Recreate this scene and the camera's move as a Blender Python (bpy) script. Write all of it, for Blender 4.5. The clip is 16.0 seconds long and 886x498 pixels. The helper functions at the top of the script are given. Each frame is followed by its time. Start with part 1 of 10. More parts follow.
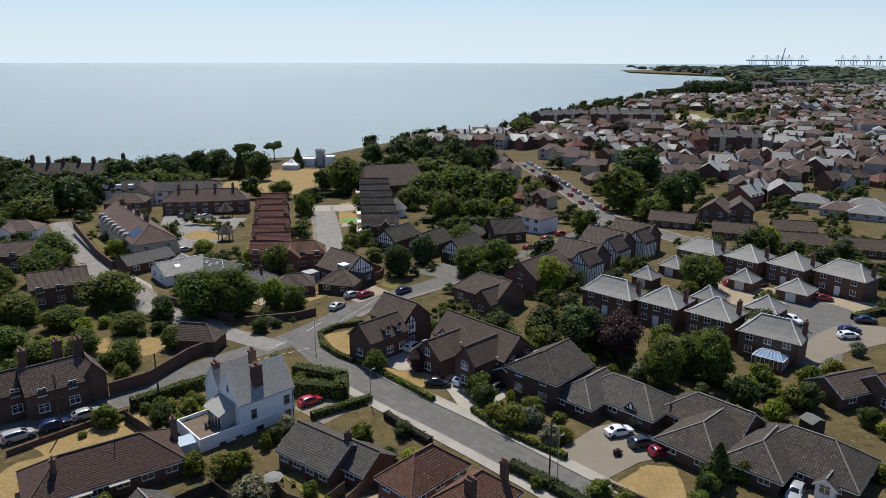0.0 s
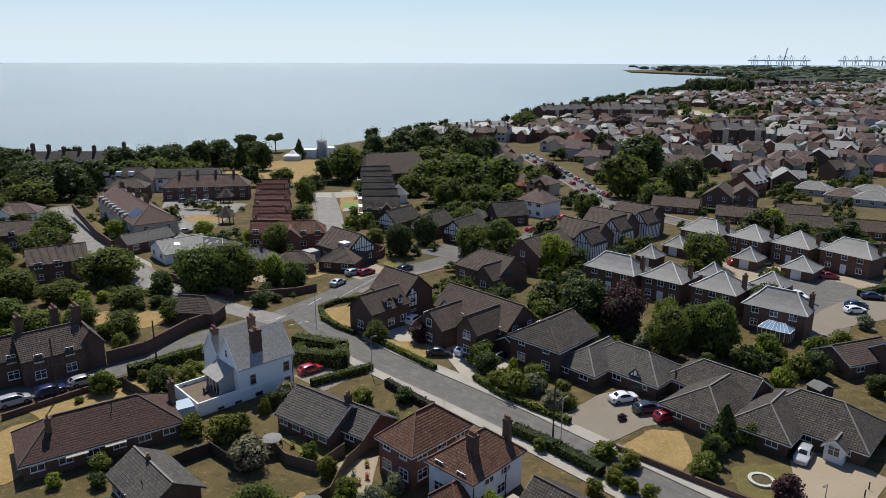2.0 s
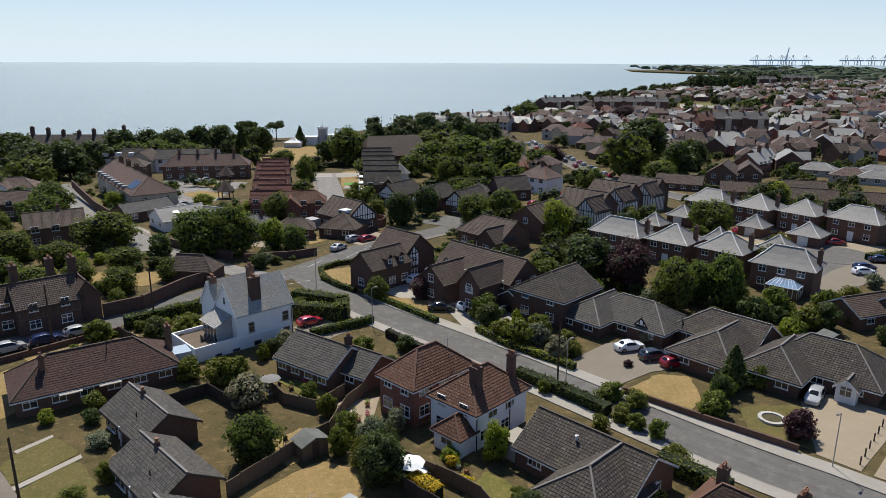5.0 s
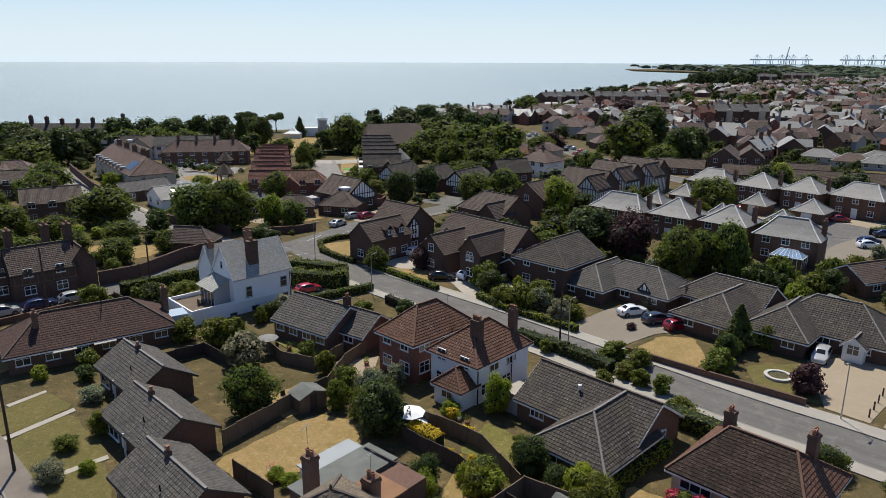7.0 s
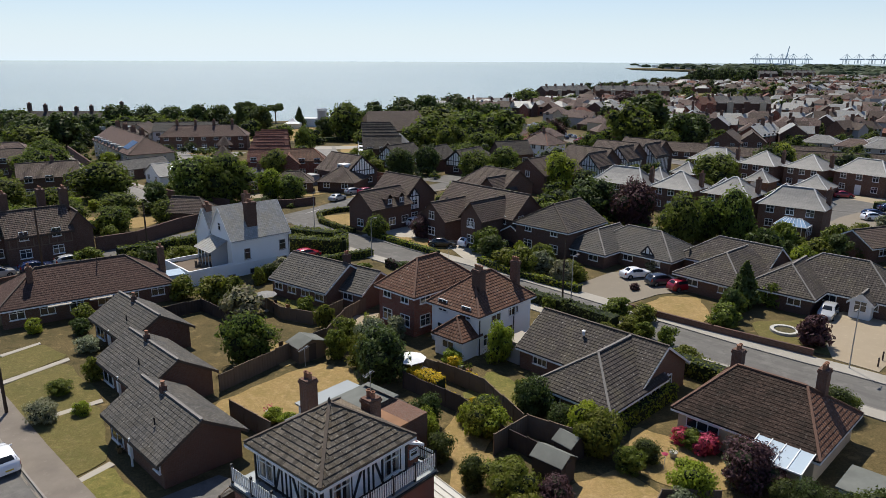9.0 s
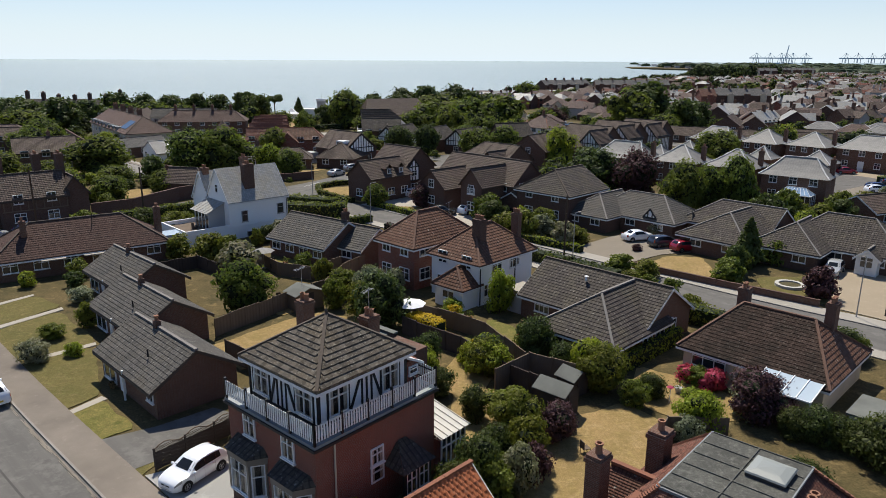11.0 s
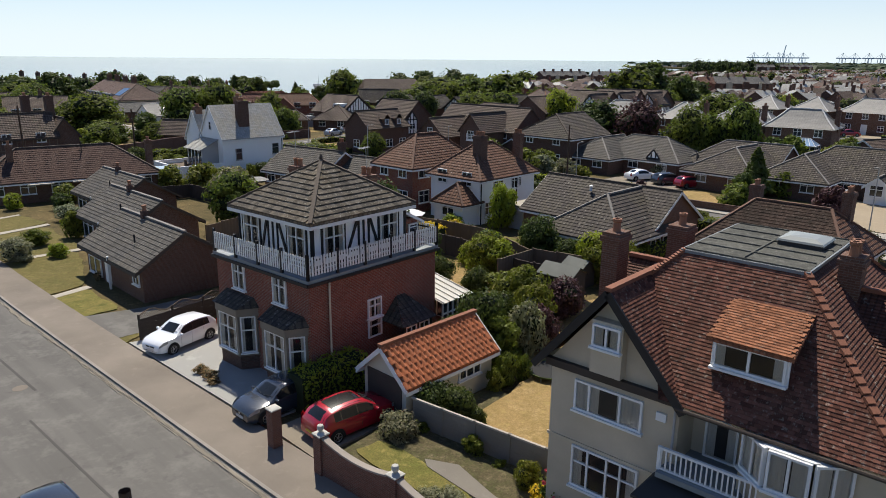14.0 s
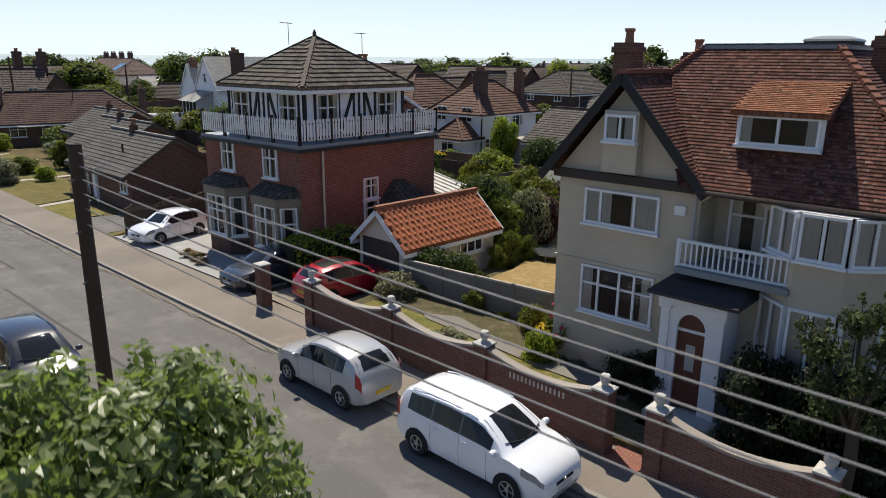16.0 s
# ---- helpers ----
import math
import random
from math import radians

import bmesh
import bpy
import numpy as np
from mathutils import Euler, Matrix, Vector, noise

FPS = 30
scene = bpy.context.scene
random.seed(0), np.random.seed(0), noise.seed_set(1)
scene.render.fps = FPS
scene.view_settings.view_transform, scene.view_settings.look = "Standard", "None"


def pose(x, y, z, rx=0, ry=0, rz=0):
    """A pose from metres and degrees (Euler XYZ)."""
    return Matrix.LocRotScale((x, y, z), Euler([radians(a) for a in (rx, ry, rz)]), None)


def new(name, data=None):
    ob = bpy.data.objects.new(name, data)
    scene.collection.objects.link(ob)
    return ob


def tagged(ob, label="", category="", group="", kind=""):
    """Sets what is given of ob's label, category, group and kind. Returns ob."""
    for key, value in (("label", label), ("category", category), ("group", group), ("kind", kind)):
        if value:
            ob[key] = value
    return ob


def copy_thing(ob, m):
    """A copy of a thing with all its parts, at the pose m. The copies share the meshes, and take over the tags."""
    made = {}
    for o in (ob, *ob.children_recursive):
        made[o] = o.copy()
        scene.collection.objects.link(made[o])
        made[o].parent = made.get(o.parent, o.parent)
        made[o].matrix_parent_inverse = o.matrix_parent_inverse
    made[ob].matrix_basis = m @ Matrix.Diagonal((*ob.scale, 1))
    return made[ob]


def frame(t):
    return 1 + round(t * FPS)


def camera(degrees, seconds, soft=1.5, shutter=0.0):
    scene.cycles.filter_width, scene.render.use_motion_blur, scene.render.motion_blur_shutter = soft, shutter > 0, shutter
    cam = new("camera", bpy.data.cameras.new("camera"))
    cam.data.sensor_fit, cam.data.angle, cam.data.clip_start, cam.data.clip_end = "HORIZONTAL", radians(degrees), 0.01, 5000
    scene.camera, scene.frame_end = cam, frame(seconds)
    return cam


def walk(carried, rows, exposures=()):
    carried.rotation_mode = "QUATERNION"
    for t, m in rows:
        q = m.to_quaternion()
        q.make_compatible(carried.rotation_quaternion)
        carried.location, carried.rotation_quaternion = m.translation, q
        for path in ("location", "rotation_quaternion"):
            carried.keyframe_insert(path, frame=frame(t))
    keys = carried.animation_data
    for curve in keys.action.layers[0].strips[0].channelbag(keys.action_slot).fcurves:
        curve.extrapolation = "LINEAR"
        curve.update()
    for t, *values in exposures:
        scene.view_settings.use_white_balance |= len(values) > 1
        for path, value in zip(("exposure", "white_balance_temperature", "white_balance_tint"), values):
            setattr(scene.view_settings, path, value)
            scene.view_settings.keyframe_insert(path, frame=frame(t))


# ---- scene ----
cam = camera(65.03, 16.0, soft=0.65, shutter=0.2)
# seconds, place in metres, yaw, pitch and lean in degrees
ROWS = [
    (0.0, -0.000, 0.000, 52.852, 0.000, -15.511, 0.165),
    (0.5, -0.017, 0.019, 51.460, 0.039, -15.493, 0.172),
    (1.0, -0.034, 0.021, 50.062, 0.078, -15.475, 0.181),
    (1.5, -0.028, -0.000, 48.675, 0.106, -15.454, 0.192),
    (2.0, -0.033, -0.024, 47.300, 0.132, -15.429, 0.202),
    (2.5, -0.035, -0.046, 45.943, 0.156, -15.406, 0.212),
    (3.0, -0.061, -0.066, 44.594, 0.181, -15.386, 0.219),
    (3.5, -0.100, -0.116, 43.243, 0.204, -15.373, 0.221),
    (4.0, -0.128, -0.190, 41.923, 0.218, -15.360, 0.220),
    (6.5, -0.141, -0.260, 35.302, 0.250, -15.306, 0.201),
    (7.0, -0.143, -0.280, 33.975, 0.251, -15.297, 0.203),
    (7.5, -0.173, -0.305, 32.644, 0.250, -15.292, 0.209),
    (8.0, -0.211, -0.351, 31.286, 0.245, -15.291, 0.218),
    (10.5, -0.289, -0.637, 24.726, 0.210, -15.291, 0.273),
    (11.0, -0.294, -0.675, 23.448, 0.190, -15.299, 0.281),
    (11.5, -0.302, -0.713, 22.153, 0.163, -15.311, 0.294),
    (12.0, -0.338, -0.735, 20.826, 0.129, -15.313, 0.316),
    (12.5, -0.386, -0.744, 19.435, 0.088, -15.308, 0.353),
    (13.0, -0.432, -0.749, 18.068, 0.039, -15.300, 0.392),
    (13.5, -0.466, -0.736, 16.655, -0.011, -15.289, 0.425),
    (14.0, -0.477, -0.748, 15.198, -0.051, -15.281, 0.449),
    (14.5, -0.468, -0.746, 13.735, -0.077, -15.283, 0.464),
    (15.0, -0.424, -0.711, 12.264, -0.094, -15.300, 0.469),
    (15.5, -0.418, -0.688, 10.790, -0.100, -15.330, 0.465),
    (16.0, -0.435, -0.693, 9.248, -0.102, -15.365, 0.459),
]


def eye_pose(x, y, z, yaw, pitch, lean):
    return pose(x, y, z, 0, 0, yaw) @ pose(0, 0, 0, 90 + pitch) @ pose(0, 0, 0, 0, 0, lean)


walk(cam, [(t, eye_pose(*r)) for t, *r in ROWS], [(0.0, 0.0, 6200, 10), (8.0, 0.08, 6350, 10), (12.0, 0.16, 6500, 10), (16.0, 0.28, 6620, 10)])
scene.view_settings.exposure = 0.15

# ---- sky and sun: a clear midday, the sun ahead over the sea ----
SUN_BEARING, SUN_HEIGHT = -13.0, 57.0
world = bpy.data.worlds.new("sky")
scene.world = world
world.use_nodes = True
sky = world.node_tree.nodes.new("ShaderNodeTexSky")
sky.sky_type, sky.sun_disc = "NISHITA", False
sky.sun_elevation, sky.sun_rotation = radians(SUN_HEIGHT), radians(SUN_BEARING)
sky.air_density, sky.dust_density, sky.ozone_density = 1.0, 0.2, 2.0
background = world.node_tree.nodes["Background"]
background.inputs["Strength"].default_value = 0.083
tint = world.node_tree.nodes.new("ShaderNodeMix")
tint.data_type, tint.blend_type = "RGBA", "MULTIPLY"
tint.inputs[0].default_value = 1.0
tint.inputs[7].default_value = (0.92, 0.99, 1.17, 1)
world.node_tree.links.new(sky.outputs["Color"], tint.inputs[6])
world.node_tree.links.new(tint.outputs[2], background.inputs["Color"])
sun = new("sun", bpy.data.lights.new("sun", "SUN"))
sun.data.energy, sun.data.angle, sun.data.color = 5.0, radians(0.6), (1.0, 0.94, 0.83)
_b, _e = radians(SUN_BEARING), radians(SUN_HEIGHT)
_to_sun = Vector((math.sin(_b) * math.cos(_e), math.cos(_b) * math.cos(_e), math.sin(_e)))
sun.matrix_world = Matrix.Translation((0, 0, 80)) @ _to_sun.to_track_quat("Z", "Y").to_matrix().to_4x4()


# ---- materials ----
class Nodes:
    """A small wrapper to write node materials briefly."""

    def __init__(self, name):
        self.m = bpy.data.materials.new(name)
        self.m.use_nodes = True
        self.t = self.m.node_tree
        self.p = self.t.nodes["Principled BSDF"]

    def add(self, kind, **sets):
        n = self.t.nodes.new(kind)
        for k, v in sets.items():
            if k in n.inputs:
                n.inputs[k].default_value = v
            else:
                setattr(n, k, v)
        return n

    def link(self, a, b):
        self.t.links.new(a, b)

    def coords(self, uv=False):
        if uv:
            return self.add("ShaderNodeUVMap").outputs["UV"]
        return self.add("ShaderNodeTexCoord").outputs["Object"]

    def place(self):
        return self.add("ShaderNodeNewGeometry").outputs["Position"]

    def noise(self, vec, scale, detail=4.0, rough=0.55):
        n = self.add("ShaderNodeTexNoise")
        n.inputs["Scale"].default_value = scale
        n.inputs["Detail"].default_value = detail
        n.inputs["Roughness"].default_value = rough
        self.link(vec, n.inputs["Vector"])
        return n.outputs["Fac"]

    def ramp(self, fac, *stops):
        n = self.add("ShaderNodeValToRGB")
        r = n.color_ramp
        while len(r.elements) < len(stops):
            r.elements.new(0.5)
        for e, (at, c) in zip(r.elements, stops):
            e.position = at
            e.color = (*c, 1) if len(c) == 3 else c
        self.link(fac, n.inputs["Fac"])
        return n.outputs["Color"]

    def mix(self, fac, a, b, blend="MIX"):
        n = self.add("ShaderNodeMix")
        n.data_type, n.blend_type = "RGBA", blend
        for v, s in ((fac, 0), (a, 6), (b, 7)):
            if hasattr(v, "is_output"):
                self.link(v, n.inputs[s])
            else:
                n.inputs[s].default_value = v if s == 0 else (*v, 1)
        return n.outputs[2]

    def maths(self, op, a, b=0.0):
        n = self.add("ShaderNodeMath")
        n.operation = op
        for i, v in enumerate((a, b)):
            if hasattr(v, "is_output"):
                self.link(v, n.inputs[i])
            else:
                n.inputs[i].default_value = v
        return n.outputs[0]

    def bump(self, height, strength=0.4, distance=0.02):
        n = self.add("ShaderNodeBump")
        n.inputs["Strength"].default_value = strength
        n.inputs["Distance"].default_value = distance
        self.link(height, n.inputs["Height"])
        self.link(n.outputs["Normal"], self.p.inputs["Normal"])

    def done(self, colour, rough=0.8, metal=0.0, spec=0.3):
        if hasattr(colour, "is_output"):
            self.link(colour, self.p.inputs["Base Color"])
        else:
            self.p.inputs["Base Color"].default_value = (*colour, 1)
        if hasattr(rough, "is_output"):
            self.link(rough, self.p.inputs["Roughness"])
        else:
            self.p.inputs["Roughness"].default_value = rough
        self.p.inputs["Metallic"].default_value = metal
        self.p.inputs["Specular IOR Level"].default_value = spec
        return self.m


def shade(c, k):
    return tuple(min(1.0, v * k) for v in c)


def plain(name, colour, rough=0.7, metal=0.0, spec=0.3, grain=6.0, depth=0.15, amount=0.12):
    """Paint, render or stone with light stains at two scales."""
    n = Nodes(name)
    v = n.place()
    big, fine = n.noise(v, 0.6, 5), n.noise(v, grain, 6, 0.65)
    c = n.mix(big, shade(colour, 1 - amount), shade(colour, 1 + amount * 0.6))
    c = n.mix(n.maths("MULTIPLY", fine, 0.35), c, shade(colour, 0.75))
    n.bump(fine, depth, 0.01)
    return n.done(c, rough, metal, spec)


def tiled(name, colour, u=0.33, v=0.33, wave=0.6, moss=(0.16, 0.14, 0.07), moss_amount=0.35, amount=0.3, rough=0.8, line=0.5, spec=0.2, fleck=0.6, relief=1.0):
    """Roof tiles: columns and rows along the slope, a tone for each tile, lichen and stains."""
    n = Nodes(name)
    uv = n.coords(True)
    sep = n.add("ShaderNodeSeparateXYZ")
    n.link(uv, sep.inputs[0])
    col, row = n.maths("DIVIDE", sep.outputs[0], u), n.maths("DIVIDE", sep.outputs[1], v)
    cell = n.add("ShaderNodeCombineXYZ")
    n.link(n.maths("FLOOR", col), cell.inputs[0])
    n.link(n.maths("FLOOR", row), cell.inputs[1])
    white = n.add("ShaderNodeTexWhiteNoise")
    white.noise_dimensions = "2D"
    n.link(cell.outputs[0], white.inputs["Vector"])
    c = n.mix(white.outputs["Value"], shade(colour, 1 - amount), shade(colour, 1 + amount))
    r = n.add("ShaderNodeObjectInfo").outputs["Random"]
    c = n.mix(n.maths("MULTIPLY", r, 0.35), c, shade(colour, 0.7))
    w = n.place()
    c = n.mix(n.maths("MULTIPLY", n.ramp(n.noise(w, 0.5, 6, 0.7), (0.45, (0, 0, 0)), (0.75, (1, 1, 1))), moss_amount), c, moss)
    c = n.mix(n.maths("MULTIPLY", n.ramp(n.noise(w, 5.5, 3, 0.7), (0.6, (0, 0, 0)), (0.68, (1, 1, 1))), fleck), c, (0.36, 0.34, 0.29))
    c = n.mix(n.maths("MULTIPLY", n.ramp(n.noise(w, 2.2, 5, 0.75), (0.56, (0, 0, 0)), (0.66, (1, 1, 1))), 0.45), c, shade(colour, 0.45))
    groove = n.maths("ABSOLUTE", n.maths("SUBTRACT", n.maths("FRACT", col), 0.5))
    edge = n.maths("FRACT", row)
    h = n.maths("ADD", n.maths("MULTIPLY", groove, wave), n.maths("MULTIPLY", n.maths("SUBTRACT", 1.0, edge), 0.5))
    c = n.mix(n.maths("MULTIPLY", n.maths("GREATER_THAN", groove, 0.36), line), c, shade(colour, 0.25))
    c = n.mix(n.maths("MULTIPLY", n.maths("LESS_THAN", edge, 0.14), line * 0.8), c, shade(colour, 0.3))
    n.bump(h, relief, 0.05)
    return n.done(c, rough, 0, spec)


def brick(name, colour, joint=(0.28, 0.24, 0.2)):
    n = Nodes(name)
    v = n.coords(True)
    b = n.add("ShaderNodeTexBrick")
    b.inputs["Scale"].default_value = 1.0
    b.inputs["Brick Width"].default_value, b.inputs["Row Height"].default_value = 0.225, 0.075
    b.inputs["Mortar Size"].default_value = 0.008
    b.inputs["Color1"].default_value = (*shade(colour, 0.75), 1)
    b.inputs["Color2"].default_value = (*shade(colour, 1.2), 1)
    b.inputs["Mortar"].default_value = (*joint, 1)
    n.link(v, b.inputs["Vector"])
    w = n.place()
    c = n.mix(n.maths("MULTIPLY", n.noise(w, 0.7, 5), 0.6), b.outputs["Color"], shade(colour, 0.65))
    n.bump(b.outputs["Fac"], -0.4, 0.01)
    return n.done(c, 0.85, 0, 0.2)


def leaves(name, colour, light=0.3, hue=0.25, rough=0.6, spec=0.15):
    n = Nodes(name)
    isle = n.add("ShaderNodeNewGeometry").outputs["Random Per Island"]
    c = n.mix(isle, shade(colour, 0.55), shade(colour, 1.5))
    r = n.add("ShaderNodeObjectInfo").outputs["Random"]
    c = n.mix(n.maths("MULTIPLY", r, 0.6), c, (colour[0] * (1 + hue), colour[1] * 0.85, colour[2] * 0.8))
    m = n.done(c, rough, 0, spec)
    n.p.inputs["Transmission Weight"].default_value = 0.0
    tr = n.add("ShaderNodeBsdfTranslucent")
    n.link(n.mix(0.5, c, (colour[0] * 1.8, colour[1] * 2.0, colour[2] * 0.8)), tr.inputs["Color"])
    ms = n.add("ShaderNodeMixShader")
    ms.inputs[0].default_value = light
    n.link(n.p.outputs[0], ms.inputs[1])
    n.link(tr.outputs[0], ms.inputs[2])
    n.link(ms.outputs[0], n.t.nodes["Material Output"].inputs["Surface"])
    return m


def soil(name, a, b, c, scale=0.35, fine=14.0):
    """Grass and earth: two broad tones, patches of a third, and blades as fine relief."""
    n = Nodes(name)
    w = n.place()
    x = n.mix(n.ramp(n.noise(w, scale, 6, 0.65), (0.35, (0, 0, 0)), (0.65, (1, 1, 1))), a, b)
    x = n.mix(n.ramp(n.noise(w, scale * 3.7, 5, 0.7), (0.5, (0, 0, 0)), (0.7, (1, 1, 1))), x, c)
    x = n.mix(n.maths("MULTIPLY", n.ramp(n.noise(w, scale * 11, 5, 0.75), (0.42, (0, 0, 0)), (0.62, (1, 1, 1))), 0.45), x, shade(b, 0.6))
    f = n.noise(w, fine, 5, 0.8)
    x = n.mix(n.maths("MULTIPLY", n.ramp(f, (0.4, (0, 0, 0)), (0.6, (1, 1, 1))), 0.6), x, shade(a, 0.45))
    x = n.mix(n.maths("MULTIPLY", n.ramp(n.noise(w, scale * 7, 4, 0.7), (0.56, (0, 0, 0)), (0.66, (1, 1, 1))), 0.5), x, shade(b, 1.35))
    n.bump(f, 0.7, 0.05)
    return n.done(x, 0.95, 0, 0.1)


def paved(name, colour, rough=0.9, patch=0.25, streak=0.0):
    n = Nodes(name)
    w = n.place()
    if streak:
        turn = n.add("ShaderNodeMapping")
        turn.vector_type = "TEXTURE"
        turn.inputs["Rotation"].default_value = (0, 0, radians(-43))
        turn.inputs["Scale"].default_value = (22.0, 1.0, 1.0)
        n.link(w, turn.inputs["Vector"])
        worn = n.ramp(n.noise(turn.outputs[0], 1.1, 4, 0.6), (0.42, (0, 0, 0)), (0.62, (1, 1, 1)))
    x = n.mix(n.noise(w, 0.25, 5, 0.6), shade(colour, 1 - patch), shade(colour, 1 + patch))
    x = n.mix(n.maths("MULTIPLY", n.noise(w, 30.0, 3, 0.7), 0.5), x, shade(colour, 0.6))
    x = n.mix(n.maths("MULTIPLY", n.ramp(n.noise(w, 1.3, 6, 0.7), (0.58, (0, 0, 0)), (0.7, (1, 1, 1))), 0.3), x, shade(colour, 1.5))
    if streak:
        x = n.mix(n.maths("MULTIPLY", worn, streak), x, shade(colour, 1.4))
        blot = n.ramp(n.noise(w, 0.55, 6, 0.72), (0.5, (0, 0, 0)), (0.62, (1, 1, 1)))
        x = n.mix(n.maths("MULTIPLY", blot, 0.45), x, shade(colour, 1.55))
        blot = n.ramp(n.noise(w, 0.9, 5, 0.65), (0.3, (1, 1, 1)), (0.42, (0, 0, 0)))
        x = n.mix(n.maths("MULTIPLY", blot, 0.5), x, shade(colour, 0.6))
    n.bump(n.noise(w, 40, 3), 0.3, 0.01)
    return n.done(x, rough, 0, 0.25)


M = {}
M["tile_brown"] = tiled("brown_tile", (0.1, 0.07, 0.057))
M["tile_plum"] = tiled("plum_brown_tile", (0.092, 0.058, 0.048), u=0.17, v=0.12, wave=0.2, line=0.25, rough=0.9, spec=0.1, moss=(0.06, 0.05, 0.042), fleck=0.2)
M["tile_rust"] = tiled("rust_brown_tile", (0.15, 0.095, 0.075), u=0.2, v=0.14, wave=0.3, moss=(0.16, 0.12, 0.09))
M["tile_ash"] = tiled("ash_grey_tile", (0.13, 0.122, 0.115), wave=0.3, moss=(0.16, 0.15, 0.12))
M["tile_grey"] = tiled("grey_tile", (0.086, 0.079, 0.071), moss=(0.17, 0.14, 0.09))
M["tile_dark"] = tiled("dark_tile", (0.066, 0.054, 0.047))
M["tile_russet"] = tiled("russet_tile", (0.135, 0.066, 0.042), wave=0.9, moss=(0.17, 0.1, 0.05))
M["tile_plain_red"] = tiled("plain_red_tile", (0.12, 0.05, 0.034), u=0.17, v=0.11, wave=0.25, moss=(0.12, 0.07, 0.04), moss_amount=0.5)
M["tile_weathered"] = tiled("weathered_tile", (0.165, 0.132, 0.096), u=0.3, v=0.34, wave=0.35, moss=(0.24, 0.17, 0.09), moss_amount=0.5)
M["pantile"] = tiled("orange_pantile", (0.36, 0.12, 0.05), u=0.24, v=0.3, wave=1.2, moss=(0.2, 0.09, 0.05), moss_amount=0.25)
M["tile_orange"] = tiled("orange_plain_tile", (0.28, 0.108, 0.055), u=0.17, v=0.11, wave=0.25, moss=(0.2, 0.1, 0.05))
M["tile_pink"] = tiled("pink_tile", (0.165, 0.113, 0.094), u=0.3, v=0.3, moss=(0.2, 0.15, 0.1))
M["tile_row"] = tiled("row_red_tile", (0.2, 0.082, 0.058), u=0.17, v=0.11, wave=0.25, line=0.4, moss=(0.16, 0.09, 0.06))
M["slate"] = tiled("slate", (0.33, 0.325, 0.305), line=0.14, u=0.3, v=0.25, wave=0.1, moss=(0.44, 0.33, 0.12), moss_amount=0.32, amount=0.15, rough=0.5)
M["slate_pale"] = tiled("pale_slate", (0.225, 0.216, 0.2), spec=0.3, rough=0.65, relief=0.35, fleck=0.25, line=0.15, u=0.4, v=0.35, wave=0.1, moss=(0.36, 0.33, 0.29), moss_amount=0.3, amount=0.12)
M["felt"] = plain("roofing_felt", (0.165, 0.17, 0.15), 0.9, amount=0.65, grain=5)
M["rust_felt"] = plain("rusty_felt", (0.26, 0.14, 0.075), 0.9, amount=0.35)
M["lead"] = plain("lead_sheet", (0.25, 0.27, 0.275), 0.5, 0.1, amount=0.2)
M["ridge_grey"] = plain("grey_ridge_tile", (0.22, 0.2, 0.18), 0.85, amount=0.35)
M["ridge_brown"] = plain("brown_ridge_tile", (0.16, 0.09, 0.062), 0.85, amount=0.35)
M["polycarb"] = plain("pale_plastic_sheet", (0.66, 0.63, 0.55), 0.3, amount=0.2)
M["sheet_blue"] = plain("pale_blue_glazing", (0.46, 0.54, 0.6), 0.2, amount=0.1)
M["tile_mossy"] = tiled("mossy_red_tile", (0.06, 0.042, 0.034), u=0.17, v=0.12, wave=0.2, moss=(0.02, 0.019, 0.016), moss_amount=0.95, amount=0.5, line=0.25, rough=0.95, spec=0.05, fleck=0.2)
M["felt_worn"] = soil("worn_felt", (0.15, 0.148, 0.128), (0.085, 0.084, 0.075), (0.22, 0.215, 0.185), 0.9, 9.0)
M["felt_dark"] = plain("black_felt", (0.05, 0.048, 0.046), 0.8, amount=0.3)
M["ridge"] = plain("ridge_tile", (0.1, 0.078, 0.06), 0.85, amount=0.35)
M["ridge_red"] = plain("red_ridge_tile", (0.24, 0.1, 0.06), 0.85, amount=0.35)
M["ridge_pale"] = plain("pale_ridge_tile", (0.6, 0.58, 0.55), 0.85, amount=0.3)
M["brick_red"] = brick("red_brick", (0.225, 0.07, 0.045))
M["brick_brown"] = brick("brown_brick", (0.15, 0.075, 0.05), (0.2, 0.17, 0.14))
M["brick_dark"] = brick("dark_brick", (0.11, 0.06, 0.045), (0.15, 0.12, 0.1))
M["render_white"] = plain("white_render", (0.9, 0.9, 0.88), 0.85, amount=0.06)
M["render_cream"] = plain("cream_render", (0.58, 0.5, 0.375), 0.9, amount=0.36, grain=14)
M["render_grey"] = plain("grey_render", (0.42, 0.41, 0.4), 0.9, amount=0.12)
M["pebbledash"] = plain("buff_pebbledash", (0.6, 0.55, 0.44), 0.95, grain=40, depth=0.6)
M["paint_white"] = plain("white_paint", (0.8, 0.8, 0.78), 0.45, amount=0.08)
M["paint_black"] = plain("black_paint", (0.022, 0.022, 0.024), 0.5, amount=0.3)
M["timber"] = plain("weathered_timber", (0.16, 0.12, 0.085), 0.9, grain=20, depth=0.5, amount=0.4)
M["timber_dark"] = plain("dark_timber", (0.07, 0.055, 0.045), 0.9, grain=20, depth=0.5, amount=0.4)
M["pole_wood"] = plain("tarred_pole_wood", (0.075, 0.05, 0.034), 0.85, grain=25, depth=0.6, amount=0.4)
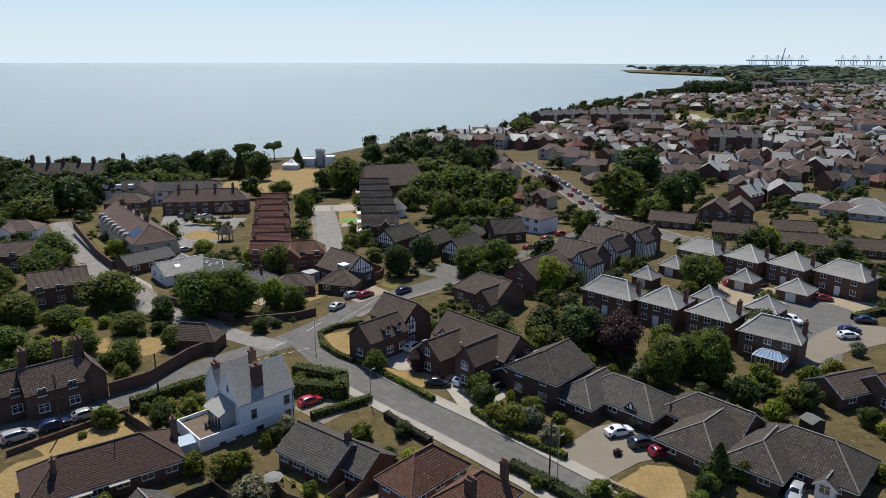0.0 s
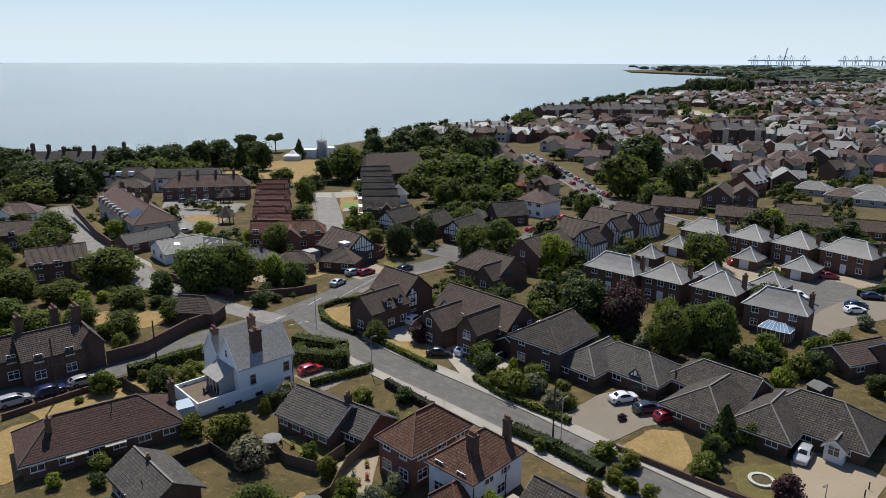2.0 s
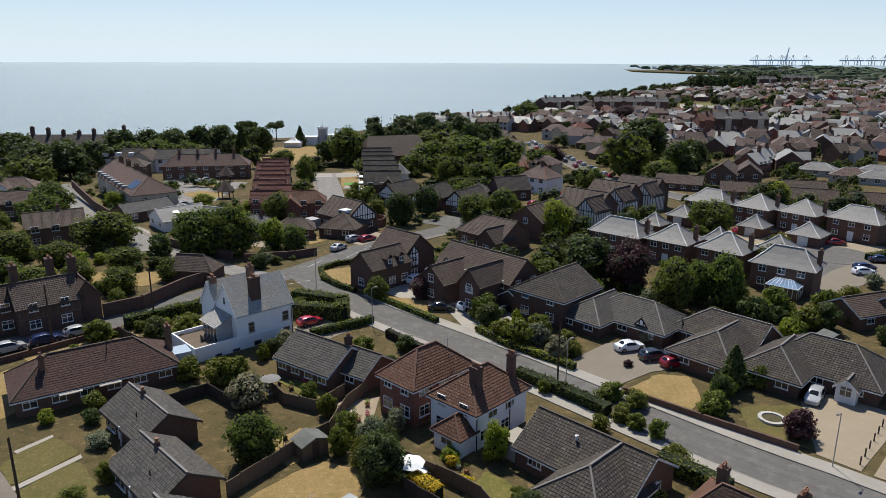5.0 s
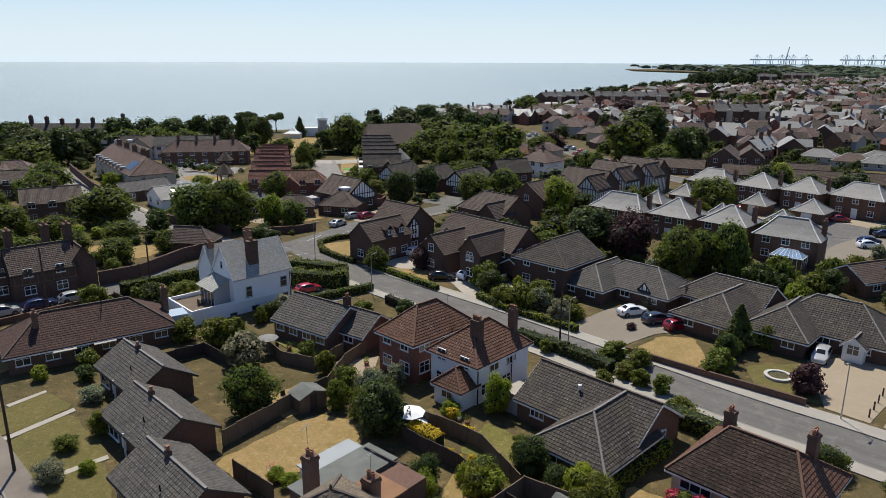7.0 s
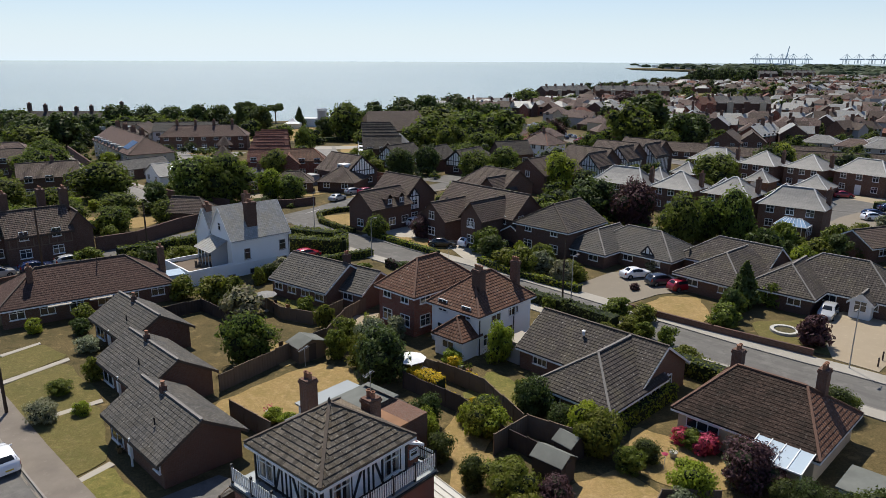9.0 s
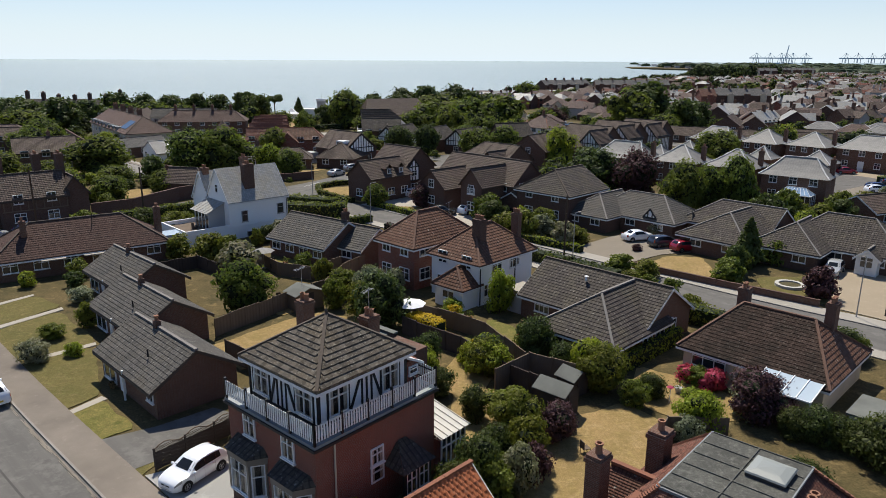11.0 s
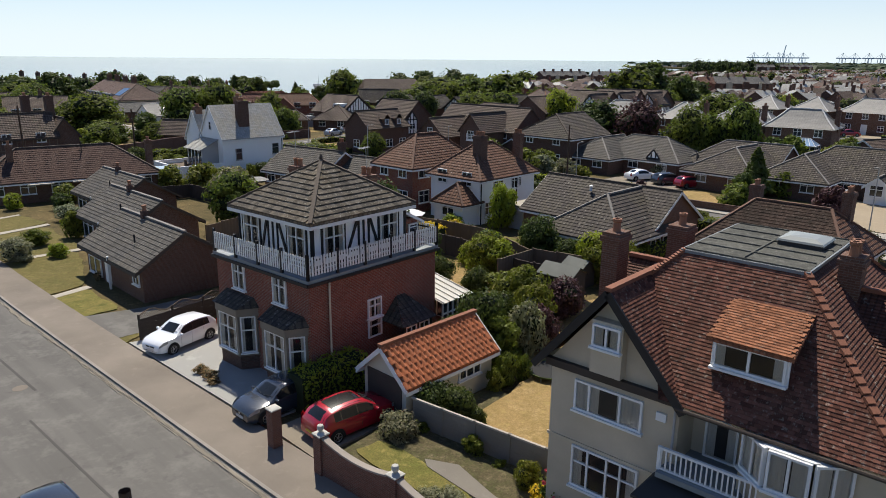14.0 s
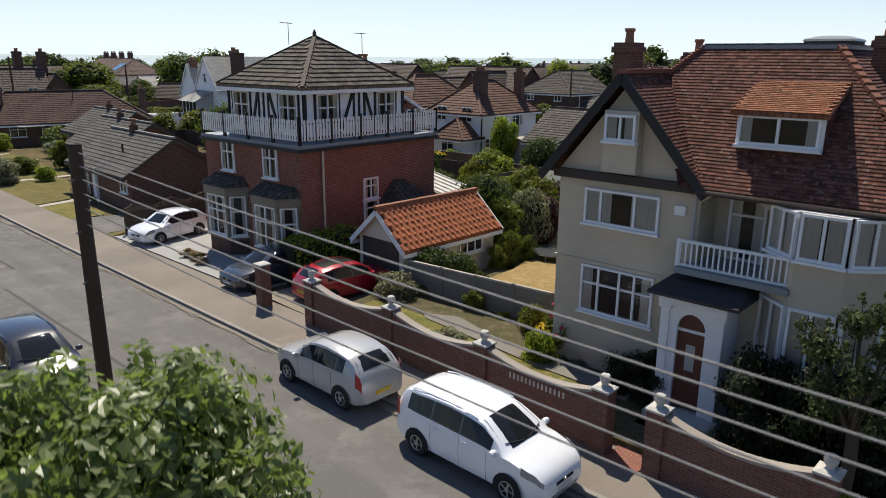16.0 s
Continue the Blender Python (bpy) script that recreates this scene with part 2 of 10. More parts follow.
M["bark"] = plain("bark", (0.09, 0.07, 0.052), 0.95, grain=15, depth=0.8, amount=0.4)
M["asphalt"] = paved("asphalt", (0.128, 0.12, 0.108), streak=0.3)
M["asphalt_pale"] = paved("pale_asphalt", (0.22, 0.205, 0.185), patch=0.3, streak=0.2)
M["footway"] = paved("footway", (0.21, 0.178, 0.144), patch=0.6)
M["kerb"] = paved("kerb_stone", (0.28, 0.255, 0.22), patch=0.5)
M["footway_pale"] = paved("pale_footway", (0.36, 0.33, 0.28), patch=0.35)
M["grit"] = paved("sandy_grit", (0.27, 0.235, 0.185), patch=0.4)
M["concrete"] = paved("concrete", (0.4, 0.36, 0.3), patch=0.2)
M["slab"] = paved("grey_slabs", (0.336, 0.328, 0.304), patch=0.15)
M["concrete_old"] = paved("old_concrete", (0.2, 0.18, 0.15), patch=0.4)
M["blocks"] = paved("block_paving", (0.235, 0.2, 0.152), patch=0.15)
M["gravel"] = paved("gravel", (0.34, 0.275, 0.19), patch=0.2)
M["line_paint"] = plain("road_paint", (0.62, 0.6, 0.56), 0.7, amount=0.3)
M["grass_dry"] = soil("dry_lawn", (0.4, 0.27, 0.12), (0.27, 0.2, 0.075), (0.46, 0.33, 0.16))
M["grass_mixed"] = soil("parched_lawn", (0.185, 0.15, 0.055), (0.128, 0.12, 0.04), (0.24, 0.186, 0.084))
M["grass"] = soil("green_lawn", (0.155, 0.155, 0.04), (0.25, 0.2, 0.07), (0.1, 0.115, 0.03))
M["turf"] = plain("artificial_turf", (0.09, 0.3, 0.05), 0.9, amount=0.2)
M["ground"] = soil("garden_ground", (0.092, 0.078, 0.034), (0.185, 0.134, 0.062), (0.048, 0.045, 0.02), 0.12, 6.0)
M["bed"] = soil("planting_bed", (0.12, 0.095, 0.056), (0.08, 0.085, 0.033), (0.21, 0.17, 0.105), 0.8, 8.0)
M["leaf"] = leaves("broad_leaves", (0.122, 0.15, 0.025))
M["leaf_dark"] = leaves("dark_leaves", (0.064, 0.09, 0.026), 0.3)
M["leaf_oak"] = leaves("oak_leaves", (0.108, 0.138, 0.03), 0.38, 0.2, 0.65, 0.1)
M["leaf_street"] = leaves("street_tree_leaves", (0.16, 0.21, 0.07), 0.45, 0.0, 0.4, 0.5)
M["leaf_gate"] = leaves("gate_tree_leaves", (0.045, 0.064, 0.02), 0.22)
M["leaf_yew"] = leaves("yew_needles", (0.02, 0.028, 0.012), 0.12)
M["bay_stone"] = plain("soot_stained_stone", (0.26, 0.22, 0.17), 0.9, amount=0.4)
M["leaf_light"] = leaves("bright_leaves", (0.2, 0.25, 0.03), 0.4)
M["leaf_yellow"] = leaves("golden_leaves", (0.5, 0.4, 0.03), 0.3)
M["leaf_purple"] = leaves("purple_leaves", (0.075, 0.04, 0.045), 0.2, 0.1)
M["leaf_grey"] = leaves("silver_leaves", (0.19, 0.21, 0.13), 0.25)
M["leaf_dry"] = leaves("dry_stalks", (0.22, 0.15, 0.075), 0.2, 0.0)
M["leaf_pink"] = leaves("pink_blossom", (0.4, 0.07, 0.13), 0.3)
# near-black core of crowns and hedges: the shade between leaves put into colour
M["shade_core"] = plain("foliage_core_shade", (0.02, 0.028, 0.01), 1.0, amount=0.3)
M["pot"] = plain("terracotta", (0.3, 0.15, 0.09), 0.85, amount=0.3)
M["stone"] = plain("pale_stone", (0.5, 0.48, 0.43), 0.85, amount=0.25)
M["metal"] = plain("galvanised_metal", (0.4, 0.41, 0.42), 0.45, 0.8)
M["tyre"] = plain("tyre_rubber", (0.02, 0.02, 0.02), 0.85)
M["rim"] = plain("alloy_rim", (0.45, 0.45, 0.46), 0.35, 0.8)
# far port: distance haze mixed into the base colour of cranes and stacks
M["crane"] = plain("haze_tinted_crane_paint", (0.4, 0.48, 0.57), 0.9)
M["far_wood"] = leaves("far_wood_leaves", (0.05, 0.07, 0.03), 0.2)
M["wire"] = plain("cable", (0.24, 0.23, 0.22), 0.6)
M["door_wood"] = plain("brown_door_paint", (0.12, 0.045, 0.03), 0.5)
M["awning"] = plain("white_canvas", (0.82, 0.82, 0.8), 0.8, amount=0.05)


def gloss(name, colour, rough=0.25, coat=0.8):
    n = Nodes(name)
    f = n.noise(n.place(), 3.0, 4)
    m = n.done(n.mix(n.maths("MULTIPLY", f, 0.2), colour, shade(colour, 0.7)), rough, 0.1, 0.5)
    n.p.inputs["Coat Weight"].default_value = coat
    n.p.inputs["Coat Roughness"].default_value = 0.06
    return m


def pane(name, colour, rough=0.04, spec=0.9):
    n = Nodes(name)
    f = n.noise(n.place(), 0.9, 3)
    return n.done(n.mix(f, shade(colour, 0.5), shade(colour, 1.6)), rough, 0.0, spec)


M["glass"] = pane("window_glass", (0.03, 0.034, 0.038))
M["glass_car"] = pane("car_glass", (0.012, 0.014, 0.016), 0.02, 0.35)
M["glass_roof"] = pane("conservatory_glass", (0.25, 0.36, 0.5), 0.1)
M["lid"] = plain("weathered_acrylic", (0.3, 0.31, 0.28), 0.3, spec=0.5, amount=0.2)
M["glass_pale"] = pane("milky_rooflight", (0.34, 0.35, 0.33), 0.25)
M["curtain"] = plain("net_curtain", (0.5, 0.48, 0.43), 0.9)
M["plate_yellow"] = plain("yellow_plate", (0.6, 0.42, 0.05), 0.5)
M["tar"] = paved("tar_seam", (0.085, 0.08, 0.073))
M["coping"] = plain("worn_coping", (0.31, 0.27, 0.23), 0.85, amount=0.3)
M["brick_wall"] = brick("wall_brick", (0.17, 0.075, 0.055), (0.2, 0.16, 0.13))
M["lamp_red"] = gloss("red_lens", (0.35, 0.01, 0.01))
M["lamp_clear"] = gloss("clear_lens", (0.28, 0.29, 0.3), 0.08)
PAINT = {k: gloss("car_paint_" + k, c) for k, c in dict(white=(0.84, 0.85, 0.86), silver=(0.42, 0.42, 0.41), red=(0.42, 0.015, 0.03), crimson=(0.3, 0.01, 0.025), blue=(0.012, 0.025, 0.09), grey=(0.032, 0.04, 0.055), black=(0.015, 0.016, 0.018)).items()}


def water(name):
    n = Nodes(name)
    w = n.place()
    h = n.maths("ADD", n.noise(w, 0.12, 8, 0.7), n.maths("MULTIPLY", n.noise(w, 0.012, 3), 0.4))
    n.bump(h, 0.9, 3.5)
    c = n.mix(n.noise(w, 0.0015, 4), (0.195, 0.268, 0.283), (0.26, 0.332, 0.342))
    return n.done(c, 0.42, 0, 0.5)


M["sea"] = water("sea_water")


def piece(name, colour, spread=0.35, stain=(0.2, 0.16, 0.1), rough=0.9, lichen=0.25):
    """Single tiles: a tone for each piece, lichen over them all."""
    n = Nodes(name)
    geo = n.add("ShaderNodeNewGeometry")
    tone = n.maths("FRACT", n.maths("ADD", geo.outputs["Random Per Island"], n.add("ShaderNodeObjectInfo").outputs["Random"]))
    c = n.mix(tone, shade(colour, 1 - spread), shade(colour, 1 + spread))
    w = geo.outputs["Position"]
    c = n.mix(n.maths("MULTIPLY", n.ramp(n.noise(w, 0.7, 6, 0.7), (0.45, (0, 0, 0)), (0.7, (1, 1, 1))), 0.4), c, stain)
    f = n.noise(w, 9.0, 4, 0.7)
    c = n.mix(n.maths("MULTIPLY", n.ramp(f, (0.57, (0, 0, 0)), (0.68, (1, 1, 1))), lichen), c, (0.42, 0.39, 0.32))
    n.bump(f, 0.4, 0.01)
    return n.done(c, rough, 0, 0.15)


M["piece_weathered"] = piece("weathered_tile_piece", (0.088, 0.076, 0.062), 0.45, (0.15, 0.11, 0.06), lichen=0.6)
M["piece_pantile"] = piece("pantile_piece", (0.4, 0.135, 0.06), 0.3, (0.24, 0.1, 0.055))
M["piece_orange"] = piece("orange_tile_piece", (0.25, 0.105, 0.055), 0.35, (0.17, 0.09, 0.055))
M["piece_red"] = piece("plain_tile_piece", (0.125, 0.052, 0.036), 0.5, (0.1, 0.068, 0.048), lichen=0.4)
n = Nodes("clear_pane")
gl, tr, mx = n.add("ShaderNodeBsdfGlossy"), n.add("ShaderNodeBsdfTransparent"), n.add("ShaderNodeMixShader")
gl.inputs["Roughness"].default_value = 0.03
n.link(n.add("ShaderNodeFresnel").outputs[0], mx.inputs[0])
n.link(tr.outputs[0], mx.inputs[1])
n.link(gl.outputs[0], mx.inputs[2])
n.link(mx.outputs[0], n.t.nodes["Material Output"].inputs["Surface"])
M["glass_clear"] = n.m
M["room"] = plain("room_shade", (0.035, 0.032, 0.03), 0.9)


# ---- mesh helpers ----
class Geo:
    """Vertices, faces and tile coordinates of one mesh."""

    def __init__(self):
        self.v, self.f, self.uv = [], [], []

    def face(self, pts, uv=None):
        i = len(self.v)
        self.v += [tuple(p) for p in pts]
        self.f.append(tuple(range(i, i + len(pts))))
        if uv is None:
            a, b, c = Vector(pts[0]), Vector(pts[1]), Vector(pts[2])
            n = (b - a).cross(c - a)
            if n.length < 1e-9:
                n = Vector((0, 0, 1))
            n.normalize()
            t = Vector((0, 0, 1)).cross(n)
            t = t.normalized() if t.length > 0.01 else Vector((1, 0, 0))
            s = n.cross(t)
            uv = [(Vector(p).dot(t), Vector(p).dot(s)) for p in pts]
        self.uv += [tuple(q) for q in uv]
        return self

    def box(self, x0, y0, z0, x1, y1, z1, m=None):
        p = [Vector(q) for q in ((x0, y0, z0), (x1, y0, z0), (x1, y1, z0), (x0, y1, z0), (x0, y0, z1), (x1, y0, z1), (x1, y1, z1), (x0, y1, z1))]
        if m is not None:
            p = [m @ q for q in p]
        for q in ((3, 2, 1, 0), (4, 5, 6, 7), (0, 1, 5, 4), (1, 2, 6, 5), (2, 3, 7, 6), (3, 0, 4, 7)):
            self.face([p[k] for k in q])
        return self

    def beam(self, a, b, w, h=None):
        """A bar of w by h from a to b."""
        a, b, h = Vector(a), Vector(b), h or w
        d = (b - a).normalized()
        up = Vector((0, 0, 1)) if abs(d.z) < 0.95 else Vector((0, 1, 0))
        r = d.cross(up).normalized()
        u = r.cross(d)
        m = Matrix((r, d, u)).transposed().to_4x4()
        m.translation = a
        return self.box(-w / 2, 0, -h / 2, w / 2, (b - a).length, h / 2, m)

    def lathe(self, profile, n=12, m=None):
        """Turned round z: rows of radius and height."""
        m = m or Matrix()
        for (r0, z0), (r1, z1) in zip(profile, profile[1:]):
            for k in range(n):
                a, b = 2 * math.pi * k / n, 2 * math.pi * (k + 1) / n
                q = [(r0 * math.cos(a), r0 * math.sin(a), z0), (r0 * math.cos(b), r0 * math.sin(b), z0), (r1 * math.cos(b), r1 * math.sin(b), z1), (r1 * math.cos(a), r1 * math.sin(a), z1)]
                if r0 < 1e-6:
                    q = [q[0], q[2], q[3]]
                elif r1 < 1e-6:
                    q = q[:3]
                self.face([m @ Vector(p) for p in q])
        return self

    def tube(self, pts, r0, r1=None, n=6):
        """A tapered tube along points."""
        pts, r1 = [Vector(p) for p in pts], r0 if r1 is None else r1
        rings = []
        for i, p in enumerate(pts):
            d = (pts[min(i + 1, len(pts) - 1)] - pts[max(i - 1, 0)]).normalized()
            s = d.cross(Vector((0.31, 0.17, 0.93)) if abs(d.z) < 0.9 else Vector((0, 1, 0))).normalized()
            t = d.cross(s)
            r = r0 + (r1 - r0) * i / max(1, len(pts) - 1)
            rings.append([p + (s * math.cos(2 * math.pi * k / n) + t * math.sin(2 * math.pi * k / n)) * r for k in range(n)])
        for a, b in zip(rings, rings[1:]):
            for k in range(n):
                self.face([a[k], a[(k + 1) % n], b[(k + 1) % n], b[k]])
        return self

    def mesh(self, name, mat, smooth=False):
        me = bpy.data.meshes.new(name)
        if smooth:
            seen, spot = {}, []
            for p in self.v:
                spot.append(seen.setdefault(tuple(round(c, 4) for c in p), len(seen)))
            me.from_pydata(list(seen), [], [tuple(spot[i] for i in f) for f in self.f])
        else:
            me.from_pydata(self.v, [], self.f)
        layer = me.uv_layers.new(name="UVMap")
        layer.data.foreach_set("uv", [c for q in self.uv for c in q])
        me.materials.append(mat)
        if smooth:
            me.polygons.foreach_set("use_smooth", [True] * len(me.polygons))
            me.set_sharp_from_angle(angle=radians(42))
        return me


def part(name, g, mat, parent=None, label="", smooth=False):
    ob = new(name, g.mesh(name, mat, smooth))
    if parent is not None:
        ob.parent = parent
    return tagged(ob, label)


OBSTACLES = []


def note(x, y, r=7.0):
    """Keeps chance planting clear of a place."""
    OBSTACLES.append((x, y, r))


def root(name, x, y, ang, z=0.0):
    e = new(name)
    e.empty_display_size = 0.5
    e.matrix_basis = site_pose(x, y, ang) @ Matrix.Translation((0, 0, z))
    note(x, y)
    return e


def plain_root(name):
    """An origin at zero for a thing whose parts are given in the world's metres."""
    e = new(name)
    e.empty_display_size = 0.5
    return e


def structure(name, g, mat, label, category):
    return tagged(part(name, g, mat), label, category, "", "structure")


# ---- land, sea and distance ----
# The ground is level round the near streets and falls gently to the cliff.
FALL, FROM, MOST = 0.045, 175.0, 9.0


def ground_z(y):
    return -max(0.0, min(MOST, FALL * (y - FROM)))


def site(x, y):
    """Where a place reckoned on level ground lies on the falling ground: x, y, z and the size that goes with it."""
    if y <= FROM:
        return x, y, 0.0, 1.0
    eye = 52.85
    k = FALL / eye
    far = y * (1 - k * FROM) / (1 - k * y) if y < 319.0 else y * (1 + MOST / eye)
    s = far / y
    return x * s, far, ground_z(far), s


def site_pose(x, y, ang):
    X, Y, Z, s = site(x, y)
    return pose(X, Y, Z, 0, 0, ang) @ Matrix.Scale(s, 4)


COAST = [(-900, -600), (-900, 190), (-400, 225), (-260, 285), (-160, 338), (-110, 366), (-69, 380), (-31, 450), (26, 486), (65, 590), (156, 760), (338, 1070), (677, 1690), (980, 2500), (790, 3050), (860, 3500), (1400, 4900), (4500, 4900), (4500, -600)]


def land():
    g = Geo()
    pts = [site(x, y)[:2] if y < 2000 else (x, y) for x, y in COAST]
    bm = bmesh.new()
    bm.faces.new([bm.verts.new((x, y, 0)) for x, y in pts])
    for cut in (FROM, FROM + MOST / FALL):
        bmesh.ops.bisect_plane(bm, geom=bm.verts[:] + bm.edges[:] + bm.faces[:], plane_co=(0, cut, 0), plane_no=(0, 1, 0))
    bmesh.ops.triangulate(bm, faces=bm.faces[:])
    for f in bm.faces:
        p = [Vector((v.co.x, v.co.y, ground_z(v.co.y))) for v in f.verts]
        if (p[1] - p[0]).cross(p[2] - p[0]).z < 0:
            p.reverse()
        g.face(p, [(q.x, q.y) for q in p])
    bm.free()
    n = len(pts)
    for i in range(n):
        a, b = pts[i], pts[(i + 1) % n]
        g.face([(*a, ground_z(a[1])), (*b, ground_z(b[1])), (b[0], b[1], -16), (a[0], a[1], -16)])
    structure("ground", g, M["ground"], "dry garden ground with patches of green and earth", "ground")


land()
def sea_z(r):
    """The sea lies level and lifts a little towards the horizon, in place of the miles beyond it."""
    return -15 + 27 * max(0.0, (r - 3000) / 1450) ** 2


g = Geo()
rings = [0, 600, 1200, 1800, 2400, 3000, 3300, 3600, 3900, 4100, 4300, 4450]
for r0, r1 in zip(rings, rings[1:]):
    for k in range(30):
        a, b = radians(-90 + 6 * k), radians(-84 + 6 * k)
        ring = [(r0, a), (r0, b), (r1, b), (r1, a)] if r0 else [(0, a), (r1, b), (r1, a)]
        g.face([(r * math.sin(t), r * math.cos(t) - 100, sea_z(r)) for r, t in ring][::-1])
structure("water", g, M["sea"], "calm grey-green sea glittering in the sun", "sea")
# glowing curtain added beyond the sea in place of haze, thinner with height
n = Nodes("haze_glow")
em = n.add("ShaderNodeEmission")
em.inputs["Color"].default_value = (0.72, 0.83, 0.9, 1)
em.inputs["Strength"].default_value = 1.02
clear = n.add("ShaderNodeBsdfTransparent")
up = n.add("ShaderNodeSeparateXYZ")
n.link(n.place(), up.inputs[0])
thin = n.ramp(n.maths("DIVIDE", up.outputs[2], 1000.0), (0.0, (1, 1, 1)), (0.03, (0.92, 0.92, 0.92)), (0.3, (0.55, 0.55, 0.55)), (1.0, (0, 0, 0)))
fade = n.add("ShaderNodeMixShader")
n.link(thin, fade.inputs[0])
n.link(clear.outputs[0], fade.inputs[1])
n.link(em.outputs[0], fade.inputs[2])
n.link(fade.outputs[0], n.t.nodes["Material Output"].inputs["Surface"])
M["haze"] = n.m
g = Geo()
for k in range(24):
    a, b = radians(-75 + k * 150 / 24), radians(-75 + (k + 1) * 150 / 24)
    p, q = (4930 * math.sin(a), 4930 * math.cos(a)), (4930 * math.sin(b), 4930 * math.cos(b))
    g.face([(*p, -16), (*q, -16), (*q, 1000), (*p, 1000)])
structure("backdrop", g, M["haze"], "glowing backdrop for the pale haze along the sea horizon", "haze")


# ---- roads ----
def ribbon(g, pts, half, z, skirt=0.0):
    """A strip along points, its sides dropped by skirt."""
    pts = [Vector(site(x, y)[:3]) for x, y in pts]
    left, right = [], []
    for i, p in enumerate(pts):
        d = (pts[min(i + 1, len(pts) - 1)] - pts[max(i - 1, 0)]).normalized()
        s = Vector((-d.y, d.x, 0)) * half
        left.append(p + s + Vector((0, 0, z)))
        right.append(p - s + Vector((0, 0, z)))
    for i in range(len(pts) - 1):
        g.face([right[i], right[i + 1], left[i + 1], left[i]])
        if skirt:
            dn = Vector((0, 0, -skirt))
            g.face([left[i], left[i + 1], left[i + 1] + dn, left[i] + dn])
            g.face([right[i] + dn, right[i + 1] + dn, right[i + 1], right[i]])
    return g


def offset(pts, d):
    """The line moved d to its left."""
    out = []
    for i, p in enumerate(pts):
        a, b = Vector(pts[max(i - 1, 0)]), Vector(pts[min(i + 1, len(pts) - 1)])
        t = (b - a).normalized()
        out.append((p[0] - t.y * d, p[1] + t.x * d))
    return out


def smooth_line(pts, step=4.0):
    out = []
    p = [Vector(q) for q in pts]
    for i in range(len(p) - 1):
        a, b, c, d = p[max(i - 1, 0)], p[i], p[i + 1], p[min(i + 2, len(p) - 1)]
        n = max(2, int((c - b).length / step))
        for k in range(n):
            t = k / n
            q = 0.5 * ((2 * b) + (c - a) * t + (2 * a - 5 * b + 4 * c - d) * t * t + (3 * b - a - 3 * c + d) * t ** 3)
            out.append((q.x, q.y))
    out.append(tuple(p[-1]))
    return out


def street(pts, half, left=2.0, right=2.0, z=0.03, walks=None, top="footway", tone="brown-grey asphalt", face="asphalt"):
    """A road with kerbs and raised footways on the sides given by width; walks: the runs that have footways, if not all."""
    line = smooth_line(pts)
    for x, y in line:
        note(x, y, half + max(left, right) + 0.6)
    structure("road", ribbon(Geo(), line, half, z, 0.1), M[face], "worn grey asphalt road with patched surface", "road")
    for run in walks or [pts]:
        line = smooth_line(run)
        for side, w in ((1, left), (-1, right)):
            if w:
                structure("kerb", ribbon(Geo(), offset(line, side * (half + 0.07)), 0.07, z + 0.1, 0.12), M["kerb"], "pale stone kerb along the road", "kerb")
                structure("pavement", ribbon(Geo(), offset(line, side * (half + 0.14 + w / 2)), w / 2, z + 0.09, 0.12), M[top], tone + " footway beside the road", "pavement")


street([(16.5, -5.2), (-7.9, 16.8), (-30.9, 38.0), (-42, 48.8), (-60, 66.5), (-84, 90)], 4.0, 2.0, 2.3, 0.03)
# sandy grit washed against the kerb
rng = random.Random(77)
g = Geo()
line = offset(smooth_line([(4.4, 5.7), (-7.9, 16.8), (-30.9, 38.0), (-42, 48.8)]), -3.86)
for i in range(520):
    k = rng.randrange(len(line) - 1)
    p, q = Vector(line[k]), Vector(line[k + 1])
    c = p.lerp(q, rng.random())
    d = (q - p).normalized()
    s = Vector((-d.y, d.x))
    c += s * abs(rng.gauss(0, 0.09))
    a, b = rng.uniform(0.2, 1.3), rng.uniform(0.008, 0.04)
    ring = []
    for j in range(9):
        t = j * math.tau / 9
        f = rng.uniform(0.6, 1.2)
        e = c + d * a * f * math.cos(t) + s * b * f * math.sin(t)
        ring.append((e.x, e.y, 0.034 + 0.00008 * i))
    g.face(ring)
tagged(part("road_grit", g, M["grit"]), "pale sandy grit lying along the kerb", "grit", kind="stuff")
MAIN = [(64, 28), (40, 53.6), (28.5, 64.4), (6.5, 87.5), (-10, 103.5), (-22, 117), (-28, 127)]
street(MAIN, 2.9, 1.7, 2.0, 0.03, [MAIN[:4] + [(-10, 103.5), (-16.5, 110.6)]], "footway_pale", "pale worn concrete")
street([(-76, 80), (-61.5, 91), (-51.4, 100), (-45.5, 107), (-40.0, 114.5), (-31.5, 122.5), (-24, 133), (-17, 145), (-3, 158), (10, 172), (30, 193), (46, 213), (54, 228)], 3.0, 0, 1.2, 0.045, [[(-21, 138), (-17, 145), (-3, 158), (10, 172), (30, 193), (46, 213), (54, 228)]])
street([(-31, 121), (-42, 127.5), (-53.3, 135.4), (-64.0, 142.7), (-70.5, 152), (-83.1, 163.9), (-97.4, 181.3), (-116.3, 208.1), (-126, 222)], 2.4, 0.8, 0.8, 0.06, face="asphalt_pale", walks=[[(-46, 130), (-53.3, 135.4), (-64.0, 142.7), (-70.5, 152), (-83.1, 163.9), (-97.4, 181.3), (-116.3, 208.1), (-126, 222)]])
street([(72, 200), (56.8, 229), (53.6, 253), (51.4, 276), (48.0, 307), (43.9, 334), (40.7, 360)], 3.2, 1.6, 1.6, 0.07)
street([(-31.0, 182), (-32.6, 194), (-36.8, 216), (-42.0, 240), (-44.0, 250)], 3.9, 0.9, 0, 0.05, face="asphalt_pale")
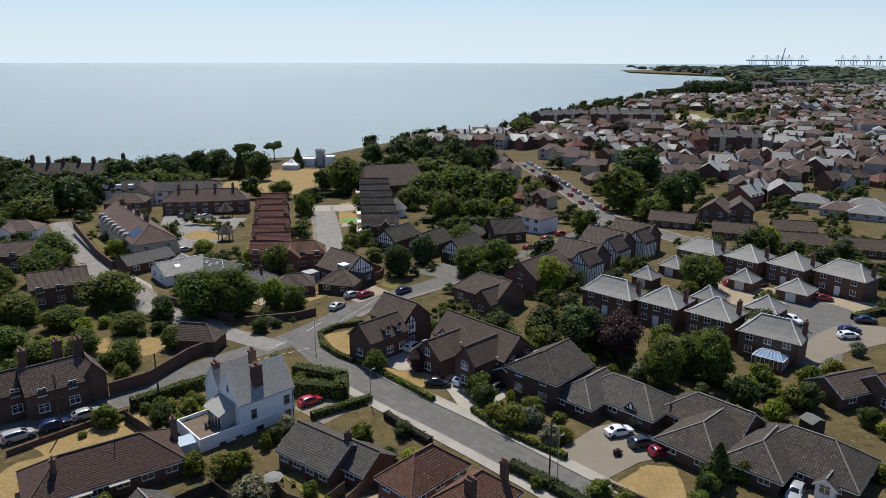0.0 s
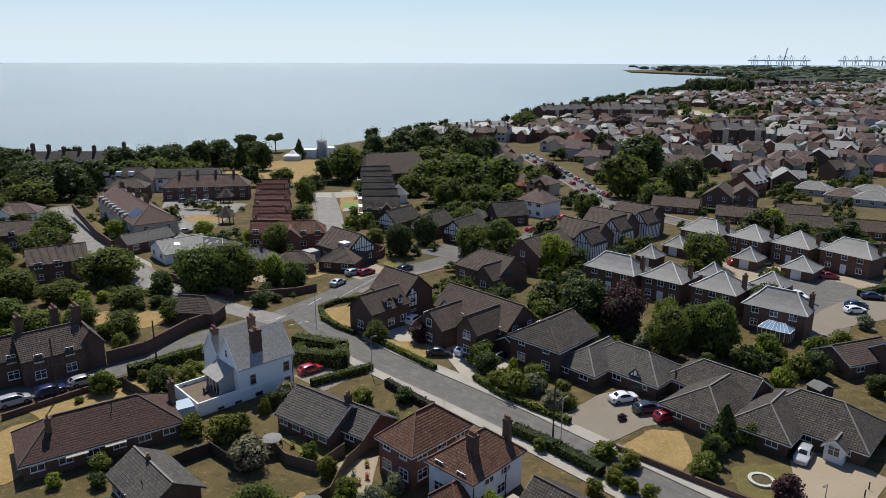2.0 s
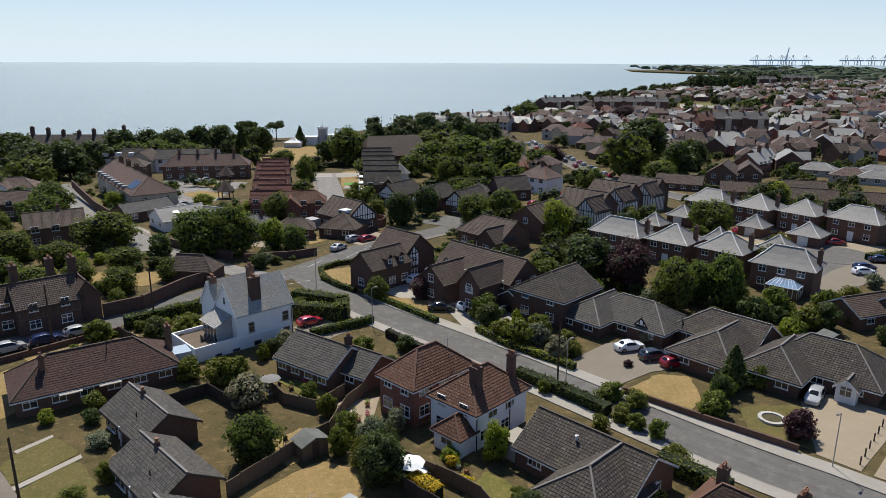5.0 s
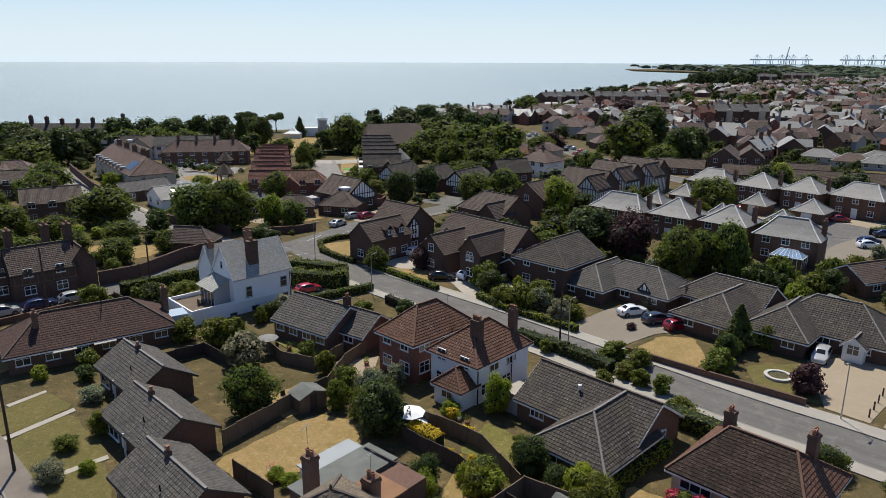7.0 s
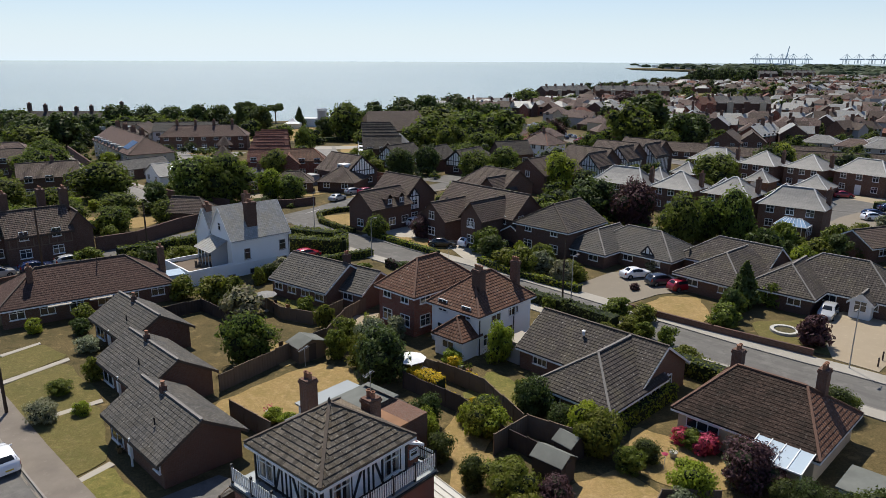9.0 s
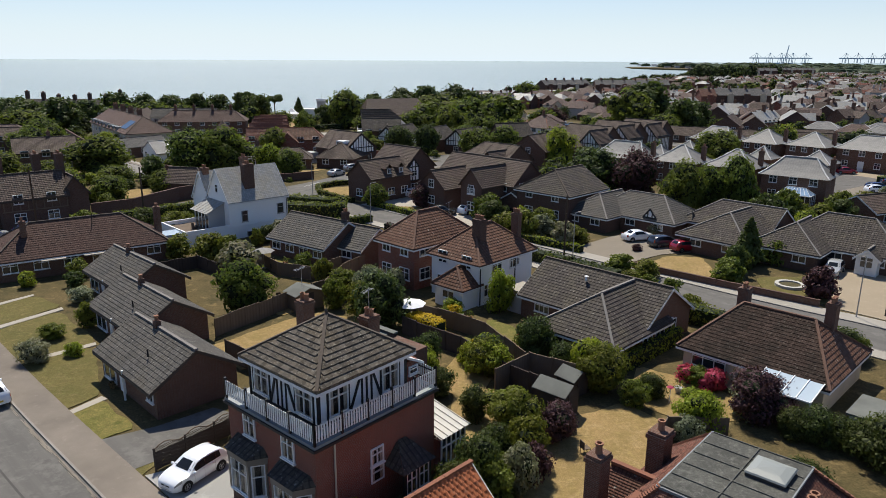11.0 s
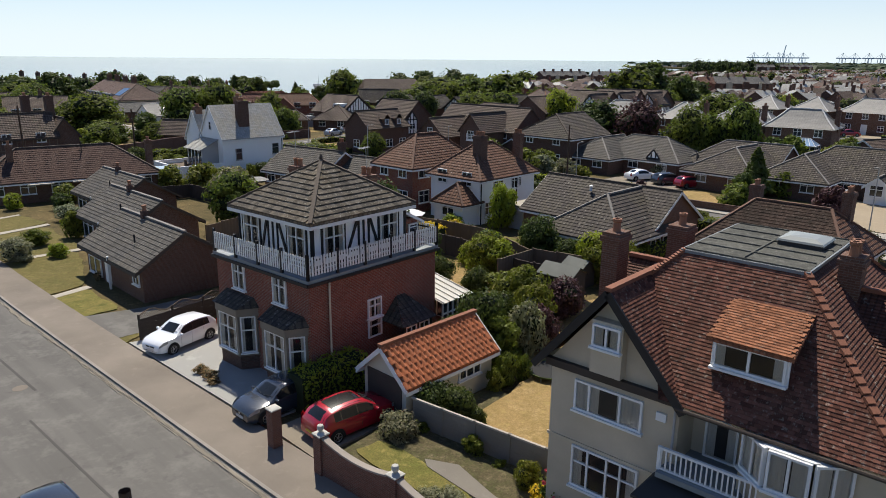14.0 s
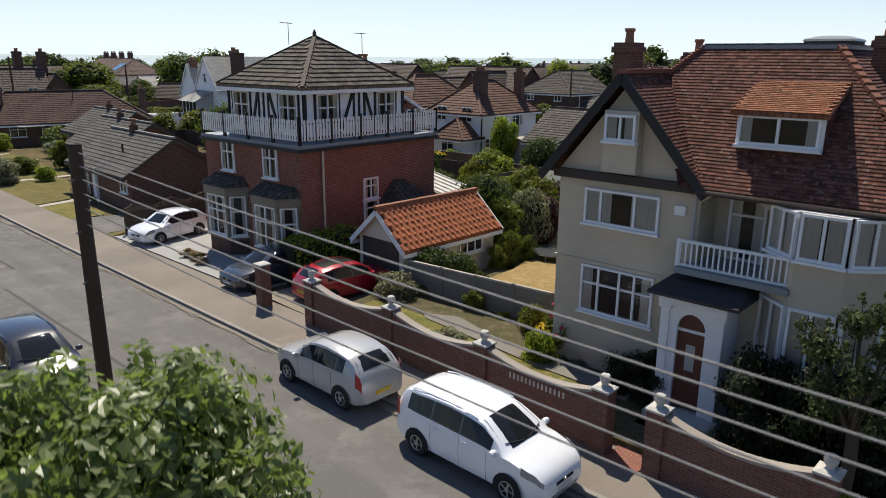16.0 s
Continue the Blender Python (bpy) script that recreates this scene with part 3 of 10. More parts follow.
street([(66, 112), (76, 128), (80, 137)], 3.2, 0, 0, 0.05)
g = Geo()
g.lathe([(0, 0.075), (7.5, 0.075), (7.5, 0)], 32, Matrix.Translation((81, 140, 0)))
structure("road", g, M["asphalt"], "round turning head of grey asphalt", "road")


# ---- building helpers ----
from mathutils.geometry import tessellate_polygon


def clip(poly, axis, limit, keep_above):
    """A convex polygon of (a, b) cut at a line."""
    out = []
    for p, q in zip(poly, poly[1:] + poly[:1]):
        pin, qin = ((p[axis] >= limit) == keep_above) or p[axis] == limit, ((q[axis] >= limit) == keep_above) or q[axis] == limit
        if pin:
            out.append(p)
        if pin != qin:
            t = (limit - p[axis]) / (q[axis] - p[axis])
            out.append((p[0] + (q[0] - p[0]) * t, p[1] + (q[1] - p[1]) * t))
    return out


def slope(g, poly, step=0.33, lift=0.03):
    """A roof plane laid in overlapping courses; the first two points are its eaves."""
    p = [Vector(q) for q in poly]
    u = (p[1] - p[0]).normalized()
    n = (p[1] - p[0]).cross(p[-1] - p[0]).normalized()
    v = n.cross(u)
    flat = [((q - p[0]).dot(u), (q - p[0]).dot(v)) for q in p]
    if step <= 0:
        g.face(p, flat)
        return g
    top = max(b for _, b in flat)
    k = 0
    while k * step < top - 0.01:
        lo, hi = k * step, min((k + 1) * step, top)
        c = clip(clip(flat, 1, lo, True), 1, hi, False)
        if len(c) >= 3:
            g.face([p[0] + u * a + v * b + n * lift * (1 - (b - lo) / step) for a, b in c], c)
            e = sorted(a for a, b in c if abs(b - lo) < 1e-4)
            if len(e) >= 2:
                w = [p[0] + u * a + v * lo for a in (e[0], e[-1])]
                g.face([w[0], w[1], w[1] + n * lift, w[0] + n * lift], [(e[0], lo), (e[-1], lo), (e[-1], lo + 0.02), (e[0], lo + 0.02)])
        k += 1
    return g


def roof_parts(parent, L, W, ze, zr, in0, in1, m, mat, ridge, over=0.4, step=0.33, bar=0.22, verge=0.25, hips=None):
    """Roof of a block centred on m, ridge along its x. in0, in1: how far the ridge ends stand in (0: a gable)."""
    pitch = (zr - ze) / (W / 2)
    drop = pitch * over
    o0, o1 = (over if in0 else verge), (over if in1 else verge)
    x0, x1, y0, y1, z = -L / 2 - o0, L / 2 + o1, -W / 2 - over, W / 2 + over, ze - drop
    r0 = (-L / 2 + in0 if in0 else x0)
    r1 = (L / 2 - in1 if in1 else x1)
    P = lambda *q: m @ Vector(q)
    a, b, c, d = P(x0, y0, z), P(x1, y0, z), P(x1, y1, z), P(x0, y1, z)
    e, f = P(r0, 0, zr), P(r1, 0, zr)
    g = Geo()
    apart = step > 0 and parent.matrix_basis.translation.y < 112
    for q in ([a, b, f, e], [c, d, e, f]) if (f - e).length > 0.05 else ([a, b, f], [c, d, e]):
        if apart:
            part("roof_slope", slope(Geo(), q, step), mat, parent)
        else:
            slope(g, q, step)
    ends = [q for q, there in (([d, a, e], in0), ([b, c, f], in1)) if there]
    for q in ends:
        if hips or apart:
            part("hip_end", slope(Geo(), q, step), hips or mat, parent)
        else:
            slope(g, q, step)
    t = Vector((0, 0, -0.14))
    for p, q in ((a, b), (b, c), (c, d), (d, a)):
        if (p, q) == (b, c) and not in1 or (p, q) == (d, a) and not in0:
            continue
        g.face([p + t, q + t, q, p])
    if not in0:
        g.face([a + t, a, e, e + t])
        g.face([e + t, e, d, d + t])
    if not in1:
        g.face([b, b + t, f + t, f])
        g.face([f, f + t, c + t, c])
    part("roof_edge" if apart else "roof", g, mat, parent)
    lift = Vector((0, 0, 0.04))
    bars = []
    if (f - e).length > 0.3:
        bars.append((e, f, bar, 0.12))
    if in0:
        bars += [(a, e, bar * 0.85, 0.1), (d, e, bar * 0.85, 0.1)]
    if in1:
        bars += [(b, f, bar * 0.85, 0.1), (c, f, bar * 0.85, 0.1)]
    if step <= 0:
        bars = []
    for p, q, w, t in bars:
        part("ridge", Geo().beam(p + lift, q + lift, w, t), ridge, parent)


def wall_part(parent, L, W, ze, zr, in0, in1, m, mat, z0=-0.1):
    g = Geo()
    P = lambda *q: m @ Vector(q)
    x, y = L / 2, W / 2
    for sx, sy, ex, ey, gable in ((-x, -y, x, -y, False), (x, -y, x, y, not in1), (x, y, -x, y, False), (-x, y, -x, -y, not in0)):
        pts = [P(sx, sy, z0), P(ex, ey, z0), P(ex, ey, ze)]
        if gable:
            pts.append(P((sx + ex) / 2, (sy + ey) / 2, zr - 0.05))
        pts.append(P(sx, sy, ze))
        g.face(pts)
    g.face([P(-x, -y, ze), P(x, -y, ze), P(x, y, ze), P(-x, y, ze)])
    return part("wall", g, mat, parent)


def window(parent, w, h, m, bars=1, frame_mat=None, glass=None, sill=True, rail=True, depth=0.09, curtain=0.0, at=None):
    """A window set on a wall: m puts its middle bottom on the wall, x along it, -y out of it."""
    fm = frame_mat or M["paint_white"]
    g = Geo()
    t = 0.07
    g.box(-w / 2, -depth, 0, -w / 2 + t, 0.02, h, m).box(w / 2 - t, -depth, 0, w / 2, 0.02, h, m)
    g.box(-w / 2 + t, -depth, 0, w / 2 - t, 0.02, t, m).box(-w / 2 + t, -depth, h - t, w / 2 - t, 0.02, h, m)
    for x in at or [-w / 2 + w * (k + 1) / (bars + 1) for k in range(bars)]:
        g.box(x - 0.035, -depth + 0.006, t, x + 0.035, 0.02, h - t, m)
    if rail:
        z = h * 0.62
        g.box(-w / 2 + t, -depth + 0.012, z - 0.03, w / 2 - t, 0.02, z + 0.03, m)
    if sill:
        g.box(-w / 2 - 0.06, -depth - 0.07, -0.07, w / 2 + 0.06, 0.02, -0.003, m)
    f = part("window", g, fm, parent)
    flat = lambda x0, x1, y: Geo().face([m @ Vector(q) for q in ((x0, y, t), (x1, y, t), (x1, y, h - t), (x0, y, h - t))])
    part("pane", flat(-w / 2 + t, w / 2 - t, -0.05), M["glass_clear"] if curtain else glass or M["glass"], f)
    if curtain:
        # dark sheet just before the wall stands in for the unlit room
        part("room_dark_sheet", flat(-w / 2 + t, w / 2 - t, -0.005), M["room"], f)
        for s in (-1, 1):
            g = Geo()
            wide = (w - 2 * t) * curtain
            n = max(4, int(wide / 0.07))
            at = [(s * (w / 2 - t - wide * i / n), -0.02 - 0.012 * (i % 2)) for i in range(n + 1)]
            for (x0, y0), (x1, y1) in zip(at, at[1:]):
                q = [m @ Vector(v) for v in ((x0, y0, t), (x1, y1, t), (x1, y1, h - t), (x0, y0, h - t))]
                g.face(q if s < 0 else q[::-1])
            part("curtain", g, M["curtain"], f, "pale drawn-back curtain")
    return f


def side_pose(m, L, W, side, at, z):
    """The pose of something on one side of a block: at metres along it from its middle."""
    if side == "S":
        q = pose(at, -W / 2, z)
    elif side == "N":
        q = pose(-at, W / 2, z, 0, 0, 180)
    elif side == "E":
        q = pose(L / 2, at, z, 0, 0, 90)
    else:
        q = pose(-L / 2, -at, z, 0, 0, -90)
    return m @ q


def chimney(parent, x, y, z0, z1, w=0.7, d=0.9, pots=2, mat=None, pot_mat=None):
    g = Geo().box(x - w / 2, y - d / 2, z0, x + w / 2, y + d / 2, z1 - 0.3)
    g.box(x - w / 2 - 0.06, y - d / 2 - 0.06, z1 - 0.3, x + w / 2 + 0.06, y + d / 2 + 0.06, z1 - 0.12)
    g.box(x - w / 2 - 0.01, y - d / 2 - 0.01, z1 - 0.12, x + w / 2 + 0.01, y + d / 2 + 0.01, z1)
    c = part("chimney", g, mat or M["brick_brown"], parent)
    for k in range(pots):
        py = y + (k - (pots - 1) / 2) * d / max(1, pots)
        p = Geo().lathe([(0.14, z1 - 0.02), (0.12, z1 + 0.3), (0.16, z1 + 0.34), (0.16, z1 + 0.42), (0.1, z1 + 0.42), (0.1, z1 + 0.2)], 10, Matrix.Translation((x, py, 0)))
        part("chimney_pot", p, pot_mat or M["pot"], c)
    return c


def fascia(parent, L, W, ze, zr, in0, in1, m, mat, over=0.4, verge=0.25):
    """Boards below the eaves and up the gables."""
    pitch = (zr - ze) / (W / 2)
    z = ze - pitch * over
    P = lambda *q: m @ Vector(q)
    o0, o1 = (over if in0 else verge), (over if in1 else verge)
    x0, x1, y = -L / 2 - o0, L / 2 + o1, W / 2 + over
    runs = [((x0, s * y, z - 0.2), (x1, s * y, z - 0.2), 0.06, 0.16) for s in (-1, 1)]
    for inn, x in ((in0, x0), (in1, x1)):
        if inn:
            runs.append(((x, -y, z - 0.2), (x, y, z - 0.2), 0.06, 0.16))
        else:
            runs += [((x, s * y, z - 0.12), (x, 0, zr - 0.12), 0.05, 0.2) for s in (-1, 1)]
    for p, q, w, t in runs:
        part("fascia_board", Geo().beam(P(*p), P(*q), w, t), mat, parent)


def block(parent, cx, cy, L, W, ze, zr, in0=0, in1=0, rot=0, wall="brick_brown", roof="tile_brown", ridge="ridge", wins=(), storeys=1, over=0.4, step=0.33, boards="paint_white", glass=None, bars=1, verge=0.25, hips=None):
    """One wing of a house. wins: sides with windows evenly along them, such as "S3 W2"."""
    m = pose(cx, cy, 0, 0, 0, rot)
    wall_part(parent, L, W, ze, zr, in0, in1, m, M[wall])
    roof_parts(parent, L, W, ze, zr, in0, in1, m, M[roof], M[ridge], over, step, verge=verge, hips=M[hips] if hips else None)
    if boards and parent.matrix_basis.translation.y < 112:
        fascia(parent, L, W, ze, zr, in0, in1, m, M[boards], over, verge)
    for w in wins:
        side, count = w[0], int(w[1])
        run = L if side in "SN" else W
        for s in range(storeys):
            for k in range(count):
                at = (k + 0.5) * run / count - run / 2
                ww = min(1.5, run / count * 0.6) if s == 0 or count > 2 else 1.2
                hh = 1.25 if storeys == 1 else 1.3
                window(parent, ww, hh, side_pose(m, L, W, side, at, 0.95 + s * 2.6), bars, glass=glass)
    return m


def house(name, x, y, ang, label, category="house", group=""):
    return tagged(root(name, x, y, ang), label, category, group)


def lay_tiles(poly, wide, gauge, margin=0.03):
    """Poses of the tiles that cover a roof plane, row by row; the first two points are its eaves."""
    p = [Vector(q) for q in poly]
    u = (p[1] - p[0]).normalized()
    n = (p[1] - p[0]).cross(p[-1] - p[0]).normalized()
    v = n.cross(u)
    flat = [((q - p[0]).dot(u), (q - p[0]).dot(v)) for q in p]
    inside = lambda a, b: all((x1 - x0) * (b - y0) - (y1 - y0) * (a - x0) > -margin for (x0, y0), (x1, y1) in zip(flat, flat[1:] + flat[:1]))
    out = []
    for r in range(int(max(b for _, b in flat) / gauge) + 1):
        c0 = min(a for a, _ in flat)
        k = -1
        while c0 + k * wide < max(a for a, _ in flat):
            a, b = c0 + (k + 0.5 * (r % 2)) * wide, r * gauge
            if inside(a + wide * 0.12, b + gauge * 0.5) and inside(a + wide * 0.88, b + gauge * 0.5):
                m = Matrix((u, v, n)).transposed().to_4x4()
                m.translation = p[0] + u * a + v * b
                out.append(m)
            k += 1
    return out


def tile_geo(wide, gauge, thick=0.022, lift=0.03, m=None, g=None, roll=0.0):
    """One tile, tilted over the next row, flat or with a roll across it."""
    g, m = g or Geo(), m or Matrix()
    w = wide * 0.97
    if roll:
        prof = [(0, 0), (0.2, 0.7), (0.38, 1.0), (0.55, 0.75), (0.72, 0.15), (1.0, 0.0)]
    else:
        prof = [(0, 0), (1.0, 0)]
    L = gauge * 1.12
    for (a, p), (b, q) in zip(prof, prof[1:]):
        g.face([m @ Vector(t) for t in ((a * w, 0, lift + thick + p * roll), (b * w, 0, lift + thick + q * roll), (b * w, L, 0.012 + q * roll), (a * w, L, 0.012 + p * roll))], [(0, 0), (1, 0), (1, 1), (0, 1)])
        g.face([m @ Vector(t) for t in ((a * w, 0, lift + p * roll), (b * w, 0, lift + q * roll), (b * w, 0, lift + thick + q * roll), (a * w, 0, lift + thick + p * roll))], [(0, 0), (1, 0), (1, 1), (0, 1)])
    for x in (0, w):
        g.face([m @ Vector(t) for t in ((x, 0, 0), (x, 0, lift + thick), (x, L, 0.012), (x, L, 0.0))], [(0, 0), (1, 0), (1, 1), (0, 1)])
    return g


def tile_parts(parent, poses, name, wide, gauge, mat, lift=0.03, roll=0.0, seed=3):
    """Tiles as pieces of their own on one mesh, each a little out of true."""
    rng = random.Random(seed)
    me = tile_geo(wide, gauge, 0.022, lift, roll=roll).mesh(name, mat)
    for m in poses:
        ob = new(name, me)
        ob.parent = parent
        ob.matrix_basis = m @ Matrix.Translation((0, 0, 0.01 + rng.uniform(0, 0.008))) @ pose(0, 0, 0, rng.uniform(-0.8, 0.8), 0, rng.uniform(-0.5, 0.5))


# ---- plants ----
def leaf_cloud(g, centre, radii, count, size, rng, folded=False):
    """Leaf clumps on and in a lobe: single blades, or folded along the middle close by."""
    c = Vector(centre)
    for _ in range(count):
        d = Vector((rng.gauss(0, 1), rng.gauss(0, 1), rng.gauss(0, 1))).normalized()
        r = rng.uniform(0.62, 1.3)
        p = c + Vector((d.x * radii[0], d.y * radii[1], d.z * radii[2])) * r
        n = (d + Vector((rng.gauss(0, 0.5), rng.gauss(0, 0.5), rng.gauss(0, 0.5) + 0.35))).normalized()
        a = n.orthogonal().normalized()
        a.rotate(Matrix.Rotation(rng.uniform(0, 6.28), 3, n))
        b = n.cross(a)
        s = size * rng.uniform(0.6, 1.35)
        a, b = a * s, b * s * rng.uniform(0.45, 0.8)
        if folded:
            g.face([p - a, p - b * 0.9 + n * s * 0.15, p + a, p + b * 0.9 + n * s * 0.15], [(0, 0), (1, 0), (1, 1), (0, 1)])
        else:
            g.face([p - a, p + a * 0.7 - b * 1.15, p + a * 0.7 + b * 1.15], [(0, 0), (1, 0), (1, 1)])


def core_lobe(g, centre, radii, rng, rings=5, seg=8):
    c = Vector(centre)
    pts = []
    for i in range(rings + 1):
        th = math.pi * i / rings
        row = []
        for j in range(seg):
            ph = 2 * math.pi * j / seg
            k = rng.uniform(0.72, 0.95)
            row.append(c + Vector((radii[0] * math.sin(th) * math.cos(ph), radii[1] * math.sin(th) * math.sin(ph), radii[2] * math.cos(th))) * k)
        pts.append(row)
    for i in range(rings):
        for j in range(seg):
            g.face([pts[i][j], pts[i + 1][j], pts[i + 1][(j + 1) % seg], pts[i][(j + 1) % seg]], [(0, 0), (1, 0), (1, 1), (0, 1)])


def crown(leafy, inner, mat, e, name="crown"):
    """Leaves over a core whose dark colour gives the inner shade, in one mesh of two materials."""
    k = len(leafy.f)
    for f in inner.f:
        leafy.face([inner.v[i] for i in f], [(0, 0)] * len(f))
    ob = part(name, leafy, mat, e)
    ob.data.materials.append(M["shade_core"])
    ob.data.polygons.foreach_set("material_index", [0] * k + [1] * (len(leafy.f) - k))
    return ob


def grove(name, rows, mat, seed, label, lobes=6, count=60, leaf=0.14):
    """Many far trees that nobody would count, in one mesh."""
    rng = random.Random(seed)
    leafy, inner = Geo(), Geo()
    for x, y, r, h in rows:
        X, Y, Z, s = site(x, y)
        r, h = r * s, h * s
        for k in range(lobes):
            a, t = k * 2.4 + rng.uniform(0, 1), (k + 0.5) / lobes
            q = r * rng.uniform(0.4, 0.6)
            c = (X + r * 0.55 * math.cos(a) * (1 - 0.5 * t), Y + r * 0.55 * math.sin(a) * (1 - 0.5 * t), Z + h * (0.16 + 0.62 * t))
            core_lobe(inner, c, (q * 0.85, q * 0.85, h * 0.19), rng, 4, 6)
            leaf_cloud(leafy, c, (q, q, h * 0.22), count, leaf * r * 0.75, rng)
    e = tagged(crown(leafy, inner, mat, None, name), label, "trees", "", "stuff")
    return e


def tree(name, label, mat, seed, lobes=12, leaf=0.22, count=150, low=0.28, spread=0.62, shape="round", category="tree", trunk=True, tall=2.0):
    """A tree of height 1 and crown radius 1, made larger when it is set out."""
    rng = random.Random(seed)
    e = tagged(plain_root(name), label, category)
    e["tall"] = tall
    leafy, inner, wood = Geo(), Geo(), Geo()
    tops = []
    for k in range(lobes):
        t = (k + 0.5) / lobes
        ang = k * 2.399 + rng.uniform(-0.3, 0.3)
        if shape == "cone":
            z = low + (1 - low) * t * 0.95
            r = (1 - t) * 0.75
            rad = (0.42 * (1 - t) + 0.13, 0.42 * (1 - t) + 0.13, 0.13)
        elif shape == "flat":
            z = 0.72 + 0.2 * rng.random()
            r = 0.75 * math.sqrt(t)
            rad = (0.36, 0.36, 0.09)
        else:
            z = low + 0.12 + (0.86 - low - 0.12) * t
            env = math.sqrt(max(0.05, 1 - ((z - 0.55) / 0.5) ** 2))
            r = spread * env * rng.uniform(0.5, 1.25) * (0.6 if t > 0.85 else 1)
            q = rng.uniform(0.24, 0.5)
            rad = (q, q, q * rng.uniform(0.36, 0.46))
        c = (r * math.cos(ang), r * math.sin(ang), z * tall)
        rad = (rad[0], rad[1], rad[2] * tall)
        tops.append(c)
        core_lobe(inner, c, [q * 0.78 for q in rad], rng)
        leaf_cloud(leafy, c, rad, count, leaf, rng)
    if trunk:
        wood.tube([(0, 0, -0.03), (0.02, 0.01, low * 0.6 * tall), (0.03, -0.02, (low + 0.25) * tall)], 0.075, 0.04, 7)
        for c in tops[:5]:
            wood.tube([(0.02, 0.0, low * 0.85 * tall), (c[0] * 0.5, c[1] * 0.5, (low * tall + c[2]) / 2), c], 0.035, 0.012, 5)
        part("trunk", wood, M["bark"], e)
    else:
        for k in range(3):
            wood.tube([(0, 0, -0.02), (0.12 * math.cos(k * 2.1), 0.12 * math.sin(k * 2.1), 0.3 * tall), (0.3 * math.cos(k * 2.1), 0.3 * math.sin(k * 2.1), 0.55 * tall)], 0.03, 0.012, 5)
        part("stem", wood, M["bark"], e)
    crown(leafy, inner, mat, e)
    return e


def set_out(made, rows, spin=37.0):
    """Copies of grown plants: place, crown radius and height. The first copies are the grown ones themselves moved."""
    for i, (x, y, r, h) in enumerate(rows):
        t = made[i % len(made)]
        k = 1 + 0.08 * math.sin(i * 5.3)
        m = site_pose(x, y, (i * spin + x * 11) % 360) @ Matrix.Diagonal((r * k, r / k, h / t["tall"], 1))
        if not t.get("set"):
            t.matrix_basis, t["set"] = m, 1
        else:
            keep = t.scale.copy()
            t.scale = (1, 1, 1)
            copy_thing(t, m)
            t.scale = keep


def hedge(pts, w, h, mat, seed, label, density=26, leaf=0.13):
    """A clipped hedge along points, with leaf clumps over its faces."""
    rng = random.Random(seed)
    leafy, inner = Geo(), Geo()
    for (ax, ay), (bx, by) in zip(pts, pts[1:]):
        a, b = Vector(site(ax, ay)[:3]), Vector(site(bx, by)[:3])
        b.z = a.z
        run = (b - a).length
        d = (b - a) / run
        s = Vector((-d.y, d.x, 0))
        m = Matrix((d, s, Vector((0, 0, 1)))).transposed().to_4x4()
        m.translation = a
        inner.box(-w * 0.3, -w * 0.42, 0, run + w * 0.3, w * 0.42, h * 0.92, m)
        for _ in range(int(run * (2 * h + w) * density / (leaf / 0.13) ** 1.5)):
            q = rng.uniform(0, 2 * h + w)
            x = rng.uniform(-w * 0.3, run + w * 0.3)
            if q < h:
                y, z, n = -w / 2, q, Vector((0, -1, 0.4))
            elif q < 2 * h:
                y, z, n = w / 2, q - h, Vector((0, 1, 0.4))
            else:
                y, z, n = q - 2 * h - w / 2, h, Vector((0, 0, 1))
            bulge = 0.1 * w * math.sin(x * 1.7 + seed) + 0.05 * math.sin(x * 5.1)
            p = m @ Vector((x, y * (1 + 0.25 * bulge) + rng.gauss(0, 0.04), z + (bulge * 0.6 if q > 2 * h else 0) + rng.gauss(0, 0.04)))
            nn = (m.to_3x3() @ n + Vector((rng.gauss(0, 0.5), rng.gauss(0, 0.5), rng.gauss(0, 0.5)))).normalized()
            u = nn.orthogonal().normalized()
            u.rotate(Matrix.Rotation(rng.uniform(0, 6.28), 3, nn))
            v = nn.cross(u)
            k = leaf * rng.uniform(0.6, 1.4)
            leafy.face([p - u * k, p - v * k * 0.6, p + u * k, p + v * k * 0.6], [(0, 0), (1, 0), (1, 1), (0, 1)])
    e = tagged(plain_root("hedge"), label, "hedge")
    crown(leafy, inner, mat, e, "foliage")
    return e


def worn_outline(pts):
    """An outline with rounded corners and slightly straggling sides."""
    rng = random.Random(int(pts[0][0] * 31 + pts[0][1] * 17))
    out = []
    n = len(pts)
    for i in range(n):
        a, b, c = (Vector(pts[(i + k) % n]) for k in (-1, 0, 1))
        for q in (b.lerp(a, 0.1), b * 0.9 + (a + c) * 0.05, b.lerp(c, 0.1)):
            out.append(q)
        run = (c - b).length
        k = max(2, min(14, int(run / 1.2)))
        for j in range(1, k):
            q = b.lerp(c, 0.1 + 0.8 * j / k)
            side = Vector((c.y - b.y, b.x - c.x)).normalized()
            out.append(q + side * rng.uniform(-0.22, 0.1))
    return [tuple(q) for q in out]


LAID = []


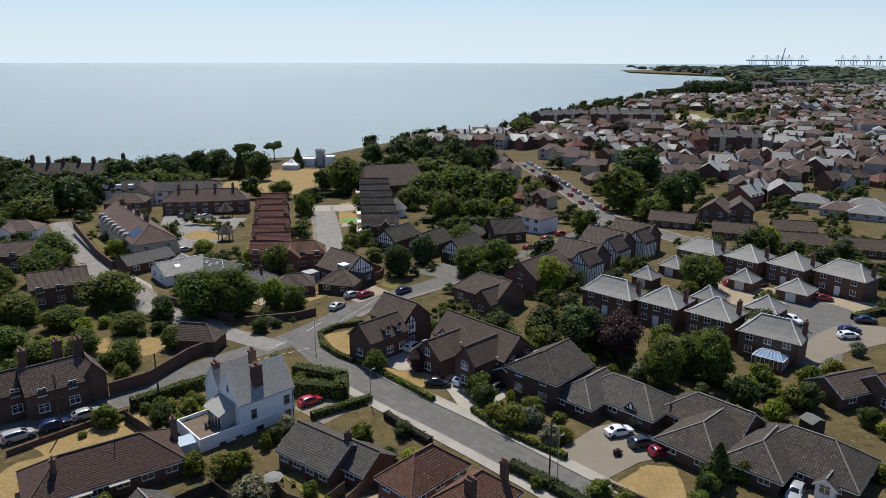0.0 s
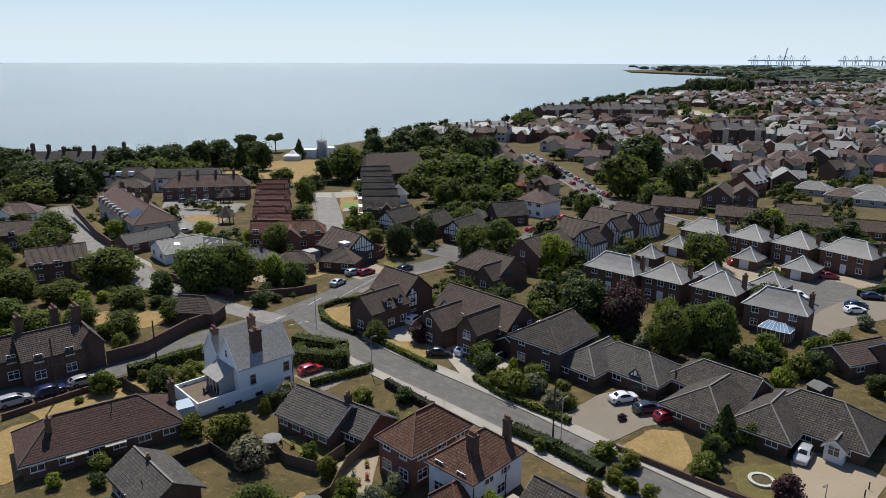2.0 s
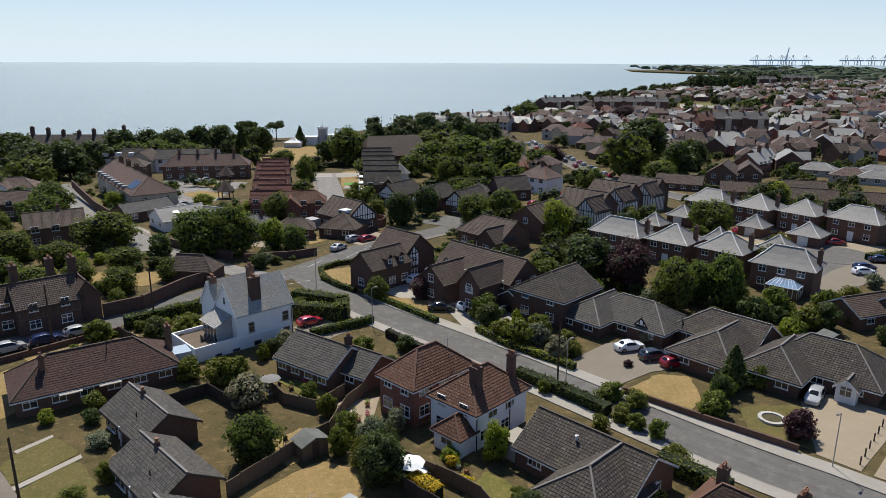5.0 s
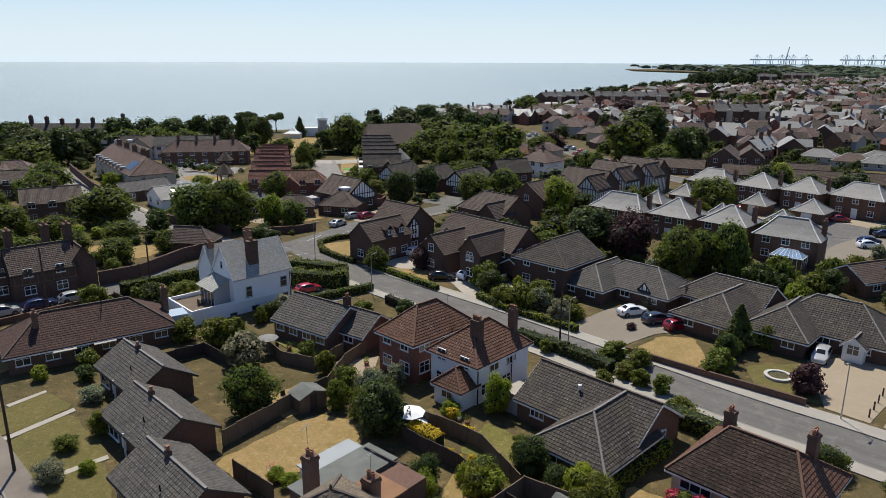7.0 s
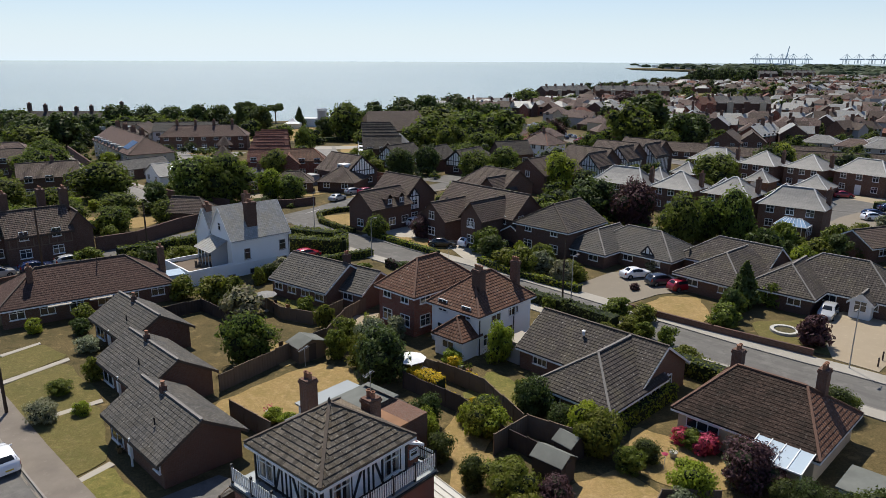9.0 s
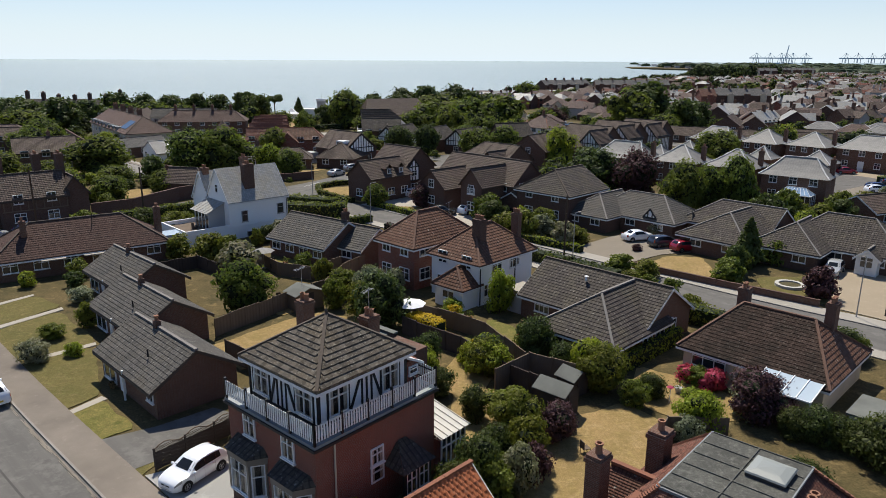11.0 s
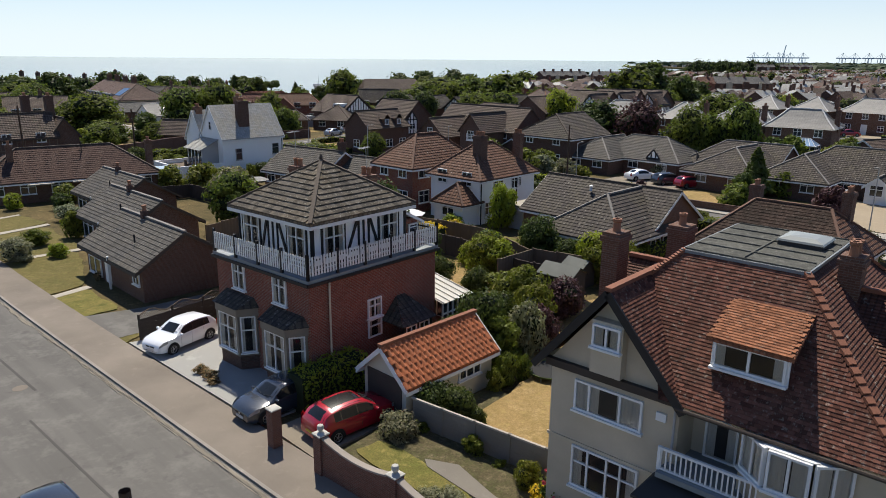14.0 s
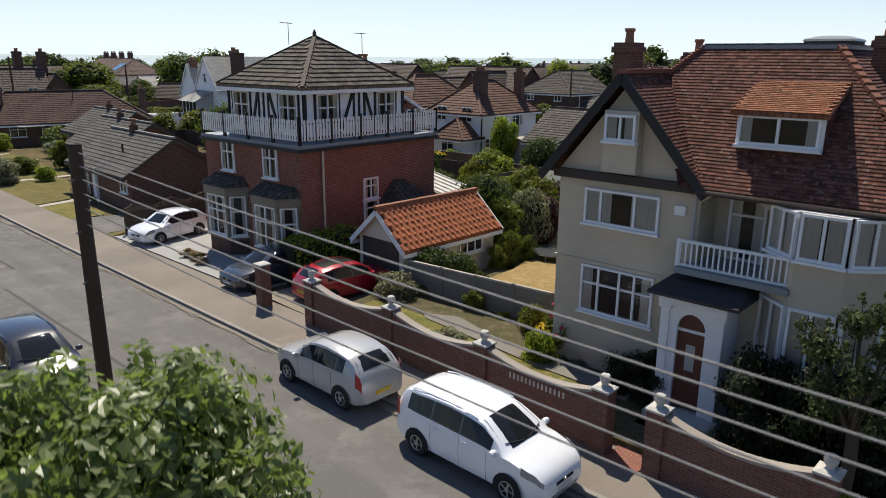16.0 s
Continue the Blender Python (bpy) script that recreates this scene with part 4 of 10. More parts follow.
def patch(pts, mat, name="lawn", label="dry yellowed lawn", category="lawn", z=0.05):
    g = Geo()
    LAID.append(z)
    z += 0.004 * (len(LAID) % 5)
    if mat.startswith("grass"):
        pts = worn_outline(pts)
    pts = [site(x, y)[:3] for x, y in pts]
    n = len(pts)
    note(sum(p[0] for p in pts) / n, sum(p[1] for p in pts) / n, 3.5)
    area = sum(pts[i][0] * pts[(i + 1) % n][1] - pts[(i + 1) % n][0] * pts[i][1] for i in range(n))
    q = pts if area > 0 else pts[::-1]
    top = [(x, y, max(z + h, ground_z(y) + z)) for x, y, h in q]
    for tri in tessellate_polygon([[Vector((p[0], p[1], 0)) for p in top]]):
        t = [top[i] for i in tri]
        if (t[1][0] - t[0][0]) * (t[2][1] - t[0][1]) - (t[1][1] - t[0][1]) * (t[2][0] - t[0][0]) < 0:
            t.reverse()
        g.face(t, [p[:2] for p in t])
    for i in range(n):
        a, b = top[i], top[(i + 1) % n]
        g.face([(a[0], a[1], a[2] - z - 0.05), (b[0], b[1], b[2] - z - 0.05), b, a])
    return structure(name, g, M[mat], label, category)


def fence(pts, h=1.7, label="weathered close-boarded timber fence", step=1.8, mat="timber"):
    """A garden fence: a post and a boarded panel for each bay."""
    e = tagged(plain_root("fence"), label, "fence")
    for (ax, ay), (bx, by) in zip(pts, pts[1:]):
        run = math.hypot(bx - ax, by - ay)
        ang = math.degrees(math.atan2(by - ay, bx - ax))
        n = max(1, round(run / step))
        for k in range(n):
            m = pose(ax, ay, 0, 0, 0, ang) @ Matrix.Translation((run * k / n, 0, 0))
            dz = 0.05 * math.sin(k * 2.1 + ax)
            part("post", Geo().box(-0.05, -0.06, -0.1, 0.05, 0.06, h + 0.08 + dz, m), M[mat], e)
            g = Geo()
            w = run / n - 0.1
            nb = max(4, int(w / 0.16))
            at = [(0.05 + w * j / (2 * nb), -0.02 - 0.014 * ((j // 2) % 2)) for j in range(2 * nb + 1)]
            for (x0, y0), (x1, y1) in zip(at, at[1:]):
                g.face([m @ Vector(q) for q in ((x0, y0, 0.02), (x1, y1, 0.02), (x1, y1, h + dz), (x0, y0, h + dz))])
                g.face([m @ Vector(q) for q in ((x1, 0.02, 0.02), (x0, 0.02, 0.02), (x0, 0.02, h + dz), (x1, 0.02, h + dz))])
                g.face([m @ Vector(q) for q in ((x0, y0, h + dz), (x1, y1, h + dz), (x1, 0.02, h + dz), (x0, 0.02, h + dz))])
            part("panel", g, M[mat], e)
            part("capping", Geo().box(0.05, -0.045, h + dz + 0.002, 0.05 + w, 0.035, h + 0.03 + dz, m), M[mat], e)
    return e


def garden_wall(pts, h=1.6, t=0.24, mat="brick_brown", label="old brown brick garden wall", cope="brick_dark"):
    e = tagged(plain_root("garden_wall"), label, "wall")
    g, c = Geo(), Geo()
    for (ax, ay), (bx, by) in zip(pts, pts[1:]):
        run = math.hypot(bx - ax, by - ay)
        m = pose(ax, ay, 0, 0, 0, math.degrees(math.atan2(by - ay, bx - ax)))
        g.box(-t / 2, -t / 2, -0.1, run + t / 2, t / 2, h, m)
        c.box(-t / 2 - 0.03, -t / 2 - 0.03, h, run + t / 2 + 0.03, t / 2 + 0.03, h + 0.08, m)
    part("brickwork", g, M[mat], e)
    part("coping", c, M[cope], e)
    return e


# ---- the timbered red brick house ----
def timbered_house():
    h = house("house", -6.45, 28.75, 49, "tall red brick house with timbered top storey and railed balcony")
    g = Geo().box(0, 0, -0.1, 8.5, 7.5, 5.45)
    part("brickwork", g, M["brick_red"], h)
    part("balcony_deck", Geo().box(-0.12, -0.12, 5.45, 8.62, 7.62, 5.62), M["lead"], h)
    g = Geo().beam((-0.16, -0.16, 5.4), (8.66, -0.16, 5.4), 0.1, 0.14).beam((-0.16, -0.16, 5.4), (-0.16, 7.66, 5.4), 0.1, 0.14)
    part("gutter", g, M["paint_black"], h)
    # top storey
    block(h, 4.15, 3.9, 6.1, 5.8, 8.25, 10.2, 3.05, 3.04, 0, "render_white", "tile_weathered", "ridge", (), over=0.42, step=0.3, boards="paint_white")
    wood = Geo()
    for side in ("W", "S"):
        y0, y1 = (1.0, 6.8) if side == "W" else (1.1, 7.2)
        at = (lambda a, z, e=0.0: (1.07 - e, a, z)) if side == "W" else (lambda a, z, e=0.0: (a, 0.97 - e, z))
        studs = (1.36, 2.84, 5.02, 6.5, 4.35, 3.97, 3.6) if side == "W" else (1.65, 3.05, 5.3, 6.7, 3.95, 4.28, 4.62)
        braces = ((5.0, 4.35), (2.75, 3.6)) if side == "W" else ((3.05, 3.95), (5.35, 4.6))
        for a in studs:
            wood.beam(at(a, 5.62), at(a, 7.98), 0.1, 0.06)
        for a in (y0, y1):
            wood.beam(at(a, 5.62), at(a, 7.98), 0.16, 0.06)
        wood.beam(at(y0, 7.86), at(y1, 7.86), 0.06, 0.12)
        wood.beam(at(y0, 5.75), at(y1, 5.75), 0.06, 0.12)
        for low, high in braces:
            wood.beam(at(low, 5.75, 0.02), at(high, 7.85, 0.02), 0.06, 0.13)
    part("timber_frame", wood, M["paint_black"], h, "black painted timber frame")
    W = lambda a, z, o=0.0: pose(o, a, z, 0, 0, -90)
    S = lambda a, z, o=0.0: pose(a, o, z)
    for a in (2.1, 5.75):
        window(h, 1.35, 1.62, W(a, 6.05, 1.1), 1, curtain=0.2)
        window(h, 1.25, 1.62, S(a + 0.25, 6.05, 1.0), 1, curtain=0.2)
    # balcony railing
    rail = [(-0.05, 7.5), (-0.05, -0.05), (8.55, -0.05), (8.55, 2.4)]
    for (ax, ay), (bx, by) in zip(rail, rail[1:]):
        run = math.hypot(bx - ax, by - ay)
        n = max(1, round(run / 1.75))
        for k in range(n + 1):
            x, y = ax + (bx - ax) * k / n, ay + (by - ay) * k / n
            part("post", Geo().box(x - 0.06, y - 0.06, 5.6, x + 0.06, y + 0.06, 6.82), M["paint_black"], h)
        for z in (5.9, 6.5):
            part("rail", Geo().beam((ax, ay, z), (bx, by, z), 0.04, 0.07), M["paint_black"], h)
        n = int(run / 0.17)
        for k in range(n):
            x, y = ax + (bx - ax) * (k + 0.5) / n, ay + (by - ay) * (k + 0.5) / n
            o = -0.035
            ex, ey = (o, 0) if abs(bx - ax) < 0.1 and ax < 1 else ((0, o) if abs(by - ay) < 0.1 else (0.035, 0))
            wx, wy = (0.047, 0.012) if abs(by - ay) < 0.1 else (0.012, 0.047)
            part("picket", Geo().box(x + ex - wx, y + ey - wy, 5.8, x + ex + wx, y + ey + wy, 6.68), M["paint_white"], h)
    # lower windows and bays of the street front
    for a in (2.15, 5.5):
        window(h, 1.05, 1.45, W(a, 4.0), 1, curtain=0.2)
    for a in (1.65, 5.55):
        g = Geo()
        pts = [(0, a - 1.35), (-0.75, a - 0.85), (-0.75, a + 0.85), (0, a + 1.35)]
        for (x0, y0), (x1, y1) in zip(pts, pts[1:]):
            g.face([(x1, y1, -0.1), (x0, y0, -0.1), (x0, y0, 0.85), (x1, y1, 0.85)])
        part("bay_base", g, M["brick_dark"], h)
        for k, z in ((0.1, 0.85), (0.16, 2.95)):
            c = Geo()
            q = [(0, a - 1.35 - k), (-0.75 - k, a - 0.85 - k * 0.5), (-0.75 - k, a + 0.85 + k * 0.5), (0, a + 1.35 + k)]
            hh = 0.14 if z < 1 else 0.42
            c.face([(*p, z + hh) for p in q][::-1])
            for p0, p1 in zip(q, q[1:]):
                c.face([(*p1, z), (*p0, z), (*p0, z + hh), (*p1, z + hh)])
            part("bay_lintel" if z > 1 else "bay_sill", c, M["bay_stone"], h, "soot-stained stone bay surround")
        q = [(0, a - 1.6), (-1.0, a - 1.05), (-1.0, a + 1.05), (0, a + 1.6)]
        r = Geo()
        top = [(0, a - 1.2, 3.8), (0, a + 1.2, 3.8)]
        r.face([(*q[1], 3.37), (*q[0], 3.37), top[0]])
        r.face([(*q[2], 3.37), (*q[1], 3.37), top[0], top[1]])
        r.face([(*q[3], 3.37), (*q[2], 3.37), top[1]])
        part("bay_roof", r, M["tile_dark"], h)
        for (x0, y0), (x1, y1) in zip(pts, pts[1:]):
            run = math.hypot(x1 - x0, y1 - y0)
            ang = math.degrees(math.atan2(y0 - y1, x0 - x1))
            window(h, run - 0.16, 1.9, pose((x0 + x1) / 2, (y0 + y1) / 2, 1.02, 0, 0, ang), 0 if run < 1.2 else 1, curtain=0.22)
            part("mullion", Geo().box(x0 - 0.1, y0 - 0.09, 0.98, x0 + 0.08, y0 + 0.09, 2.97), M["bay_stone"], h)
    # garden side: window, porch, pipe
    window(h, 0.92, 1.0, S(3.98, 2.8), 1, curtain=0.25)
    window(h, 0.92, 0.95, S(3.98, 1.78), 0, curtain=0.25, sill=False)
    window(h, 0.7, 0.5, pose(8.0, 1.19, 6.2), 0)
    g = Geo().box(7.2, 1.2, 5.62, 8.4, 5.5, 7.0)
    part("stair_walls", g, M["brick_red"], h)
    r = Geo()
    r.face([(7.1, 1.0, 7.6), (8.75, 1.0, 6.75), (8.75, 5.7, 6.75), (7.1, 5.7, 7.6)])
    r.face([(7.1, 1.0, 7.45), (7.1, 5.7, 7.45), (8.75, 5.7, 6.6), (8.75, 1.0, 6.6)])
    r.face([(7.1, 1.0, 7.45), (8.75, 1.0, 6.6), (8.75, 1.0, 6.75), (7.1, 1.0, 7.6)])
    part("stair_roof", r, M["paint_white"], h)
    g = Geo()
    for x in (4.8, 5.75, 6.7):
        g.box(x - 0.08, -1.33, -0.1, x + 0.08, -1.17, 2.4)
    g.box(4.7, -1.3, -0.1, 6.8, -1.2, 0.9)
    part("porch_frame", g, M["paint_black"], h)
    for x in (5.27, 6.22):
        window(h, 0.78, 1.35, pose(x, -1.25, 0.95), 1)
    r = Geo()
    a, b, c, d = (4.5, -1.5, 2.4), (7.0, -1.5, 2.4), (7.0, 0, 2.45), (4.5, 0, 2.45)
    e, f = (5.5, -0.02, 3.5), (6.1, -0.02, 3.5)
    slope(r, [a, b, f, e], 0.25)
    slope(r, [b, c, f], 0.25)
    slope(r, [d, a, e], 0.25)
    part("porch_roof", r, M["tile_dark"], h)
    part("downpipe", Geo().tube([(1.1, -0.12, 5.45), (1.1, -0.1, 0.0)], 0.05, n=8), M["render_cream"], h)
    chimney(h, 7.7, 4.4, 5.6, 9.0, 0.9, 0.8, 2, M["brick_brown"])
    chimney(h, 6.6, 9.0, 2.5, 9.15, 0.8, 0.8, 2, M["brick_brown"])
    P = lambda *q: Vector(q) + Vector((4.15, 3.9, 0))
    near = [lay_tiles([P(-3.47, -3.32, 7.967), P(3.47, -3.32, 7.967), P(0, 0, 10.2)], 0.3, 0.33), lay_tiles([P(-3.47, 3.32, 7.967), P(-3.47, -3.32, 7.967), P(0, 0, 10.2)], 0.3, 0.33)]
    tile_parts(h, near[0] + near[1], "tile", 0.3, 0.33, M["piece_weathered"], 0.045)
    # rear wing with flat roofs
    part("rear_wing", Geo().box(11.4, 14.2, -0.1, 16.4, 16.8, 2.7), M["paint_white"], h)
    part("flat_roof", Geo().box(11.2, 14.3, 2.7, 16.6, 17.0, 2.82), M["lead"], h, "pale grey sheet roof")
    part("rear_block", Geo().box(8.5, 7.6, -0.1, 16.2, 14.2, 3.4), M["brick_brown"], h)
    part("flat_roof", Geo().box(8.3, 10.9, 3.4, 16.5, 14.3, 3.56), M["felt"], h, "grey felt roof")
    part("flat_roof", Geo().box(8.3, 7.4, 3.4, 14.0, 10.9, 3.56), M["rust_felt"], h, "rusty brown felt roof")
    r = Geo()
    slope(r, [(17.2, 10.6, 2.7), (17.2, 14.0, 2.7), (15.6, 14.0, 3.75), (15.6, 10.6, 3.75)], 0.3)
    slope(r, [(14.0, 10.6, 2.7), (17.2, 10.6, 2.7), (15.6, 10.7, 3.75), (14.0, 10.7, 3.75)], 0.3)
    part("lean_to_roof", r, M["tile_dark"], h)
    part("lean_to_wall", Geo().box(14.0, 10.7, -0.1, 17.0, 13.9, 2.68), M["brick_red"], h)
    # white conservatory
    c = part("conservatory", Geo().box(8.7, -0.4, -0.1, 10.8, 2.6, 0.5), M["brick_red"], h)
    fr = Geo()
    for k in range(6):
        x = 8.7 + 2.1 * k / 5
        fr.box(x - 0.04, -0.44, 0.5, x + 0.04, -0.36, 2.4)
    for k in range(5):
        y = -0.4 + 3.0 * k / 4
        fr.box(10.76, y - 0.04, 0.5, 10.84, y + 0.04, 2.4)
    for z in (0.5, 1.7, 2.36):
        fr.beam((8.7, -0.4, z), (10.8, -0.4, z), 0.07, 0.08).beam((10.8, -0.4, z), (10.8, 2.6, z), 0.07, 0.08)
    part("conservatory_frame", fr, M["paint_white"], c)
    part("pane", Geo().face([(8.7, -0.38, 0.5), (10.78, -0.38, 0.5), (10.78, -0.38, 2.4), (8.7, -0.38, 2.4)]).face([(10.78, -0.38, 0.5), (10.78, 2.6, 0.5), (10.78, 2.6, 2.4), (10.78, -0.38, 2.4)]), M["glass"], c)
    r = Geo()
    slope(r, [(8.5, -0.6, 2.4), (11.1, -0.6, 2.4), (10.9, 2.8, 3.1), (8.5, 2.8, 3.1)], 0)
    slope(r, [(11.1, -0.6, 2.4), (11.2, 2.9, 2.4), (10.9, 2.8, 3.1)], 0)
    for k in range(6):
        x = 8.6 + 2.4 * k / 5
        part("glazing_bar", Geo().beam((x, -0.6, 2.44), (x, 2.8, 3.14), 0.05, 0.05), M["polycarb"], c)
    part("conservatory_roof", r, M["polycarb"], c)
    # television aerial and finial
    for x, y, z in ((7.7, 4.4, 9.3), (6.6, 9.2, 9.9)):
        g = Geo().tube([(x, y, z), (x, y, z + 1.2)], 0.02, n=5).tube([(x - 0.5, y, z + 1.15), (x + 0.5, y + 0.3, z + 1.15)], 0.012, n=4)
        for k in range(7):
            q = -0.45 + 0.15 * k
            g.tube([(x + q, y + 0.15 + q * 0.3 - 0.2, z + 1.17), (x + q, y + 0.15 + q * 0.3 + 0.2, z + 1.17)], 0.008, n=4)
        part("aerial", g, M["metal"], h)
    part("finial", Geo().lathe([(0.09, 10.05), (0.06, 10.25), (0.1, 10.35), (0.04, 10.5), (0, 10.55)], 8, Matrix.Translation((4.15, 3.9, 0))), M["ridge"], h)
    return h


timbered_house()


# ---- the rendered house with the red tiled roof ----
def rendered_house():
    h = house("house", 3.03, 19.48, -42, "pale rendered house with red plain-tile roof, balcony and bays")
    g = Geo().box(0, 0, -0.1, 4.2, 9.0, 6.15).box(4.2, 1.1, -0.1, 5.9, 10.2, 6.15).box(5.9, 0, -0.1, 13.5, 10.2, 6.15).box(4.2, 0, -0.1, 5.9, 1.1, 3.6)
    part("wall", g, M["render_cream"], h)
    # main truncated hip roof
    r = Geo()
    a, b, c, d = (-0.5, -0.35, 6.15), (9.6, -0.35, 6.15), (9.6, 10.7, 6.15), (-0.5, 10.7, 6.15)
    e, f, k, l = (2.7, 2.9, 9.6), (6.15, 2.9, 9.6), (6.15, 7.5, 9.6), (2.7, 7.5, 9.6)
    a1, a2 = (3.7, -0.35, 6.15), (-0.5, 0.9, 6.15)
    v1, v2 = (1.95, 2.24, 8.9), (2.05, 2.3, 8.9)
    for q in ((a1, b, f, e, v1), (b, c, k, f), (c, d, l, k), (d, a2, v2, e, l)):
        slope(r, q, 0.11, 0.018)
    part("roof", r, M["tile_plain_red"], h)
    for p, q in ((Vector(a).lerp(Vector(e), 0.62), e), (b, f), (c, k), (d, l)):
        g = Geo()
        n = 22
        for i in range(n):
            t0, t1 = i / n, (i + 0.93) / n
            P0, P1 = Vector(p).lerp(Vector(q), t0), Vector(p).lerp(Vector(q), t1)
            g.beam(P0 + Vector((0, 0, 0.07)), P1 + Vector((0, 0, 0.03)), 0.2, 0.09)
        tagged(part("hip", g, M["ridge_red"], h), kind="stuff")
    t = Geo()
    for q in ((a1, b, f, e, v1), (d, a2, v2, e, l)):
        for m in lay_tiles(q, 0.168, 0.11):
            tile_geo(0.168, 0.11, 0.014, 0.02, m @ Matrix.Translation((0, 0, 0.012)), t)
    tagged(part("tiles", t, M["piece_red"], h), kind="stuff")
    fl = part("flat_roof", Geo().box(2.65, 2.85, 9.5, 6.2, 7.55, 9.66), M["felt_worn"], h)
    g = Geo()
    for q in range(6):
        y = 2.9 + 4.6 * q / 5
        g.beam((2.7, y, 9.68), (6.15, y, 9.68), 0.05, 0.04)
    g.beam((4.4, 2.9, 9.68), (4.4, 7.5, 9.68), 0.06, 0.05)
    part("roll_joint", g, M["felt_worn"], fl)
    g = Geo()
    for p, q in (((2.62, 2.82), (6.23, 2.82)), ((6.23, 2.82), (6.23, 7.58)), ((6.23, 7.58), (2.62, 7.58)), ((2.62, 7.58), (2.62, 2.82))):
        g.beam((*p, 9.6), (*q, 9.6), 0.05, 0.1)
    part("flashing", g, M["lead"], fl)
    s = part("rooflight", Geo().box(4.6, 5.4, 9.66, 5.9, 6.7, 9.8), M["felt_dark"], h)
    part("dome", Geo().lathe([(0.97, 9.8), (0.92, 9.86), (0.55, 9.94), (0.2, 9.96), (0, 9.965)], 4, Matrix.Translation((5.25, 6.05, 0)) @ pose(0, 0, 0, 0, 0, 45)), M["lid"], s, "milky low square rooflight lid")
    # front gable
    r = Geo()
    ap, back = (1.95, -0.4, 8.9), (1.95, 3.2, 8.9)
    slope(r, [(4.35, -0.4, 6.1), (4.35, 3.2, 6.1), back, ap], 0.11, 0.018)
    slope(r, [(-0.35, 3.2, 6.1), (-0.35, -0.4, 6.1), ap, back], 0.11, 0.018)
    part("gable_roof", r, M["tile_plain_red"], h)
    part("gable_wall", Geo().face([(-0.1, -0.02, 6.1), (4.1, -0.02, 6.1), (1.95, -0.02, 8.6)]), M["render_cream"], h)
    g = Geo().beam((-0.45, -0.42, 5.95), (1.95, -0.42, 8.82), 0.06, 0.24).beam((4.45, -0.42, 5.95), (1.95, -0.42, 8.82), 0.06, 0.24)
    part("bargeboard", g, M["paint_black"], h)
    part("ridge_tiles", Geo().beam((1.95, -0.4, 8.95), (1.95, 3.0, 8.95), 0.22, 0.12), M["ridge_red"], h)
    part("string_band", Geo().box(-0.12, -0.2, 5.98, 4.32, 0, 6.22), M["timber_dark"], h)
    part("oriel", Geo().box(1.5, -0.35, 6.3, 2.5, 0, 7.95), M["render_cream"], h)
    window(h, 0.9, 0.7, pose(2.0, -0.35, 7.15), 1, rail=False, curtain=0.35)
    # side wings
    m = pose(1.6, 4.6, 0)
    roof_parts(h, 2.6, 4.4, 6.15, 8.6, 0, 0, m, M["tile_plain_red"], M["ridge_red"], 0.3, 0.11)
    m = pose(10.2, 4.8, 0)
    roof_parts(h, 7.0, 6.5, 6.15, 8.9, 0, 2.5, m, M["tile_plain_red"], M["ridge_red"], 0.3, 0.11)
    chimney(h, 0.25, 3.1, 6.0, 9.75, 0.6, 0.75, 1)
    chimney(h, 1.0, 6.6, 6.0, 9.5, 0.7, 0.8, 1)
    chimney(h, 6.9, 4.7, 6.5, 9.9, 0.6, 0.6, 2)
    # dormer
    part("dormer_cheek", Geo().box(4.72, 0.55, 6.9, 6.66, 2.0, 8.1), M["tile_plain_red"], h)
    part("dormer_front", Geo().box(4.7, 0.47, 7.16, 6.68, 0.548, 8.08), M["paint_white"], h)
    r = Geo()
    e0, e1, t1, t0 = (4.56, 0.32, 8.06), (6.78, 0.32, 8.06), (6.74, 2.1, 8.74), (4.6, 2.1, 8.74)
    slope(r, [e0, e1, t1, t0], 0.11, 0.015)
    r.face([(*e0[:2], 7.96), (*e1[:2], 7.96), e1, e0])
    r.face([(*e1[:2], 7.96), (*t1[:2], 8.64), t1, e1])
    r.face([(*t0[:2], 8.64), (*e0[:2], 7.96), e0, t0])
    part("dormer_roof", r, M["tile_orange"], h)
    t = Geo()
    for m in lay_tiles([e0, e1, t1, t0], 0.168, 0.11):
        tile_geo(0.168, 0.11, 0.014, 0.02, m @ Matrix.Translation((0, 0, 0.012)), t)
    tagged(part("tiles", t, M["piece_orange"], h), kind="stuff")
    t = Geo()
    for q in ([(4.35, -0.4, 6.1), (4.35, 3.2, 6.1), back, ap],):
        for m in lay_tiles(q, 0.168, 0.11):
            tile_geo(0.168, 0.11, 0.014, 0.02, m @ Matrix.Translation((0, 0, 0.012)), t)
    tagged(part("tiles", t, M["piece_red"], h), kind="stuff")
    window(h, 1.86, 0.72, pose(5.69, 0.47, 7.26), 1, rail=False, curtain=0.14)
    # windows
    window(h, 2.26, 1.0, pose(2.01, 0, 4.74), 2, rail=False, curtain=0.36, at=(-0.62, 0.41))
    window(h, 2.26, 1.42, pose(2.04, 0, 2.08), 3, curtain=0.14, at=(-0.56, 0.1, 0.56))
    part("string_course", Geo().box(-0.05, -0.05, 3.52, 3.9, -0.002, 3.62), M["render_cream"], h)
    part("plinth_band", Geo().box(-0.05, -0.06, 0.7, 3.9, -0.002, 0.86), M["render_cream"], h)
    # recessed balcony over the porch
    part("balcony_floor", Geo().box(3.95, -0.7, 4.0, 6.7, 1.1, 4.15), M["lead"], h)
    g = Geo()
    for x in [4.0 + 0.142 * i for i in range(20)]:
        part("baluster", Geo().box(x - 0.02, -0.52, 4.2, x + 0.02, -0.48, 4.78), M["paint_white"], h)
